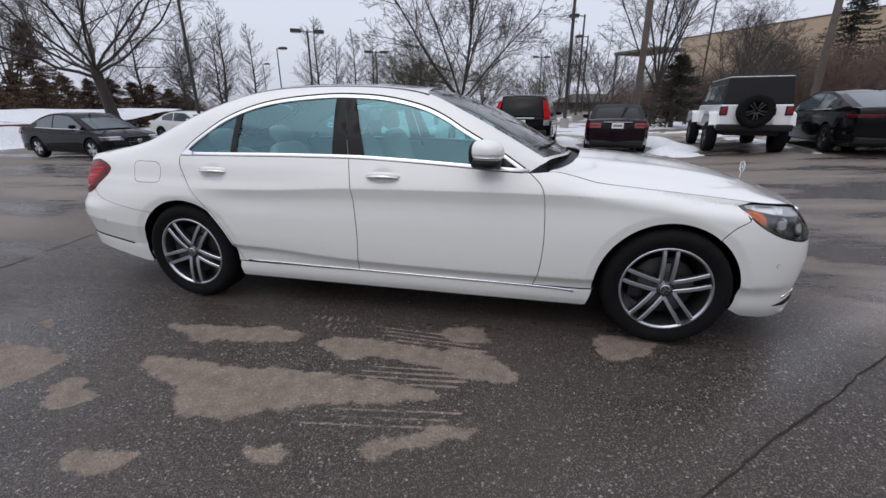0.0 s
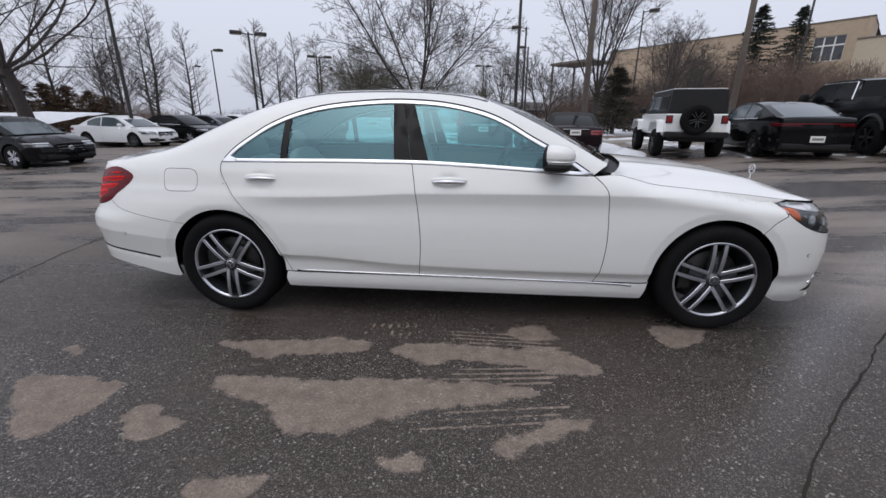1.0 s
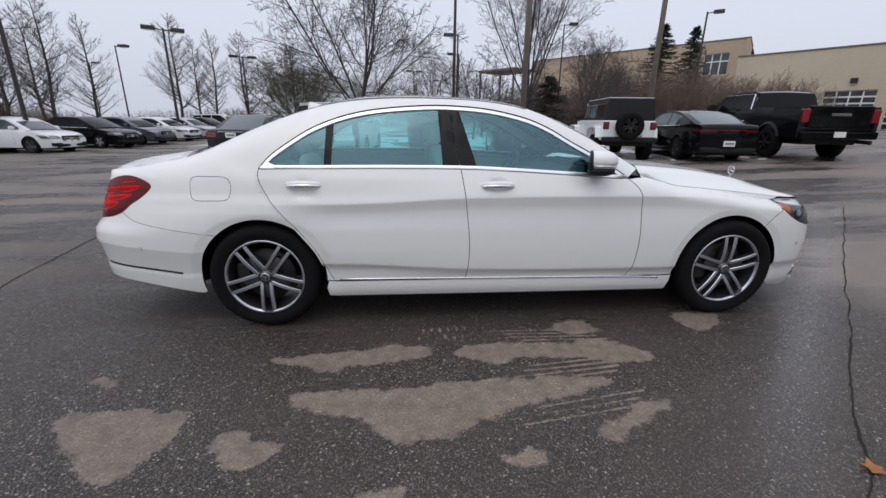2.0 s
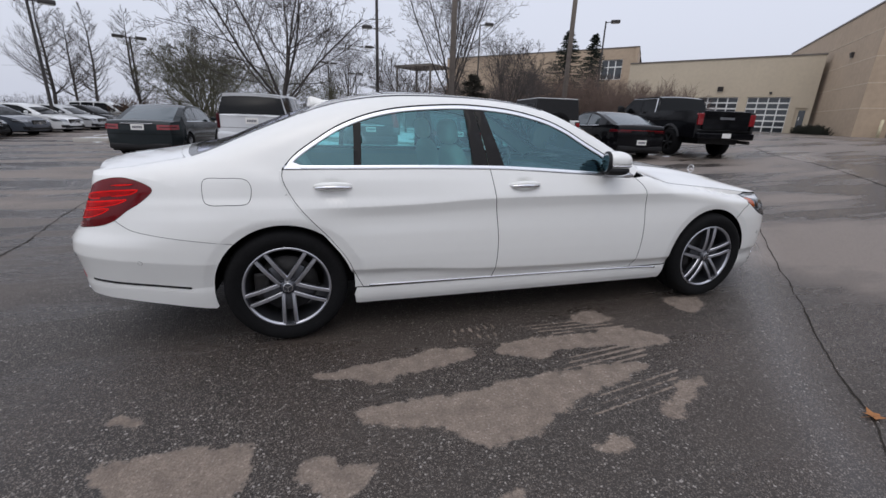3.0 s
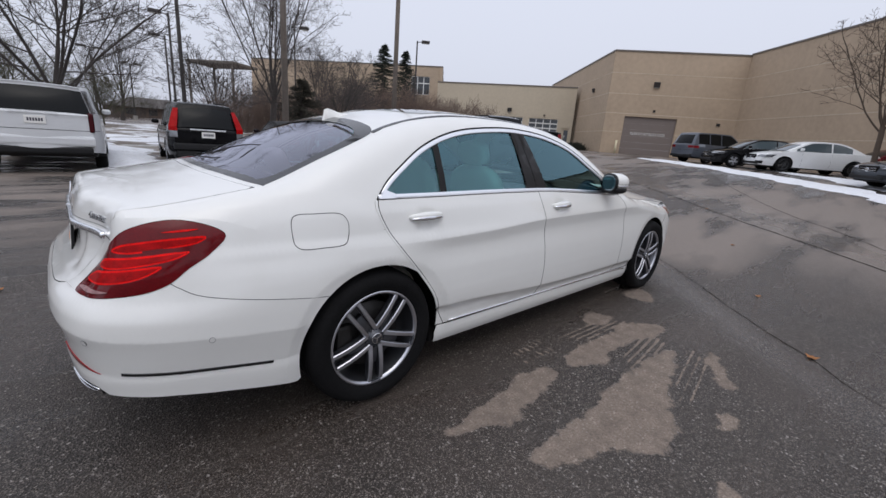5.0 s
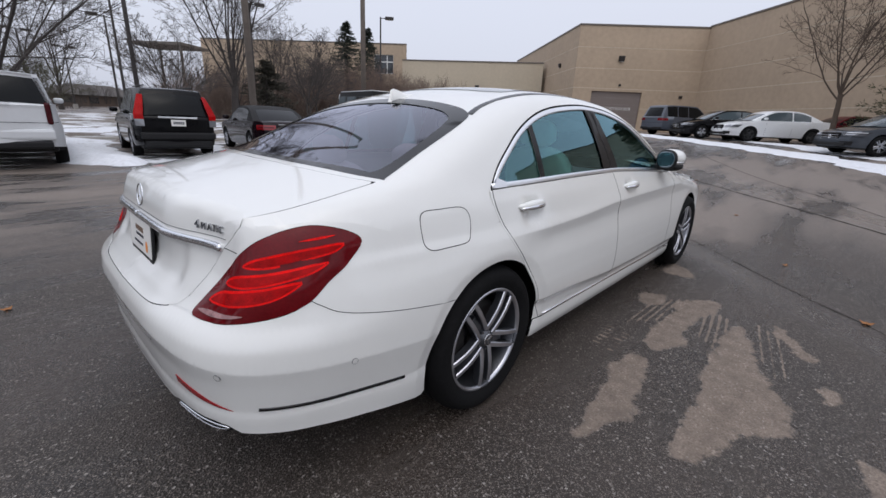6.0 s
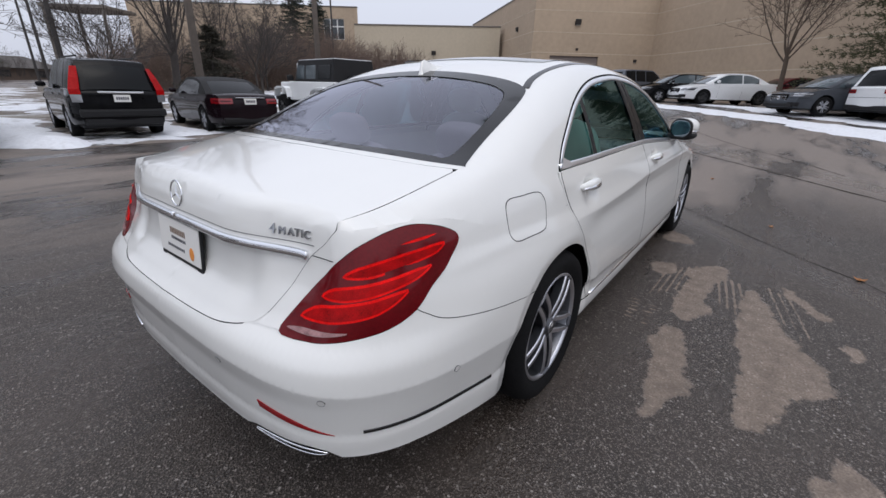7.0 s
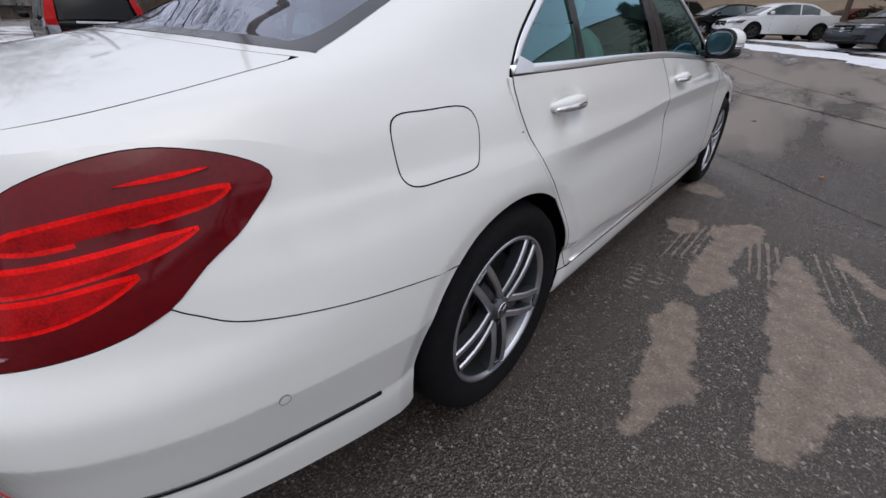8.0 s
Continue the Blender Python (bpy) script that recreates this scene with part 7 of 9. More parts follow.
    def knobbly(mm, name):
        w = empty(name, mm)
        w.parent = car
        bm = bmesh.new()
        turned(bm, [(0.22, 0.02), (0.26, -0.005), (0.36, -0.005), (0.395, 0.03), (0.40, 0.10), (0.40, 0.17), (0.385, 0.24), (0.3, 0.26), (0.2, 0.25)], 30)
        part("tyre", bm, RUBBER, w)
        bm = bmesh.new()
        turned(bm, [(0.225, 0.015), (0.215, 0.0), (0.20, 0.02), (0.17, 0.07), (0.01, 0.06)], 30, index=1)
        for k in range(5):
            for q in (-1, 1):
                spoke_bar(bm, 0.03, 0.215, 0.016, 0.016, q * 0.02, q * 0.04, 0.02, 0.0, 0.04, k * 2 * math.pi / 5 + 0.3)
        part("rim", bm, [BLACKALLOY, SEAM], w)
    for x in (-1.28, 1.42):
        for s in (1, -1):
            knobbly(pose(x, -s * 0.90, 0.40, 0, 0, 0 if s > 0 else 180), "wheel")
    knobbly(pose(-2.27, 0.05, 1.06, 0, 0, -90), "spare_wheel")
    return car


off_roader(parked(7.65, 8.95, 9, 4.1))


def pickup(m):
    """A black crew-cab pickup with a chrome window line and a long bed."""
    car = empty("pickup_truck", m, "black crew-cab pickup truck on black wheels", "car", row)
    W2 = 1.02
    for s in (1, -1):
        loop = [(-2.95, 0.62), (-2.95, 1.42), (-0.95, 1.45), (-0.90, 1.36), (1.25, 1.34), (2.55, 1.30), (2.85, 1.15), (2.90, 0.62)]
        arch = [(1.95 + 0.50 * math.cos(radians(a)), 0.46 + 0.50 * math.sin(radians(a))) for a in np.linspace(19, 161, 16)] + [(-1.75 + 0.50 * math.cos(radians(a)), 0.46 + 0.50 * math.sin(radians(a))) for a in np.linspace(19, 161, 16)]
        v, f = skin([dense(np.array(loop + arch), 0.25)], lambda x, z: np.stack([x, -(W2 - 0.05 * np.clip((z - 1.0) / 0.4, 0, 1) ** 2 - 0.06 * np.clip((x - 2.4) / 0.5, 0, 1) ** 2), z], -1), 0.25)
        v2, f2, idx = folded(v, f, 0.10, False)
        if s < 0:
            v2, f2 = flipped(v2, f2)
        part("body_side", sharpen(mesh_of("body_side", v2, f2, [P_BLACK, PLASTIC], idx), 35), None, car)
        for x in (-1.75, 1.95):
            bm = bmesh.new()
            pts = [(x + r_ * math.cos(a), r2, 0.46 + r_ * math.sin(a)) for a in np.linspace(0.3, math.pi - 0.3, 14) for r_, r2 in ((0.50, s * (W2 + 0.035)), (0.58, s * (W2 - 0.01)))]
            vv = [bm.verts.new(p) for p in pts]
            for k in range(13):
                bm.faces.new((vv[2 * k], vv[2 * k + 1], vv[2 * k + 3], vv[2 * k + 2]))
            part("wheel_lip", bm, PLASTIC, car)
            wh = empty("wheel", pose(x, -s * (W2 + 0.0), 0.43, 0, 0, 0 if s > 0 else 180))
            wh.parent = car
            bm = bmesh.new()
            turned(bm, [(0.27, 0.0), (0.30, -0.012), (0.39, -0.004), (0.43, 0.03), (0.43, 0.23), (0.40, 0.26), (0.25, 0.25)], 32)
            part("tyre", bm, RUBBER, wh)
            bm = bmesh.new()
            turned(bm, [(0.275, 0.0), (0.26, -0.006), (0.24, 0.03), (0.01, 0.05)], 32, index=1)
            for k in range(6):
                spoke_bar(bm, 0.03, 0.26, 0.035, 0.03, 0, 0, 0.0, 0.0, 0.04, k * math.pi / 3)
            part("rim", bm, [BLACKALLOY, SEAM], wh)
        loop = [(-0.90, 1.36), (-0.72, 1.88), (-0.5, 1.93), (0.75, 1.93), (1.05, 1.86), (1.72, 1.35)]
        v, f = skin([dense(np.array(loop), 0.2)], lambda x, z: np.stack([x, -(W2 - 0.06 - 0.24 * (z - 1.35)), z], -1), 0.2)
        q = (v, [tuple(t) for t in f]) if s > 0 else flipped(v, f)
        part("cab_side", mesh_of("cab_side", *q, P_BLACK), None, car)
        for x0, x1, xa, xb2 in ((-0.66, 0.18, -0.55, 0.18), (0.28, 1.42, 0.28, 0.98)):
            lp = [(x0, 1.42), (x1, 1.42), (xb2, 1.84), (xa, 1.84)]
            v, f = skin([dense(np.array(lp), 0.2)], lambda x, z: np.stack([x, -(W2 - 0.052 - 0.24 * (z - 1.35)), z], -1), 0.2)
            q = (v, [tuple(t) for t in f]) if s > 0 else flipped(v, f)
            part("side_window", mesh_of("side_window", *q, PANE), None, car)
        bm = bmesh.new()
        ring = [(-0.68, 1.40), (-0.58, 1.86), (0.98, 1.87)]
        for p, q in zip(ring, ring[1:]):
            tube(bm, (p[0], -s * (W2 - 0.045 - 0.24 * (p[1] - 1.35)), p[1]), (q[0], -s * (W2 - 0.045 - 0.24 * (q[1] - 1.35)), q[1]), 0.016, 0.016, 6)
        part("window_chrome", bm, CHROME, car)
        bm = bmesh.new()
        box(bm, -2.99, -2.87, s * 0.80 - (0.0 if s > 0 else 0.19), s * 0.80 + (0.19 if s > 0 else 0.0), 1.00, 1.36, 0.03)
        part("tail_lamp", bm, TAILRED, car, "red tail lamp beside the tailgate")
        bm = bmesh.new()
        blob(bm, 1.30, s * 1.16, 1.50, 0.07, 0.13, 0.14, 4, 14, 8)
        part("door_mirror", bm, PLASTIC, car)
        bm = bmesh.new()
        box(bm, 2.72, 2.90, s * 0.66 - (0.0 if s > 0 else 0.28), s * 0.66 + (0.28 if s > 0 else 0.0), 1.0, 1.14, 0.03)
        part("headlamp", bm, LAMPCLEAR, car)
    bm = bmesh.new()
    rows = [[bm.verts.new((x, y * (0.98 if z < 1.5 else 0.80), z + 0.03 * (1 - y * y))) for y in np.linspace(-1, 1, 9)] for x, z in ((-0.92, 1.36), (-0.72, 1.88), (-0.5, 1.93), (0.75, 1.93), (1.05, 1.86), (1.72, 1.35))]
    for i, (a, b) in enumerate(zip(rows, rows[1:])):
        for k in range(8):
            fc = bm.faces.new((a[k], b[k], b[k + 1], a[k + 1]))
            fc.material_index = 1 if i in (0, 4) else 0
    part("cab_roof", bm, [P_BLACK, PANE], car)
    bm = bmesh.new()
    box(bm, 1.2, 2.85, -0.92, 0.92, 1.22, 1.36, 0.05)
    box(bm, 2.8, 2.95, -0.92, 0.92, 0.62, 1.2, 0.05)
    part("bonnet", bm, P_BLACK, car)
    bm = bmesh.new()
    box(bm, -2.98, -2.90, -0.80, 0.80, 0.86, 1.44, 0.03)
    tg = part("tailgate", bm, P_BLACK, car)
    bm = bmesh.new()
    box(bm, -2.992, -2.978, -0.25, 0.25, 1.18, 1.25, 0.004)
    part("lettering_bars", bm, P_GREY, tg)
    bm = bmesh.new()
    box(bm, -2.9, -0.92, -0.98, 0.98, 0.80, 0.86, 0.02)
    box(bm, -0.96, -0.90, -0.98, 0.98, 0.62, 1.38, 0.01)
    part("bed", bm, PLASTIC, car)
    bm = bmesh.new()
    box(bm, -3.10, -2.88, -0.98, 0.98, 0.58, 0.78, 0.04)
    part("rear_bumper", bm, P_BLACK, car)
    bm = bmesh.new()
    box(bm, -3.112, -3.095, -0.15, 0.15, 0.63, 0.77, 0.004)
    part("plate", bm, PLATE, car)
    bm = bmesh.new()
    box(bm, -2.8, 2.8, -0.70, 0.70, 0.42, 0.64, 0.05)
    part("underside", bm, PLASTIC, car)
    bm = bmesh.new()
    tube(bm, (-2.6, -0.75, 0.52), (-3.08, -0.85, 0.50), 0.05, 0.055, 12)
    part("exhaust_pipe", bm, BRAKE, car)
    return car


pickup(parked(12.55, 7.2, 9, 5.9))
# the cars to the far side and the facing row
vehicle("coupe_saloon", COUPE, P_BLACK, parked(-10.3, 8.15, 97, 4.65, False), "black coupe-like saloon beside a snow bank", plate=False, group=row, glass_mat=LIGHTPANE)
vehicle("hatchback_saloon", COUPE, P_WHITE, parked(-13.2, 15.9, 98, 4.65, False), "white compact saloon at the end of a row", plate=False, group=row, wheel_mat=GREYALLOY, glass_mat=LIGHTPANE)
for k, (sp, col, words) in enumerate(((SALOON, P_BLACK, "black saloon"), (SALOON, P_BLUEGREY, "dark blue-grey saloon"), (SALOON, P_WHITE, "white saloon"), (SALOON, P_SILVER, "silver saloon"), (SALOON, P_BLACK, "black saloon"), (SUV, P_WHITE, "white SUV"), (SUV, P_SILVER, "silver SUV"))):
    vehicle("row_car", sp, col, parked(-12.6 + 0.12 * k, 19.0 + 2.9 * k, 99, sp["L"], False), words + " parked nose out in the far row", plate=False, group="cars in the far row")
wall_row = "cars before the tall wall"
vehicle("white_coupe", dict(SALOON, L=4.7), P_WHITE, parked(23.5, 2.85, -38, 4.7, False), "white saloon with black grille beside the tall wall", plate=False, group=wall_row, wheel_mat=BLACKALLOY, glass_mat=LIGHTPANE)
vehicle("wall_saloon", SALOON, P_BLACK, parked(24.2, 5.0, -38, 4.75, False), "black saloon beside the white one", plate=False, group=wall_row, glass_mat=LIGHTPANE)
vehicle("wall_suv", SUV, P_BLUEGREY, parked(25.56, 6.75, 116, 4.55), "blue-grey SUV by the garage door", plate=False, group=wall_row)
vehicle("grey_hatchback", SALOON, P_SLATE, parked(19.1, -1.5, -38, 4.6, False), "slate-grey saloon with a wide grille on thin snow", plate=False, group=wall_row, glass_mat=LIGHTPANE)
vehicle("end_suv", SUV, P_WHITE, parked(18.2, -3.75, 140, 4.55), "white SUV parked with its dark-windowed tail to the lane", plate=False, group=wall_row)
vehicle("red_saloon", SALOON, P_RED, parked(29.2, 0.2, -38, 4.75, False), "dark red saloon in the second row", plate=False, group=wall_row)
vehicle("second_row_saloon", SALOON, P_GREY, parked(26.0, -3.2, -38, 4.75, False), "grey saloon in the second row", plate=False, group=wall_row)


# ---- buildings ----
STUCCO = mat("tan_wall_panels", (0.46, 0.357, 0.258), 0.85, scale=0.30, vary=0.13, bump=0.25, bump_scale=40)
STUCCO_L = mat("pale_tan_render", (0.53, 0.455, 0.345), 0.85, scale=0.4, vary=0.08, bump=0.2, bump_scale=40)
GROOVE = mat("pale_joint", (0.56, 0.475, 0.36), 0.9, scale=0.6, vary=0.2)
COPING = mat("coping_metal", (0.16, 0.14, 0.12), 0.5, metal=0.3)
GARAGE = mat("taupe_roller_door", (0.20, 0.165, 0.148), 0.6, scale=2, vary=0.05)
WHITEMETAL = mat("white_metal", (0.74, 0.74, 0.72), 0.4)
DOORGLASS = mat("dark_door_glass", (0.03, 0.035, 0.04), 0.08, coat=0.6)
BRICK = mat("dull_brown_brick", (0.13, 0.095, 0.075), 0.9, scale=1, vary=0.15)
ROOFGREY = mat("grey_shingle", (0.10, 0.09, 0.085), 0.9, scale=2, vary=0.2)
POLE = mat("bronze_pole", (0.055, 0.05, 0.048), 0.5, metal=0.4, scale=3, vary=0.15)
WOOD = mat("weathered_pole_wood", (0.16, 0.135, 0.115), 0.9, scale=4, vary=0.25, bump=0.3, bump_scale=30)
BARK = mat("grey_brown_bark", (0.052, 0.044, 0.040), 0.95, scale=5, vary=0.3, bump=0.4, bump_scale=30)
TWIG = mat("twig_bark", (0.072, 0.062, 0.057), 0.95, scale=3, vary=0.2)
WARMBARK = mat("brown_bark", (0.085, 0.062, 0.046), 0.95, scale=5, vary=0.3, bump=0.3, bump_scale=30)
BRUSH = mat("russet_brush", (0.165, 0.118, 0.096), 0.95, scale=2, vary=0.3)
NEEDLE = mat("dark_needles", (0.022, 0.030, 0.020), 0.8, scale=3, vary=0.3)
DUSKNEEDLE = mat("dusky_needles", (0.042, 0.038, 0.028), 0.9, scale=3, vary=0.3)
OLIVENEEDLE = mat("olive_needles", (0.060, 0.062, 0.026), 0.85, scale=3, vary=0.3)
BROWNNEEDLE = mat("brown_needles", (0.098, 0.062, 0.038), 0.9, scale=3, vary=0.3)
OLIVE = mat("olive_twigs", (0.070, 0.066, 0.040), 0.9, scale=3, vary=0.3)
def patchy(name, a, b, lo, hi, scale, rough_a=0.7, rough_b=0.9, bump=0.6):
    """One ground cover that gives way to another in ragged patches, with grain in both."""
    m = mat(name, a, rough_a, bump=bump, bump_scale=9)
    nt = m.node_tree
    bs = nt.nodes["Principled BSDF"]
    tc = nt.nodes.new("ShaderNodeTexCoord")
    n1, n2, ad, rm, mx, gr = (nt.nodes.new(k) for k in ("ShaderNodeTexNoise", "ShaderNodeTexNoise", "ShaderNodeMath", "ShaderNodeMapRange", "ShaderNodeMix", "ShaderNodeMix"))
    n1.inputs["Scale"].default_value, n1.inputs["Detail"].default_value, n1.inputs["Roughness"].default_value = scale, 9, 0.62
    n2.inputs["Scale"].default_value, n2.inputs["Detail"].default_value = scale * 14, 5
    ad.operation = "MULTIPLY_ADD"
    ad.inputs[1].default_value = 0.22
    rm.inputs["From Min"].default_value, rm.inputs["From Max"].default_value = lo, hi
    for n in (n1, n2):
        nt.links.new(tc.outputs["Object"], n.inputs["Vector"])
    nt.links.new(n2.outputs["Fac"], ad.inputs[0])
    nt.links.new(n1.outputs["Fac"], ad.inputs[2])
    nt.links.new(ad.outputs[0], rm.inputs["Value"])
    for x in (mx, gr):
        x.data_type = "RGBA"
    mx.inputs["A"].default_value, mx.inputs["B"].default_value = (*a, 1), (*b, 1)
    nt.links.new(rm.outputs[0], mx.inputs["Factor"])
    gr.blend_type = "MULTIPLY"
    gr.inputs["Factor"].default_value = 0.35
    nt.links.new(mx.outputs["Result"], gr.inputs["A"])
    nt.links.new(n2.outputs["Fac"], gr.inputs["B"])
    nt.links.new(gr.outputs["Result"], bs.inputs["Base Color"])
    return m


SNOW = patchy("old_snow", (0.88, 0.90, 0.94), (0.34, 0.31, 0.29), 0.70, 0.86, 0.9, 0.6, bump=0.8)
SLUSH = patchy("melting_slush", (0.86, 0.88, 0.92), (0.055, 0.048, 0.043), 0.60, 0.68, 1.1, 0.5, bump=0.8)
BEDMIX = patchy("bed_snow_and_grass", (0.82, 0.84, 0.88), (0.15, 0.115, 0.080), 0.54, 0.64, 0.35, 0.7, bump=0.7)
CURB = mat("concrete_kerb", (0.36, 0.34, 0.31), 0.9, scale=2, vary=0.15)
LEAF = mat("fallen_leaf", (0.30, 0.13, 0.045), 0.8, scale=30, vary=0.25)
LAMPGLASS = mat("lamp_lens", (0.45, 0.45, 0.42), 0.3)


def wall_frame(p, q):
    """A frame whose x runs along the wall from p to q, whose y points out of the wall to the lot, z up."""
    d = Vector((q[0] - p[0], q[1] - p[1], 0))
    return Matrix.Translation((p[0], p[1], 0)) @ Matrix.Rotation(math.atan2(d.y, d.x), 4, "Z"), d.length


def wall(name, p, q, z0, z1, mt, openings=(), thick=0.35, joints=(), label="", step=0.0):
    """A wall from p to q seen from its right-hand side, with openings cut through and horizontal joints standing proud."""
    m, L = wall_frame(p, q)
    ob = empty(name, m, label, "wall", kind="structure")
    cuts = sorted({0.0, L, *[v for o in openings for v in o[:2]]})
    for a, b in zip(cuts, cuts[1:]):
        spans, z = [], z0
        for o in sorted(openings, key=lambda o: o[2]):
            if o[0] <= a + 1e-6 and b <= o[1] + 1e-6:
                if o[2] > z:
                    spans.append((z, o[2]))
                z = o[3]
        spans.append((z, z1))
        for lo, hi in spans:
            if hi - lo > 0.01:
                bm = bmesh.new()
                box(bm, a, b, 0.0, thick, lo, hi)
                part("wall_panel", bm, mt, ob)
    for z in joints:
        pieces = [(0.0, L)]
        for o in openings:
            if o[2] < z < o[3]:
                pieces = [(a, b) for x0, x1 in pieces for a, b in ((x0, min(x1, o[0])), (max(x0, o[1]), x1)) if b - a > 0.01]
        for a, b in pieces:
            bm = bmesh.new()
            box(bm, a, b, -0.012, 0.01, z - 0.030, z + 0.030)
            part("joint", bm, GROOVE, ob)
    bm = bmesh.new()
    box(bm, -0.02, L + 0.02, -0.06, thick + 0.05, z1, z1 + 0.14, 0.02)
    part("coping", bm, COPING, ob)
    return ob, m, L


C0, C1, C2, C3 = (54.4, 36.4), (36.85, 17.85), (43.7, 9.1), (21.7, -14.65)
zg = float(ground_z(38, 15)) - 0.6
TOP = 9.86
# the tall block: flank, garage front, long right wall
wall("wall_flank", C0, C1, zg, TOP, STUCCO, joints=[3.0, 4.65, 6.35, 8.1], label="tan panelled flank of the tall block")
m_g = wall_frame(C1, C2)[0]
base_g = float(ground_z(38.5, 14.5)) - 0.02
gar = (1.72, 6.25, base_g - 1, 4.42)
wall("wall_garage", C1, C2, zg, TOP, STUCCO, [gar], joints=[3.0, 4.65, 6.35, 8.1], label="tan panelled wall with a roller door")
wall("wall_long", C2, C3, zg, TOP + 0.1, STUCCO, joints=[3.0, 4.65, 6.35, 8.1], label="long tan panelled wall of the tall block")
bm = bmesh.new()
loop = [bm.verts.new((x, y, TOP - 0.3)) for x, y in (C0, C1, C2, C3, (60, -25), (75, 20))]
bm.faces.new(loop)
tagged(part("roof_tall", bm, ROOFGREY, None), "flat grey roof of the tall block", "roof", kind="structure")
# low block with glazed doors
D0, D1 = (34.1, 38.85), (43.0, 24.97)
base_l = float(ground_z(44, 27)) - 0.05
LOWTOP = 7.7
m_l = wall_frame(D0, D1)[0]
doors = [(11.5, 14.8, base_l - 1, 4.25), (7.3, 10.75, base_l - 1, 4.25), (3.1, 6.55, base_l - 1, 4.25)]
ped = (15.35, 16.2, base_l - 1, 3.3)
wall("wall_low", D0, D1, base_l - 2, LOWTOP, STUCCO_L, doors + [ped], label="pale tan low wall with glazed doors")
bm = bmesh.new()
bm.faces.new([bm.verts.new((x, y, LOWTOP - 0.2)) for x, y in (D0, D1, (56, 38), (46, 50))])
tagged(part("roof_low", bm, ROOFGREY, None), "flat grey roof of the low block", "roof", kind="structure")


def roller_door(m, x0, x1, z0, z1):
    ob = empty("roller_door", m, "closed taupe sectional garage door with white lettering", "door", kind="structure")
    n = 6
    for k in range(n):
        bm = bmesh.new()
        box(bm, x0, x1, 0.16, 0.22, z0 + (z1 - z0) * k / n + 0.003, z0 + (z1 - z0) * (k + 1) / n - 0.002, 0.002)
        part("panel", bm, GARAGE, ob)
    cu = bpy.data.curves.new("sign", "FONT")
    cu.body, cu.size, cu.extrude, cu.align_x = "PLEASE DO NOT BLOCK DOOR", 0.36, 0.004, "CENTER"
    tmp = bpy.data.objects.new("tmp", cu)
    scene.collection.objects.link(tmp)
    bpy.context.view_layer.update()
    me = bpy.data.meshes.new_from_object(tmp.evaluated_get(bpy.context.evaluated_depsgraph_get()))
    bpy.data.objects.remove(tmp)
    bpy.data.curves.remove(cu)
    w = max(v.co.x for v in me.vertices) - min(v.co.x for v in me.vertices)
    me.transform(Matrix.Translation(((x0 + x1) / 2, 0.152, z0 + (z1 - z0) * 0.53)) @ pose(0, 0, 0, 90, 0, 0) @ Matrix.Diagonal(((x1 - x0) * 0.67 / w, 1, 1, 1)))
    me.materials.clear()
    me.materials.append(WHITEMETAL)
    part("lettering", me, None, ob, "white painted warning lettering")


roller_door(m_g, gar[0], gar[1], base_g, gar[3])


def bollard(x, y, z):
    bm = bmesh.new()
    tube(bm, (x, y, z - 0.1), (x, y, z + 1.15), 0.09, 0.09, 14)
    blob(bm, x, y, z + 1.15, 0.09, 0.09, 0.05, 2, 14, 6)
    tagged(part("bollard", bm, mat("cream_bollard", (0.62, 0.56, 0.38), 0.6), None, smooth=True), "cream steel bollard beside the garage door", "bollard")


bp = m_g @ Vector((gar[0] - 0.45, -0.5, 0))
bollard(bp.x, bp.y, float(ground_z(bp.x, bp.y)))


def glazed_door(m, x0, x1, z0, z1, cols=4, rows=6):
    ob = empty("glazed_door", m, "white-framed glazed overhead door", "door", kind="structure")
    bm = bmesh.new()
    box(bm, x0, x1, 0.20, 0.22, z0, z1)
    part("pane", bm, DOORGLASS, ob)
    for k in range(cols + 1):
        x = x0 + (x1 - x0) * k / cols
        bm = bmesh.new()
        box(bm, x - 0.05, x + 0.05, 0.14, 0.21, z0, z1, 0.01)
        part("stile", bm, WHITEMETAL, ob)
    for k in range(rows + 1):
        z = z0 + (z1 - z0) * k / rows
        bm = bmesh.new()
        box(bm, x0, x1, 0.13, 0.205, z - 0.065, z + 0.065, 0.01)
        part("rail", bm, WHITEMETAL, ob)


for o in doors:
    glazed_door(m_l, o[0], o[1], base_l, o[3])
pd = empty("service_door", m_l, "pale service door with a tall glass pane", "door", kind="structure")
bm = bmesh.new()
box(bm, ped[0], ped[1], 0.12, 0.18, base_l, ped[3], 0.01)
part("leaf", bm, STUCCO_L, pd)
bm = bmesh.new()
box(bm, ped[0] + 0.25, ped[1] - 0.12, 0.10, 0.125, base_l + 0.25, ped[3] - 0.2, 0.01)
part("pane", bm, DOORGLASS, pd)
bm = bmesh.new()
box(bm, ped[0] + 0.35, ped[1] - 0.45, 0.09, 0.10, base_l + 1.2, base_l + 1.5)
part("notice", bm, PLATE, pd)


def wall_lamp(m, x, z, s=1.0):
    ob = empty("wall_lamp", m, "bronze wall lamp housing", "lamp")
    bm = bmesh.new()
    box(bm, x - 0.3 * s, x + 0.3 * s, -0.32 * s, 0.0, z - 0.28 * s, z + 0.28 * s, 0.06 * s)
    for v in bm.verts:
        if v.co.z < z and v.co.y < -0.1 * s:
            v.co.y += 0.12 * s
    part("housing", bm, POLE, ob)
    bm = bmesh.new()
    box(bm, x - 0.22 * s, x + 0.22 * s, -0.2 * s, -0.05 * s, z - 0.30 * s, z - 0.27 * s)
    part("lens", bm, LAMPGLASS, ob)


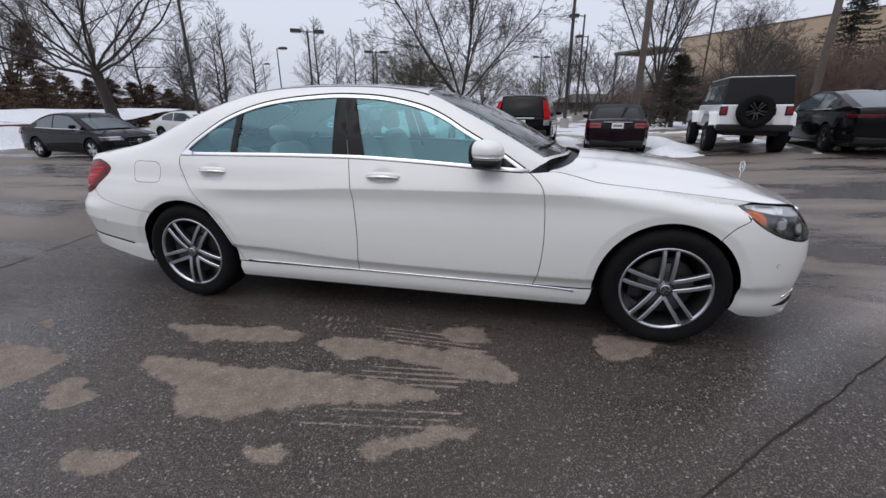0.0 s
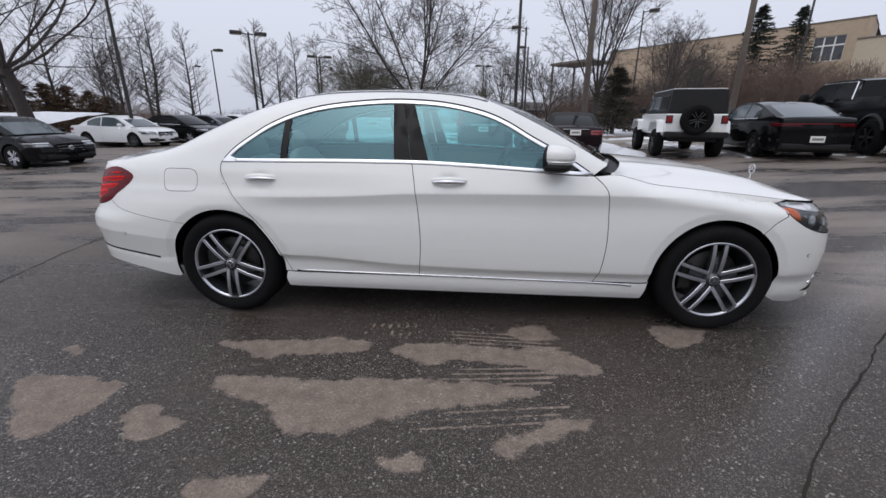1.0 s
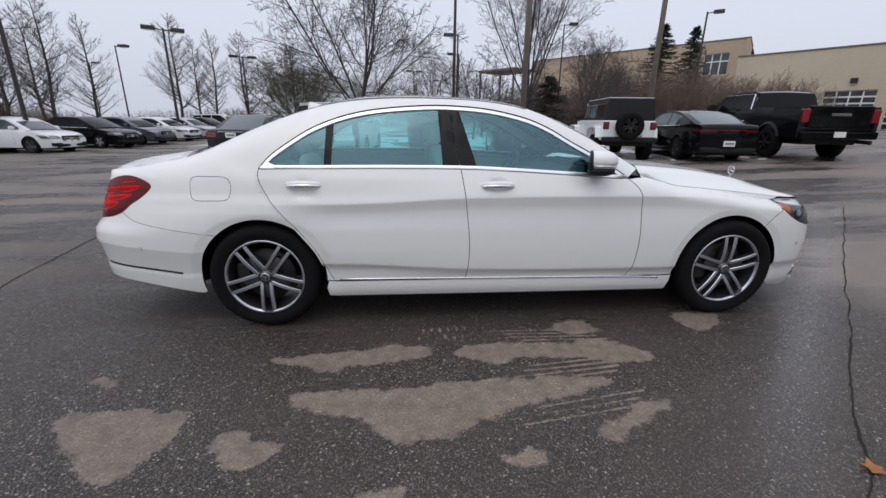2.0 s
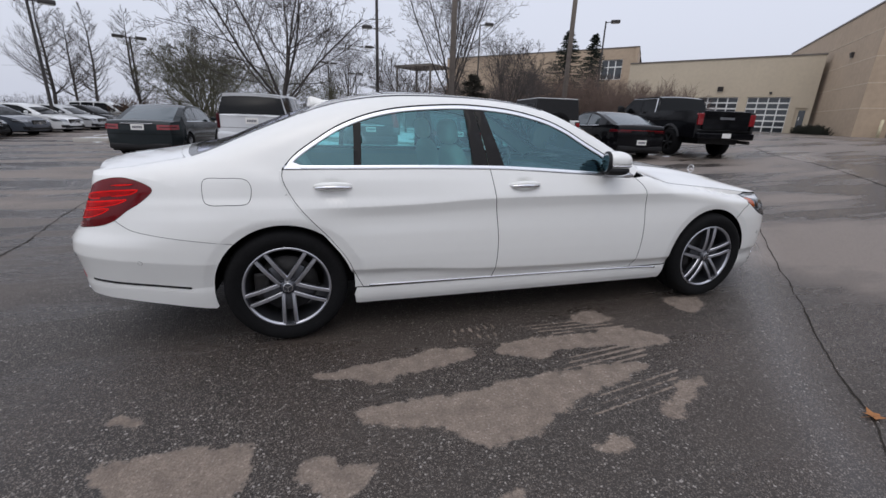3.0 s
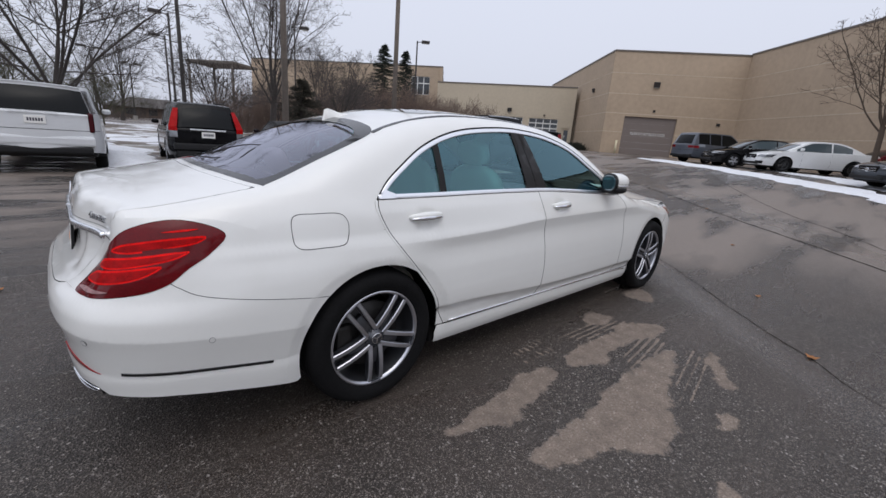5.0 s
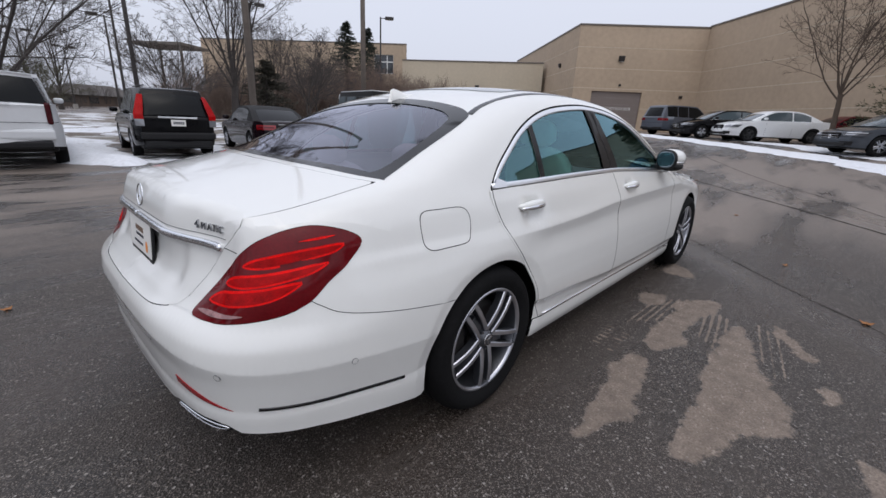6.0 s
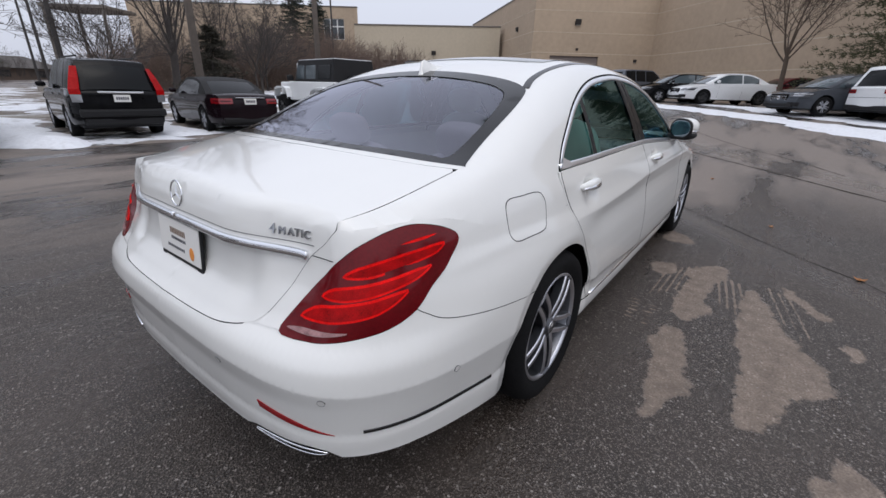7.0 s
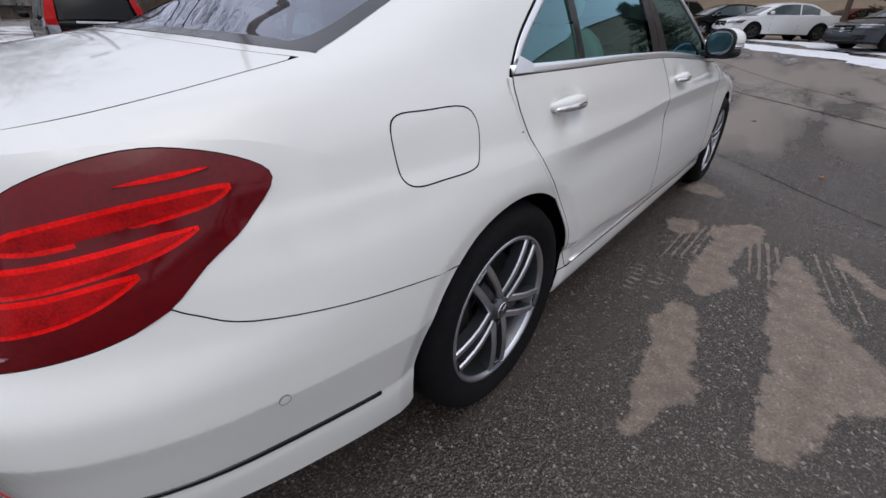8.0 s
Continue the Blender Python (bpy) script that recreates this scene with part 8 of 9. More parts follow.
m_f, L_f = wall_frame(C0, C1)
wall_lamp(m_g, 3.95, 7.2, 0.85)
wall_lamp(m_g, 4.15, 4.98, 0.35)
wall_lamp(m_g, 9.7, 4.15, 0.45)
wall_lamp(m_f, L_f - 4.6, 7.0, 0.7)
wall_lamp(m_l, 9.1, 5.0, 0.8)
wall_lamp(m_l, 13.2, 4.6, 0.35)
wall_lamp(m_l, 4.7, 4.6, 0.35)
# the older block behind the shrubs
E0, E1 = (21.0, 66.0), (38.3, 43.0)
m_o = wall_frame(E0, E1)[0]
win = (24.5, 27.1, 6.7, 9.05)
wall("wall_old", E0, E1, 0.0, 10.3, STUCCO, [win], label="tan older block behind bare shrubs")
wall("wall_old_return", E1, (42.8, 48.0), 0.0, 10.3, STUCCO, label="short tan return wall of the older block")
bm = bmesh.new()
bm.faces.new([bm.verts.new((x, y, 10.4)) for x, y in (E0, E1, (50, 56), (34, 80))])
tagged(part("roof_old", bm, ROOFGREY, None), "flat grey roof of the older block", "roof", kind="structure")
for o in (win,):
    w = empty("window", m_o, "white-framed upper window with dark panes", "window", kind="structure")
    bm = bmesh.new()
    box(bm, o[0], o[1], 0.20, 0.22, o[2], o[3])
    part("pane", bm, DOORGLASS, w)
    for k in range(4):
        x = o[0] + (o[1] - o[0]) * k / 3
        bm = bmesh.new()
        box(bm, x - 0.06, x + 0.06, 0.12, 0.2, o[2], o[3])
        part("mullion", bm, WHITEMETAL, w)
    for z in (o[2], (o[2] + o[3]) / 2 + 0.3, o[3]):
        bm = bmesh.new()
        box(bm, o[0], o[1], 0.115, 0.195, z - 0.07, z + 0.07)
        part("transom", bm, WHITEMETAL, w)
# entrance canopy of the older block
cn = empty("entrance_canopy", Matrix.Identity(4), "dark flat entrance canopy on steel posts", "canopy", kind="structure")
bm = bmesh.new()
box(bm, -3.5, 3.5, -2.6, 2.6, 8.25, 8.6, 0.05, m=pose(16.2, 62.6, 0.0, 0, 0, -53))
part("canopy_roof", bm, COPING, cn)
for x, y in ((-3.2, -2.3), (-3.2, 2.3), (3.2, -2.3)):
    bm = bmesh.new()
    p = pose(16.2, 62.6, 0.0, 0, 0, -53) @ Vector((x, y, 0))
    tube(bm, (p.x, p.y, 0), (p.x, p.y, 8.6), 0.16, 0.16, 10)
    part("post", bm, COPING, cn)
# a brick house far off beyond the lot
hs = empty("brick_house", pose(12.3, 97.4, 0.3, 0, 0, 8), "low brown brick house far beyond the lot", "house")
bm = bmesh.new()
box(bm, -6.6, 6.6, -4, 4, -1, 2.2)
part("wall", bm, BRICK, hs)
bm = bmesh.new()
v = [bm.verts.new(c) for c in ((-7.1, -4.6, 2.1), (7.1, -4.6, 2.1), (7.1, 4.6, 2.1), (-7.1, 4.6, 2.1), (-3.2, 0, 3.9), (3.2, 0, 3.9))]
for q in ((0, 1, 5, 4), (1, 2, 5), (2, 3, 4, 5), (3, 0, 4)):
    bm.faces.new([v[k] for k in q])
part("roof", bm, ROOFGREY, hs)
for x in (-5, -1.5, 3):
    bm = bmesh.new()
    box(bm, x, x + 1.3, -4.05, -3.97, 0.8, 1.8)
    part("window", bm, DOORGLASS, hs)


# ---- poles and lamps ----
def lot_lamp(x, y, h, heads, turn, r=0.075, label="tall bronze lot lamp with shoebox heads"):
    z = float(ground_z(x, y))
    ob = empty("lot_lamp", pose(x, y, z, 0, 0, turn), label, "street lamp", "lot lamps")
    bm = bmesh.new()
    tube(bm, (0, 0, -0.3), (0, 0, h), r * 1.25, r * 0.85, 12)
    part("pole", bm, POLE, ob)
    for s in heads:
        bm = bmesh.new()
        tube(bm, (0, 0, h - 0.12), (s * 0.45, 0, h - 0.05), 0.035, 0.035, 8)
        part("arm", bm, POLE, ob)
        hd = bmesh.new()
        box(hd, min(s * 0.40, s * 1.15), max(s * 0.40, s * 1.15), -0.26, 0.26, h - 0.16, h + 0.06, 0.06)
        head = part("head", hd, POLE, ob)
        bm = bmesh.new()
        box(bm, min(s * 0.5, s * 1.05), max(s * 0.5, s * 1.05), -0.2, 0.2, h - 0.175, h - 0.155)
        part("lens", bm, LAMPGLASS, head)
    bm = bmesh.new()
    tube(bm, (0, 0, -0.3), (0, 0, 0.65), 0.26, 0.26, 16)
    part("footing", bm, CURB, ob)


lot_lamp(-14.0, 26.5, 6.7, (-1, 1), 30)
lot_lamp(-13.9, 39.5, 6.8, (-1, 1), 22)
lot_lamp(-14.9, 16.1, 7.0, (1,), 41)
lot_lamp(-24.0, 38.2, 7.3, (1,), -10, 0.06)
lot_lamp(-42.0, 62.0, 8.4, (1,), 0, 0.06)
lot_lamp(5.26, 33.4, 7.85, (-1,), 0)
lot_lamp(6.44, 42.3, 7.6, (-1,), 0)
lot_lamp(3.88, 23.3, 8.2, (-1,), 0, 0.09)
lot_lamp(2.2, 58.5, 7.6, (-1, 1), 20)
lot_lamp(7.0, 72.0, 7.5, (-1, 1), 0)
lot_lamp(24.6, 31.0, 8.65, (1,), -35)
lot_lamp(14.5, 34.7, 8.7, (1,), -20, 0.06)


def wood_pole(x, y, h, r=0.15, lean=0.0):
    z = float(ground_z(x, y))
    bm = bmesh.new()
    tube(bm, (0, 0, -0.3), (lean, 0, h), r, r * 0.75, 12)
    ob = part("utility_pole", bm, WOOD, None, smooth=True)
    ob.matrix_basis = pose(x, y, z)
    tagged(ob, "weathered wooden utility pole", "pole", "wooden poles")


wood_pole(14.47, 19.8, 13.0)
wood_pole(6.3, 16.2, 13.0, 0.14)


# ---- trees ----
def branch_mesh(segs, sides):
    """Tapered tubes from (p, q, r0, r1) rows in one mesh."""
    seg = np.array([(*p, *q, a, b) for p, q, a, b in segs])
    p, q, r0, r1 = seg[:, :3], seg[:, 3:6], seg[:, 6], seg[:, 7]
    d = q - p
    d /= np.maximum(np.linalg.norm(d, axis=1)[:, None], 1e-9)
    h = np.where(np.abs(d[:, 2:3]) < 0.9, [[0, 0, 1.0]], [[1.0, 0, 0]])
    u = np.cross(d, h)
    u /= np.linalg.norm(u, axis=1)[:, None]
    w = np.cross(d, u)
    ang = np.arange(sides) * 2 * np.pi / sides
    ring = np.cos(ang)[None, :, None] * u[:, None] + np.sin(ang)[None, :, None] * w[:, None]
    v = np.concatenate([p[:, None] + ring * r0[:, None, None], q[:, None] + ring * r1[:, None, None]], 1).reshape(-1, 3)
    n = len(seg)
    base = (np.arange(n) * 2 * sides)[:, None]
    k = np.arange(sides)
    f = np.stack([base + k, base + (k + 1) % sides, base + sides + (k + 1) % sides, base + sides + k], -1).reshape(-1, 4)
    return v, f


def bare_tree(seed, h, trunk_r, spread, fork=0.2, limbs=6, rise=0.05, lean=0.0, shoots=(7, 6, 5, 3), crook=0.06, low=0.0, limb=0.42):
    """Segments of a bare tree: a trunk that forks into limbs, each set with ever finer shoots; limbs and twigs apart."""
    rng = random.Random(seed)
    thick, thin = [], []

    def grow(p, d, r, length, level):
        n = (8, 6, 4, 3, 2)[level]
        want = shoots[level] if level < len(shoots) else 0
        marks = sorted(0.16 + 0.84 * (k + rng.random()) / want for k in range(want)) if want else []
        side = rng.uniform(0, 6.28)
        for k in range(n):
            w = crook * (1 + 0.5 * level)
            d = (d + Vector((rng.gauss(0, w), rng.gauss(0, w), rng.gauss(0, w) + rise * (1 if level else 0.6)))).normalized()
            q = p + d * (length / n)
            r2 = r * (1 - 0.80 / n)
            (thick if level < 2 else thin).append((tuple(p), tuple(q), r, r2))
            while marks and marks[0] <= (k + 1) / n:
                m = marks.pop(0)
                side += 2.4 + rng.gauss(0, 0.4)
                u = d.orthogonal().normalized()
                u.rotate(Matrix.Rotation(side, 3, d))
                a = radians(rng.uniform(28, 58))
                e = (d * math.cos(a) + u * math.sin(a)).normalized()
                e = Vector((e.x, e.y, e.z if e.z > 0 else e.z * 0.5)).normalized()
                grow(p + (q - p) * (m * n - k), e, max(r2 * 0.56, 0.005), length * rng.uniform(0.40, 0.66) * (1.12 - 0.62 * m), level + 1)
            p, r = q, r2
    t = Vector((0, 0, -0.1))
    d = Vector((lean, 0, 1)).normalized()
    hf = h * fork
    r = trunk_r
    for k in range(5):
        d = (d + Vector((rng.gauss(0, 0.03), rng.gauss(0, 0.03), 0))).normalized()
        q = t + d * hf / 5
        thick.append((tuple(t), tuple(q), r * (1.35 if k == 0 else 1.08 if k == 1 else 1), r * (1.08 if k == 0 else 0.95)))
        t, r = q, r * 0.95
    a0 = rng.uniform(0, 6.28)
    for i in range(limbs):
        a = a0 + 2.4 * i + rng.uniform(-0.3, 0.3)
        out = spread * (0.18 + 0.95 * (i / max(1, limbs - 1))) * rng.uniform(0.85, 1.15)
        nd = (Vector((math.cos(a) * out, math.sin(a) * out, 1 - low * i / limbs)) + Vector((lean, 0, 0)) * 0.6).normalized()
        drop = d * (-0.35 * hf * max(0.0, i / limbs - 0.5))
        grow(t + drop, nd, r * limb * rng.uniform(0.8, 1.15), h * (1 - fork) * rng.uniform(0.78, 1.0), 0)
    zmax = sorted(s[1][2] for s in thick + thin)[-20]
    k = h / zmax
    sc = lambda segs, rmin: [(tuple(c * k for c in p), tuple(c * k for c in q), max(a, rmin), max(b, rmin)) for p, q, a, b in segs]
    return sc(thick, 0.010), sc(thin, 0.0055)


def leader_tree(seed, h, trunk_r, width=0.30, first=4):
    """A tall bare tree with one leader, whose side boughs sweep up and carry fans of fine shoots."""
    rng = random.Random(seed)
    thick, thin = [], []
    p, d = Vector((0, 0, -0.1)), Vector((0, 0, 1))
    n = 30
    for k in range(n):
        d = (d + Vector((rng.gauss(0, 0.03), rng.gauss(0, 0.03), 0.1))).normalized()
        q = p + d * h / n
        r = trunk_r * (1 - k / n) ** 0.9 + 0.008
        thick.append((tuple(p), tuple(q), r, r * 0.95))
        if k > first:
            for _ in range(2 + k % 2):
                a = rng.uniform(0, 6.28)
                l = h * width * (1 - (k / n)) ** 0.6 * rng.uniform(0.6, 1.15) + 0.25
                b, e = Vector(q), Vector((math.cos(a), math.sin(a), rng.uniform(0.25, 0.7))).normalized()
                rr = r * 0.36
                for j in range(6):
                    e = (e + Vector((rng.gauss(0, 0.08), rng.gauss(0, 0.08), 0.10))).normalized()
                    c = b + e * l / 6
                    (thick if j < 2 else thin).append((tuple(b), tuple(c), max(rr, 0.008), max(rr * 0.78, 0.006)))
                    for _ in range(3 if j else 1):
                        t = Vector((rng.gauss(0, 1), rng.gauss(0, 1), rng.gauss(0.35, 0.5))).normalized()
                        mid = b + (c - b) * rng.random()
                        g = (e * 0.8 + t * 0.6).normalized()
                        tip = mid + g * l * 0.26
                        thin.append((tuple(mid), tuple(tip), 0.007, 0.005))
                        for _ in range(1):
                            t2 = (g + Vector((rng.gauss(0, 0.5), rng.gauss(0, 0.5), rng.gauss(0.2, 0.4)))).normalized()
                            m2 = mid + (tip - mid) * rng.uniform(0.3, 1)
                            thin.append((tuple(m2), tuple(m2 + t2 * l * 0.13), 0.006, 0.004))
                    b, rr = c, rr * 0.78
        p = q
    return thick, thin


def plant(name, segs, x, y, label, group, bark=BARK, twig=TWIG, turn=0.0, z=None):
    ob = empty(name, pose(x, y, float(ground_z(x, y)) if z is None else z, 0, 0, turn), label, "tree", group)
    v, f = branch_mesh(segs[0], 7)
    part("trunk", mesh_of("trunk", v, f, bark), None, ob)
    v, f = branch_mesh(segs[1], 3)
    part("crown", mesh_of("crown", v, f, twig), None, ob)
    return ob


bare = "bare trees round the lot"
spreading = bare_tree(11, 8.4, 0.17, 1.3, 0.22, 9, 0.03, shoots=(8, 6, 5, 3), crook=0.05, limb=0.38)
plant("tree", spreading, -1.0, 16.1, "wide bare tree with many fine upswept twigs", bare)
tall = bare_tree(5, 11.5, 0.22, 0.62, 0.24, 8, 0.05, shoots=(8, 6, 5, 3), crook=0.05)
t2 = plant("tree", tall, 9.1, 25.4, "tall bare tree with an open rounded crown", bare)
oak = bare_tree(23, 11.0, 0.29, 1.5, 0.26, 10, 0.005, lean=-0.16, shoots=(8, 6, 4, 3), crook=0.11, low=0.6, limb=0.34)
t3 = plant("tree", oak, -18.2, 14.3, "large old bare tree with a stout leaning trunk", bare, turn=40, z=0.45)
copy_thing(t3, pose(-33, 11, 0.6, 0, 0, 150))
copy_thing(t2, pose(-36, 22, float(ground_z(-36, 22)), 0, 0, 70))
copy_thing(t2, pose(24, 50, 1.0, 0, 0, 200))
copy_thing(t2, pose(5, 66, 0.4, 0, 0, 120))
slim = leader_tree(3, 8.6, 0.13)
t4 = plant("slender_tree", slim, -21.5, 26.4, "slender bare tree with a single leader", "slender bare trees")
slim2 = leader_tree(8, 8.0, 0.12, 0.36, 6)
t4b = plant("slender_tree", slim2, -15.7, 30.4, "bare tree with rising boughs off one leader", "slender bare trees")
for k, (x, y, z_) in enumerate(((-23.3, 25.2, 1.0), (-19.9, 28.0, 0.86), (-27, 33, 1.1), (-13.2, 37.5, 0.95), (-18.5, 40, 1.0), (-33, 30, 1.15), (-38, 40, 1.2), (-22, 52, 1.25), (-12, 50, 1.0), (3, 66, 1.0), (-30, 24, 1.1))):
    copy_thing(t4 if k % 2 else t4b, pose(x, y, float(ground_z(x, y)), 0, 0, 53 * k) @ Matrix.Diagonal((z_, z_, z_, 1)))
dark = bare_tree(41, 7.4, 0.18, 1.25, 0.16, 11, 0.03, shoots=(8, 7, 5, 3), crook=0.09, low=0.3)
t5 = plant("dense_tree", dark, -8.0, 33.3, "dense olive-brown bare tree", "dense bare trees", OLIVE, OLIVE)
copy_thing(t5, pose(-6.0, 27.0, float(ground_z(-6, 27)), 0, 0, 100) @ Matrix.Diagonal((0.9, 0.9, 0.9, 1)))
copy_thing(t5, pose(1.6, 42.0, float(ground_z(1.6, 42)), 0, 0, 33) @ Matrix.Diagonal((0.75, 0.75, 0.75, 1)))
copy_thing(t5, pose(-3.4, 41.0, float(ground_z(-3.4, 41)), 0, 0, 210) @ Matrix.Diagonal((0.95, 0.95, 0.95, 1)))
for x_, y_, q_ in ((-9, -24, 0.9), (1, -27, 1.0), (9, -25, 0.85), (17, -30, 1.05), (-18, -29, 1.0)):
    copy_thing(t2, pose(x_, y_, 0.0, 0, 0, 40 * x_) @ Matrix.Diagonal((q_, q_, q_, 1)))
lone = bare_tree(77, 6.4, 0.11, 0.8, 0.34, 8, 0.04, shoots=(7, 6, 4), crook=0.10, limb=0.42)
plant("wall_tree", lone, 22.3, -1.32, "small bare tree before the tall wall", "small bare trees", WARMBARK, WARMBARK, turn=20)
small = bare_tree(91, 5.4, 0.08, 0.9, 0.24, 7, 0.03, shoots=(6, 6, 4, 2), crook=0.08)
t6 = plant("young_tree", small, 5.2, 23.5, "young bare tree in a snowy bed", "young bare trees")
for k, (x, y) in enumerate(((6.3, 26.8), (11.0, 20.0), (15.3, 27.9), (16.7, 29.0), (20.5, 33), (11.5, 31), (-19.5, 20.5), (24.5, 31.5))):
    copy_thing(t6, pose(x, y, float(ground_z(x, y)), 0, 0, 80 * k))


def brush(name, x, y, w, d, h, n, seed, mt, label, turn=0.0):
    """A mass of upright fine twigs."""
    rng = random.Random(seed)
    segs = []
    for _ in range(n):
        px, py = rng.uniform(-w / 2, w / 2), rng.uniform(-d / 2, d / 2)
        hh = h * rng.uniform(0.55, 1.0) * (1 - 0.45 * (abs(px) / (w / 2)) ** 3)
        p, dd = Vector((px, py, -0.1)), Vector((rng.gauss(0, 0.25), rng.gauss(0, 0.25), 1)).normalized()
        r = 0.022
        for j in range(4):
            dd = (dd + Vector((rng.gauss(0, 0.16), rng.gauss(0, 0.16), 0.05))).normalized()
            q = p + dd * hh / 4
            segs.append((tuple(p), tuple(q), r, r * 0.7))
            for _ in range(5):
                t = (dd * 0.7 + Vector((rng.gauss(0, 0.7), rng.gauss(0, 0.7), rng.gauss(0.2, 0.4)))).normalized()
                e = p + (q - p) * rng.random()
                segs.append((tuple(e), tuple(e + t * hh * rng.uniform(0.10, 0.24)), 0.010, 0.006))
            p, r = q, r * 0.7
    v, f = branch_mesh(segs, 3)
    ob = tagged(new(name, mesh_of(name, v, f, mt)), label, "shrubs", kind="stuff")
    ob.matrix_basis = pose(x, y, float(ground_z(x, y)), 0, 0, turn)
    return ob


brush("shrub_mass", 20.0, 30.5, 15, 4.5, 4.6, 950, 1, BRUSH, "tangle of russet bare shrubs before the building", -48)
brush("shrub_mass", 26.5, 26.5, 8, 4, 3.8, 520, 2, BRUSH, "tangle of russet bare shrubs before the building", -48)
brush("shrub_mass", 12.0, 35.0, 9, 5, 4.2, 560, 3, BRUSH, "tangle of russet bare shrubs before the building", -40)
brush("hedge", -44, 33, 34, 6, 3.6, 1500, 4, BRUSH, "brown winter hedge behind the snowy verge", 58)
brush("hedge", -42, 12, 24, 5, 5.2, 1300, 5, BRUSH, "brown winter hedge behind the snowy verge", 70)
brush("hedge", 0, -34, 90, 6, 4.4, 1500, 15, TWIG, "bare brush along the lot's far edge", 0)
brush("russet_bush", -12.5, 33.5, 3.4, 3.4, 2.3, 200, 6, mat("russet_leaves", (0.075, 0.040, 0.025), 0.95, scale=2, vary=0.3), "dark russet bush under the lamp")
brush("far_brush", -20, 78, 60, 8, 3.4, 700, 7, TWIG, "far belt of bare brush")
brush("far_brush", 25, 92, 60, 8, 4.0, 600, 8, TWIG, "far belt of bare brush")


def conifer(x, y, h, w, seed, label, z=None, needle=None, spray=1.0):
    """A conifer: a trunk and tiers of drooping boughs set with needle sprays."""
    rng = random.Random(seed)
    ob = empty("conifer", pose(x, y, float(ground_z(x, y)) if z is None else z), label, "tree", "conifers")
    v, f = branch_mesh([((0, 0, -0.1), (0, 0, h * 0.5), 0.13, 0.08), ((0, 0, h * 0.5), (0, 0, h), 0.08, 0.01)], 8)
    part("trunk", mesh_of("trunk", v, f, BARK), None, ob)
    verts, faces = [], []
    n = int(h * 38)
    for k in range(n):
        t = (k + rng.random()) / n
        z = h * (0.10 + 0.90 * t)
        a = rng.uniform(0, 6.28)
        l = w * (1 - t) ** 0.85 * rng.uniform(0.7, 1.1) + 0.12
        for s in range(7):
            u = (s + 0.6) / 7
            c = Vector((math.cos(a) * l * u, math.sin(a) * l * u, z - 0.30 * l * u + 0.22 * l * u * u))
            for _ in range(int(4 / spray ** 2.2)):
                d = Vector((math.cos(a) + rng.gauss(0, 0.7), math.sin(a) + rng.gauss(0, 0.7), rng.gauss(0.1, 0.45))).normalized()
                e = d.cross(Vector((rng.gauss(0, 1), rng.gauss(0, 1), rng.gauss(0, 1)))).normalized() * 0.035 * spray
                q = (0.22 + 0.10 * rng.random()) * spray
                i = len(verts)
                b_ = c + d * rng.uniform(0, 0.2) * (1 - spray) * 2
                verts += [tuple(b_ - e), tuple(b_ + e), tuple(b_ + d * q)]
                faces.append((i, i + 1, i + 2))
    part("crown", mesh_of("crown", verts, faces, needle or NEEDLE, smooth=False), None, ob)


conifer(24.0, 35.5, 8.6, 3.4, 1, "dark spruce rising over the shrubs")
conifer(30.5, 40.8, 9.6, 3.2, 2, "dark spruce rising over the shrubs")
conifer(8.9, 20.5, 3.4, 2.0, 3, "dark brownish evergreen under the tall tree", None, DUSKNEEDLE, 0.7)
conifer(22.4, -4.75, 7.5, 3.1, 4, "olive-green spruce behind the row of cars", None, OLIVENEEDLE, 0.5)
for k, (x, y, h) in enumerate(((-30.3, 19.8, 7.6), (-37.4, 19.4, 4.9), (-36.4, 20.6, 4.5), (-35.4, 21.8, 4.7), (-34.5, 22.9, 4.3), (-33.6, 24.0, 4.5), (-32.7, 25.1, 4.2), (-31.8, 26.1, 4.3), (-30.9, 27.2, 4.0), (-30.0, 28.2, 3.9), (-29.2, 29.2, 3.5), (-28.5, 30.1, 3.1))):
    conifer(x, y, h * 0.9, 2.6, 5 + 7 * k, "brownish cedar in the row behind the snowy verge", None, BROWNNEEDLE)


# ---- snow, verges, kerbs ----
def sheet(name, loop, mt, hgt, label, seed=0, kind="structure", rough=0.12, step=0.35, category="snow"):
    """A low uneven mass with a ragged outline, lying on the ground."""
    lp = dense(spline(loop, 5, closed=True), step * 0.6)
    lp = lp + np.array([noise.noise_vector(Vector((a * 0.9, b * 0.9, seed)))[:2] for a, b in lp]) * rough * 3 + np.array([noise.noise_vector(Vector((a * 3.1, b * 3.1, seed + 5)))[:2] for a, b in lp]) * rough
    if area2(lp) < 0:
        lp = lp[::-1]

    def lay(x, y):
        p = np.stack([x, y], 1)
        d = np.sqrt(((p[:, None] - lp[None]) ** 2).sum(-1).min(1))
        n = np.array([noise.noise(Vector((a * 0.8, b * 0.8, seed))) + 0.5 * noise.noise(Vector((a * 2.6, b * 2.6, seed))) for a, b in p])
        return np.stack([x, y, ground_z(x, y) - 0.015 + (hgt * (0.6 + 0.6 * n)).clip(0.02) * (1 - np.exp(-d / 0.35)) + 0.02], -1)
    v2, f, _ = filled([lp], step)
    v = lay(v2[:, 0], v2[:, 1])
    if normals(v, f)[:, 2].mean() < 0:
        f = f[:, ::-1]
    return tagged(new(name, mesh_of(name, v, f, mt)), label, category, kind=kind)


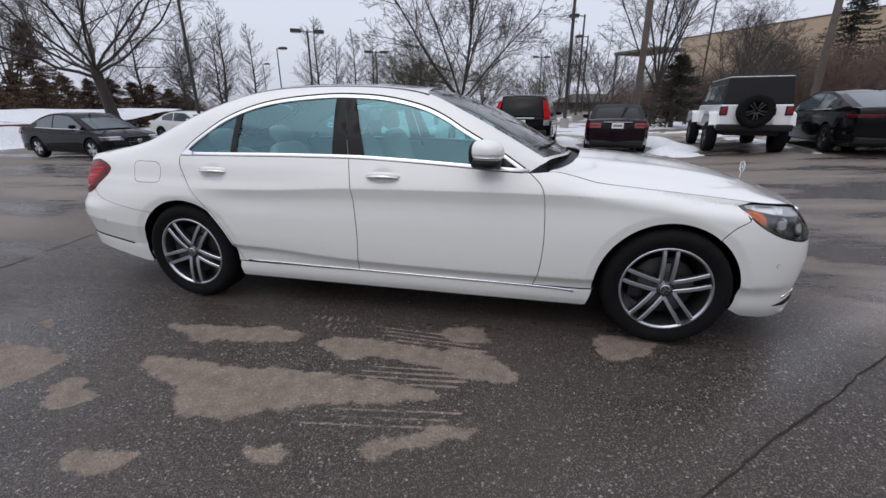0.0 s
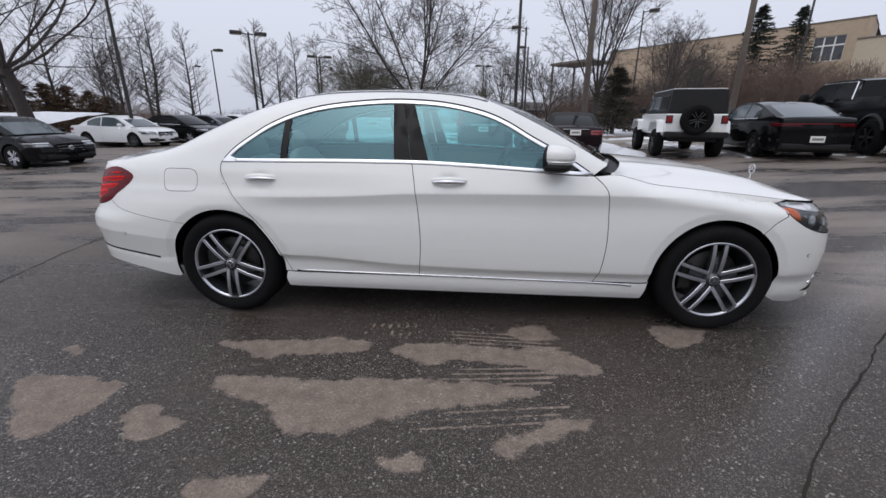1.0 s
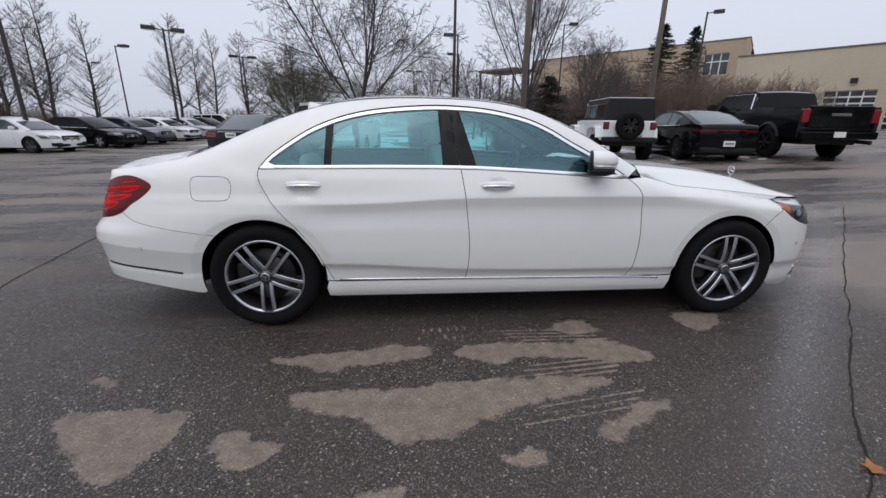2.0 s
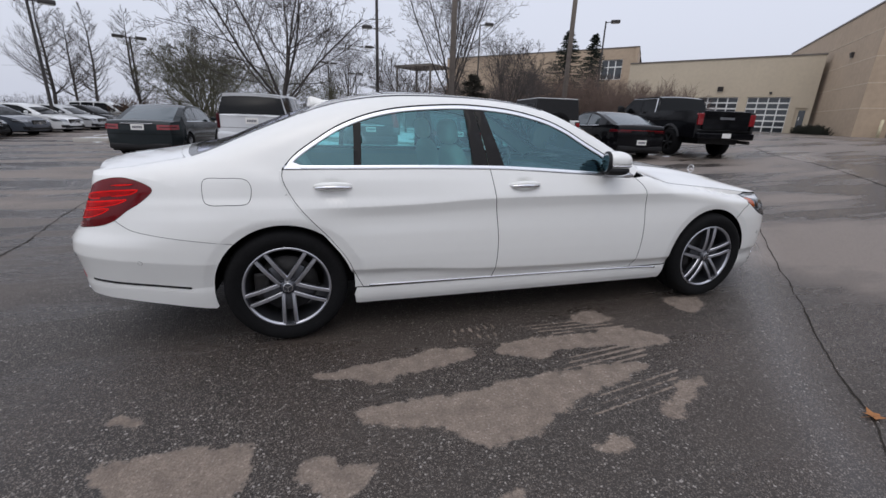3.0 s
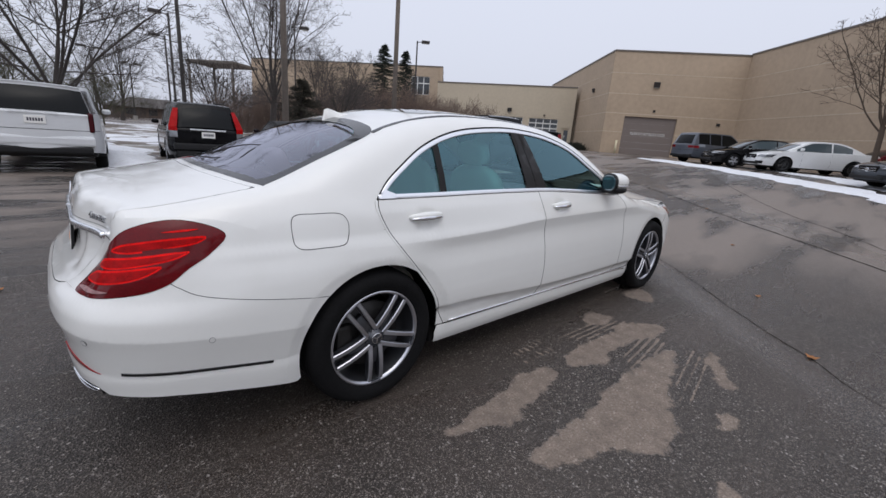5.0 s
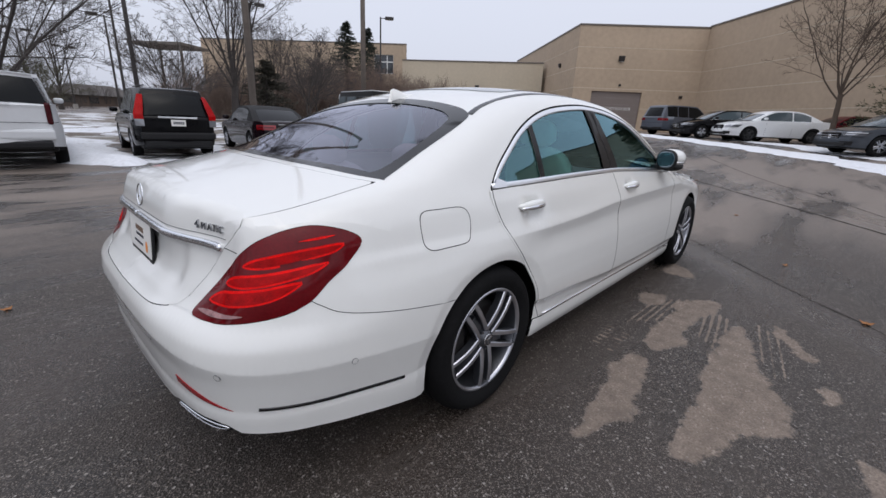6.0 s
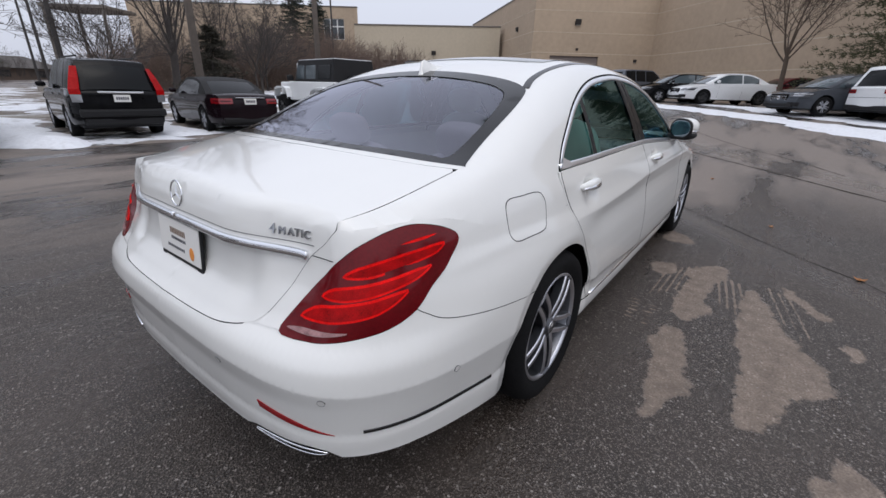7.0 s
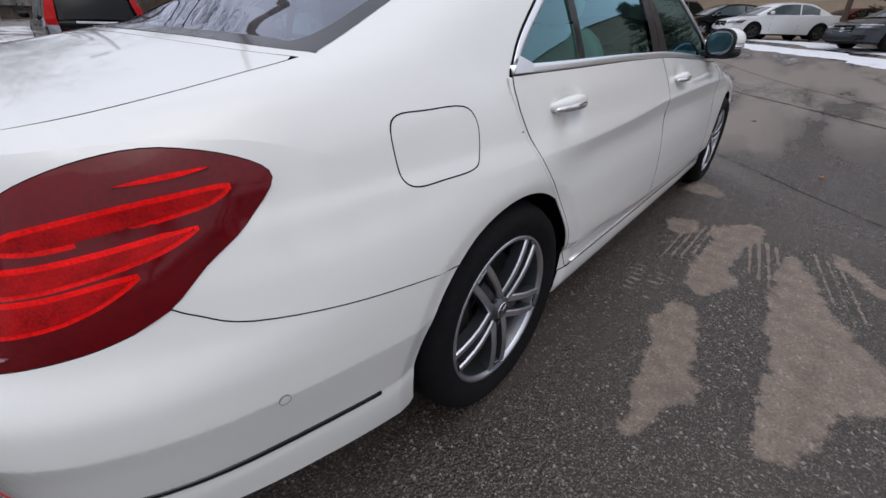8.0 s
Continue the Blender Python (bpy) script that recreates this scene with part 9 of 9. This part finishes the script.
sheet("verge", [(-60, 9), (-30, 15), (-19, 15.5), (-17.5, 20), (-20, 60), (-40, 75), (-70, 60)], BEDMIX, 0.12, "bare winter verge with old snow", 1, step=2.0, category="verge")
sheet("snow_field", [(-50, 8.5), (-28, 12.5), (-18.0, 14.2), (-19.5, 18), (-28, 19), (-50, 15)], SNOW, 0.75, "old snow on the verge", 2, step=0.9)


def snow_slope():
    """Old snow that climbs from the lot over the edging to the foot of the hedge."""
    foot = spline([(-15.2, 1.0), (-15.6, 3.6), (-16.2, 5.8), (-18.3, 7.3), (-19.0, 9.4), (-18.6, 11.4), (-18.2, 13.8)], 5)
    edge = spline([(-19.4, -0.5), (-19.8, 2.8), (-20.3, 5.4), (-20.7, 7.6), (-20.6, 9.8), (-20.0, 12.0), (-19.4, 14.6)], 5)
    back = spline([(-34, -3), (-32, 2.5), (-29, 7.5), (-26.5, 11.5), (-24, 14.8), (-21.5, 17.2), (-19.5, 20)], 5)
    rows, n = [], 26
    for k in range(n):
        t = k / (n - 1)
        if t < 0.4:
            s = t / 0.4
            p = foot + (edge - foot) * s
            z = ground_z(p[:, 0], p[:, 1]) - 0.02
            z = z + (0.62 - z) * (s * s * (3 - 2 * s))
        else:
            s = (t - 0.4) / 0.6
            p = edge + (back - edge) * s
            z = 0.62 + 0.75 * s
        lump = np.array([0.10 * noise.noise(Vector((a * 0.7, b * 0.7, 3))) + 0.05 * noise.noise(Vector((a * 2.2, b * 2.2, 8))) for a, b in p]) * min(1, t * 5)
        rows.append(np.c_[p, z + lump])
    m_ = len(foot)
    f = [(r * m_ + i, (r + 1) * m_ + i, (r + 1) * m_ + i + 1, r * m_ + i + 1) for r in range(n - 1) for i in range(m_ - 1)]
    tagged(new("snow_slope", mesh_of("snow_slope", np.vstack(rows), f, SNOW)), "slope of old snow below the hedge", "snow", kind="structure")


snow_slope()
sheet("bed", [(-8, 16.3), (8, 14.6), (16, 13.8), (30, 24), (34, 30), (33, 38), (12, 52), (-6, 50), (-10, 30)], BEDMIX, 0.14, "planted bed with dead grass and snow", 4, step=1.2, category="verge")
sheet("snow_patch", [(-0.42, 9.75), (0.3, 9.35), (0.80, 9.5), (0.92, 11), (0.95, 13.2), (1.2, 17.5), (-0.9, 18.5), (-0.45, 14), (-0.4, 11.5)], SNOW, 0.30, "heaped snow between two parked cars", 5, step=0.15, rough=0.16)
sheet("snow_patch", [(0.3, 9.4), (1.2, 9.35), (2.4, 9.4), (3.0, 9.9), (2.9, 11.4), (1.8, 11.2), (0.9, 11.3)], SLUSH, 0.035, "thin slush behind the compact SUV", 7, step=0.12, rough=0.2)
sheet("snow_patch", [(2.75, 10.2), (3.2, 10.0), (3.75, 10.3), (3.85, 12), (4.0, 16), (2.7, 17), (2.85, 13)], SNOW, 0.14, "melting snow between parked cars", 6, step=0.15, rough=0.16)
sheet("snow_patch", [(3.4, 10.0), (4.2, 9.55), (5.4, 9.3), (6.0, 9.5), (5.6, 10.8), (4.2, 11)], SLUSH, 0.03, "thin slush behind the convertible", 22, step=0.12, rough=0.2)
sheet("snow_pile", [(5.6, 9.3), (6.2, 8.95), (6.75, 9.4), (7.0, 12.0), (7.3, 16), (5.7, 16.5), (5.75, 12)], SNOW, 0.30, "ploughed pile of snow between parked cars", 8, step=0.15, rough=0.16)
sheet("snow_patch", [(8.9, 9.4), (9.3, 9.3), (9.9, 13), (9.4, 15.0), (8.9, 13)], SLUSH, 0.05, "melting snow between parked cars", 9, step=0.15)
sheet("snow_patch", [(11.4, 8.6), (11.9, 8.5), (12.6, 13), (11.9, 14.0)], SLUSH, 0.06, "melting snow between parked cars", 10, step=0.15)
sheet("snow_patch", [(1.5, 17.5), (8, 16.2), (14, 15.3), (15, 17), (9, 18.4), (2, 20)], SNOW, 0.14, "old snow along the bed's edge", 11, step=0.4)
sheet("snow_patch", [(-2, 21), (6, 19.4), (14, 18.4), (19, 21), (17, 26), (8, 27), (1, 26)], SNOW, 0.16, "old snow on the bed", 12, step=0.6)
sheet("snow_strip", [(12.9, -4.3), (15.04, -2.34), (18.67, 0.95), (20.9, 3.6), (23.0, 6.84), (24.2, 8.6), (25.2, 8.0), (24.0, 5.6), (22.2, 2.75), (19.8, -0.1), (16.6, -3.1), (13.9, -5.4)], SNOW, 0.09, "strip of old snow before the parked row", 13, step=0.2, rough=0.16)
sheet("snow_strip", [(16.4, -4.4), (19.6, -1.4), (23.0, 1.5), (25.4, 4.6), (26.4, 3.8), (24.2, 0.8), (21.0, -2.4), (17.4, -5.4)], SNOW, 0.05, "thin snow among the parked cars", 14, step=0.25, rough=0.2)


def kerb(pts, label="concrete kerb along the bed"):
    p = dense(spline(pts, 6), 0.6, False)
    d = np.gradient(p, axis=0)
    d /= np.linalg.norm(d, axis=1)[:, None]
    n = np.stack([-d[:, 1], d[:, 0]], 1)
    z = ground_z(p[:, 0], p[:, 1])
    rows = [np.c_[p + n * o, z + h] for o, h in ((-0.09, -0.05), (-0.08, 0.13), (-0.06, 0.15), (0.07, 0.15), (0.09, 0.13), (0.09, -0.05))]
    k = len(p)
    f = [(r * k + i, r * k + i + 1, (r + 1) * k + i + 1, (r + 1) * k + i) for r in range(5) for i in range(k - 1)]
    tagged(new("kerb", mesh_of("kerb", np.vstack(rows), f, CURB)), label, "kerb", kind="structure")


kerb([(-9, 17.0), (0, 16.4), (8, 15.3), (17, 14.4), (24, 20), (31, 26)])
kerb([(-60, 8.0), (-30, 12.2), (-17.8, 14.0), (-17.0, 19), (-19, 45)])
low_wall = bmesh.new()
box(low_wall, -4.5, 4.5, -0.15, 0.15, -0.4, 0.10, 0.03)
lw = tagged(part("planter_edge", low_wall, mat("rusty_edging", (0.16, 0.075, 0.05), 0.9, scale=2, vary=0.2), None), "low brown edging beside the old tree", "edging")
lw.matrix_basis = pose(-20.4, 10.5, 0.62, 0, 0, 80)
brush("low_hedge", 40.2, 22.9, 7.5, 1.0, 0.9, 520, 12, mat("clipped_box_leaves", (0.02, 0.022, 0.014), 0.9), "low dark clipped hedge by the service door", 46.6)


# ---- cracks, parking lines, leaves ----
CRACK = mat("tar_crack", (0.032, 0.028, 0.024), 0.95, spec=0.1)
LINE = mat("worn_line_paint", (0.42, 0.41, 0.38), 0.8, scale=3, vary=0.4)


def strip_on_ground(name, pts, w, mt, label, kind="structure", wobble=0.022, seed=0, out=0.003):
    p = dense(spline(pts, 8), 0.03 if wobble else 0.2, False)
    p = p + np.array([noise.noise_vector(Vector((a * 2.5, b * 2.5, seed)))[:2] for a, b in p]) * wobble + np.array([noise.noise_vector(Vector((a * 16, b * 16, seed + 9)))[:2] for a, b in p]) * wobble * 0.35
    d = np.gradient(p, axis=0)
    d /= np.maximum(np.linalg.norm(d, axis=1)[:, None], 1e-9)
    n = np.stack([-d[:, 1], d[:, 0]], 1)
    ww = np.array([w * (1 + (0.8 if wobble else 0) * noise.noise(Vector((a * 4, b * 4, seed + 3)))) for a, b in p])[:, None]
    a, b = p + n * ww, p - n * ww
    v = np.vstack([np.c_[a, ground_z(a[:, 0], a[:, 1]) + out], np.c_[b, ground_z(b[:, 0], b[:, 1]) + out]])
    k = len(p)
    f = [(i, k + i, k + i + 1, i + 1) for i in range(k - 1)]
    tagged(new(name, mesh_of(name, v, f, mt)), label, "crack" if mt is CRACK else "line", kind=kind)


strip_on_ground("crack", [(7.6, 2.2), (5.68, 0.43), (4.24, -0.91), (3.80, -1.33), (3.37, -1.70), (3.03, -2.03), (2.78, -2.30), (2.45, -2.6), (2.0, -3.2)], 0.0045, CRACK, "long dark crack in the asphalt")
strip_on_ground("crack", LANE_CRACK, 0.02, CRACK, "long dark crack in the asphalt", seed=4)
strip_on_ground("crack", [(-2.2, -0.9), (-2.34, -0.2), (-2.46, 0.25), (-2.6, 1.1), (-2.72, 1.9), (-3.02, 3.45), (-3.3, 6)], 0.007, CRACK, "long dark crack in the asphalt", seed=2)
strip_on_ground("crack", [(23.2, 5.0), (15.8, 1.8), (11.0, -0.6), (9.4, -1.7), (7.9, -2.6)], 0.010, CRACK, "long dark crack in the asphalt", seed=7)
strip_on_ground("crack", [(-7.3, 9.4), (-6.0, 9.0), (-4.2, 9.2), (-2, 9.0)], 0.016, CRACK, "long dark crack in the asphalt", seed=8)
for x, y, h in ((9.4, 9.0, 8), (12.4, 8.7, 9), (6.3, 9.4, 7), (3.4, 10.2, 6), (0.2, 10.3, 4), (-3.2, 10.6, 4)):
    a = radians(h)
    strip_on_ground("parking_line", [(x, y), (x + 2.5 * math.sin(a), y + 2.5 * math.cos(a)), (x + 5 * math.sin(a), y + 5 * math.cos(a))], 0.05, LINE, "worn white parking line", wobble=0.0, out=0.004)


def leaf(x, y, s, turn, seed):
    """A curled fallen maple-like leaf."""
    rng = random.Random(seed)
    pts = []
    for k in range(20):
        a = 2 * math.pi * k / 20
        r = s * (0.55 + 0.45 * abs(math.cos(2.5 * a))) * (0.8 if k % 2 else 1.05)
        pts.append((r * math.cos(a), r * math.sin(a), 0.012 + 0.35 * s * (abs(math.sin(a * 1.5)) * (r / s)) ** 2))
    bm = bmesh.new()
    c = bm.verts.new((0, 0, 0.004))
    vs = [bm.verts.new(p) for p in pts]
    for k in range(20):
        bm.faces.new((c, vs[k], vs[(k + 1) % 20]))
    tube(bm, (0, 0, 0.006), (-1.5 * s, 0.3 * s, 0.004), 0.0015, 0.001, 4)
    bmesh.ops.solidify(bm, geom=bm.faces[:], thickness=0.0008)
    ob = part("fallen_leaf", bm, LEAF, None)
    ob.matrix_basis = pose(x, y, float(ground_z(x, y)), 0, 0, turn)
    tagged(ob, "dry curled brown leaf on asphalt", "leaf", "fallen leaves")


for k, (x, y) in enumerate(((2.783, -2.312), (4.07, -1.725), (-1.536, 1.79), (6.4, -0.9), (5.2, -2.9), (9.5, 0.4), (3.1, 2.4), (-0.2, -2.6))):
    leaf(x, y, 0.044 if k == 0 else 0.033, 50 * k, k)
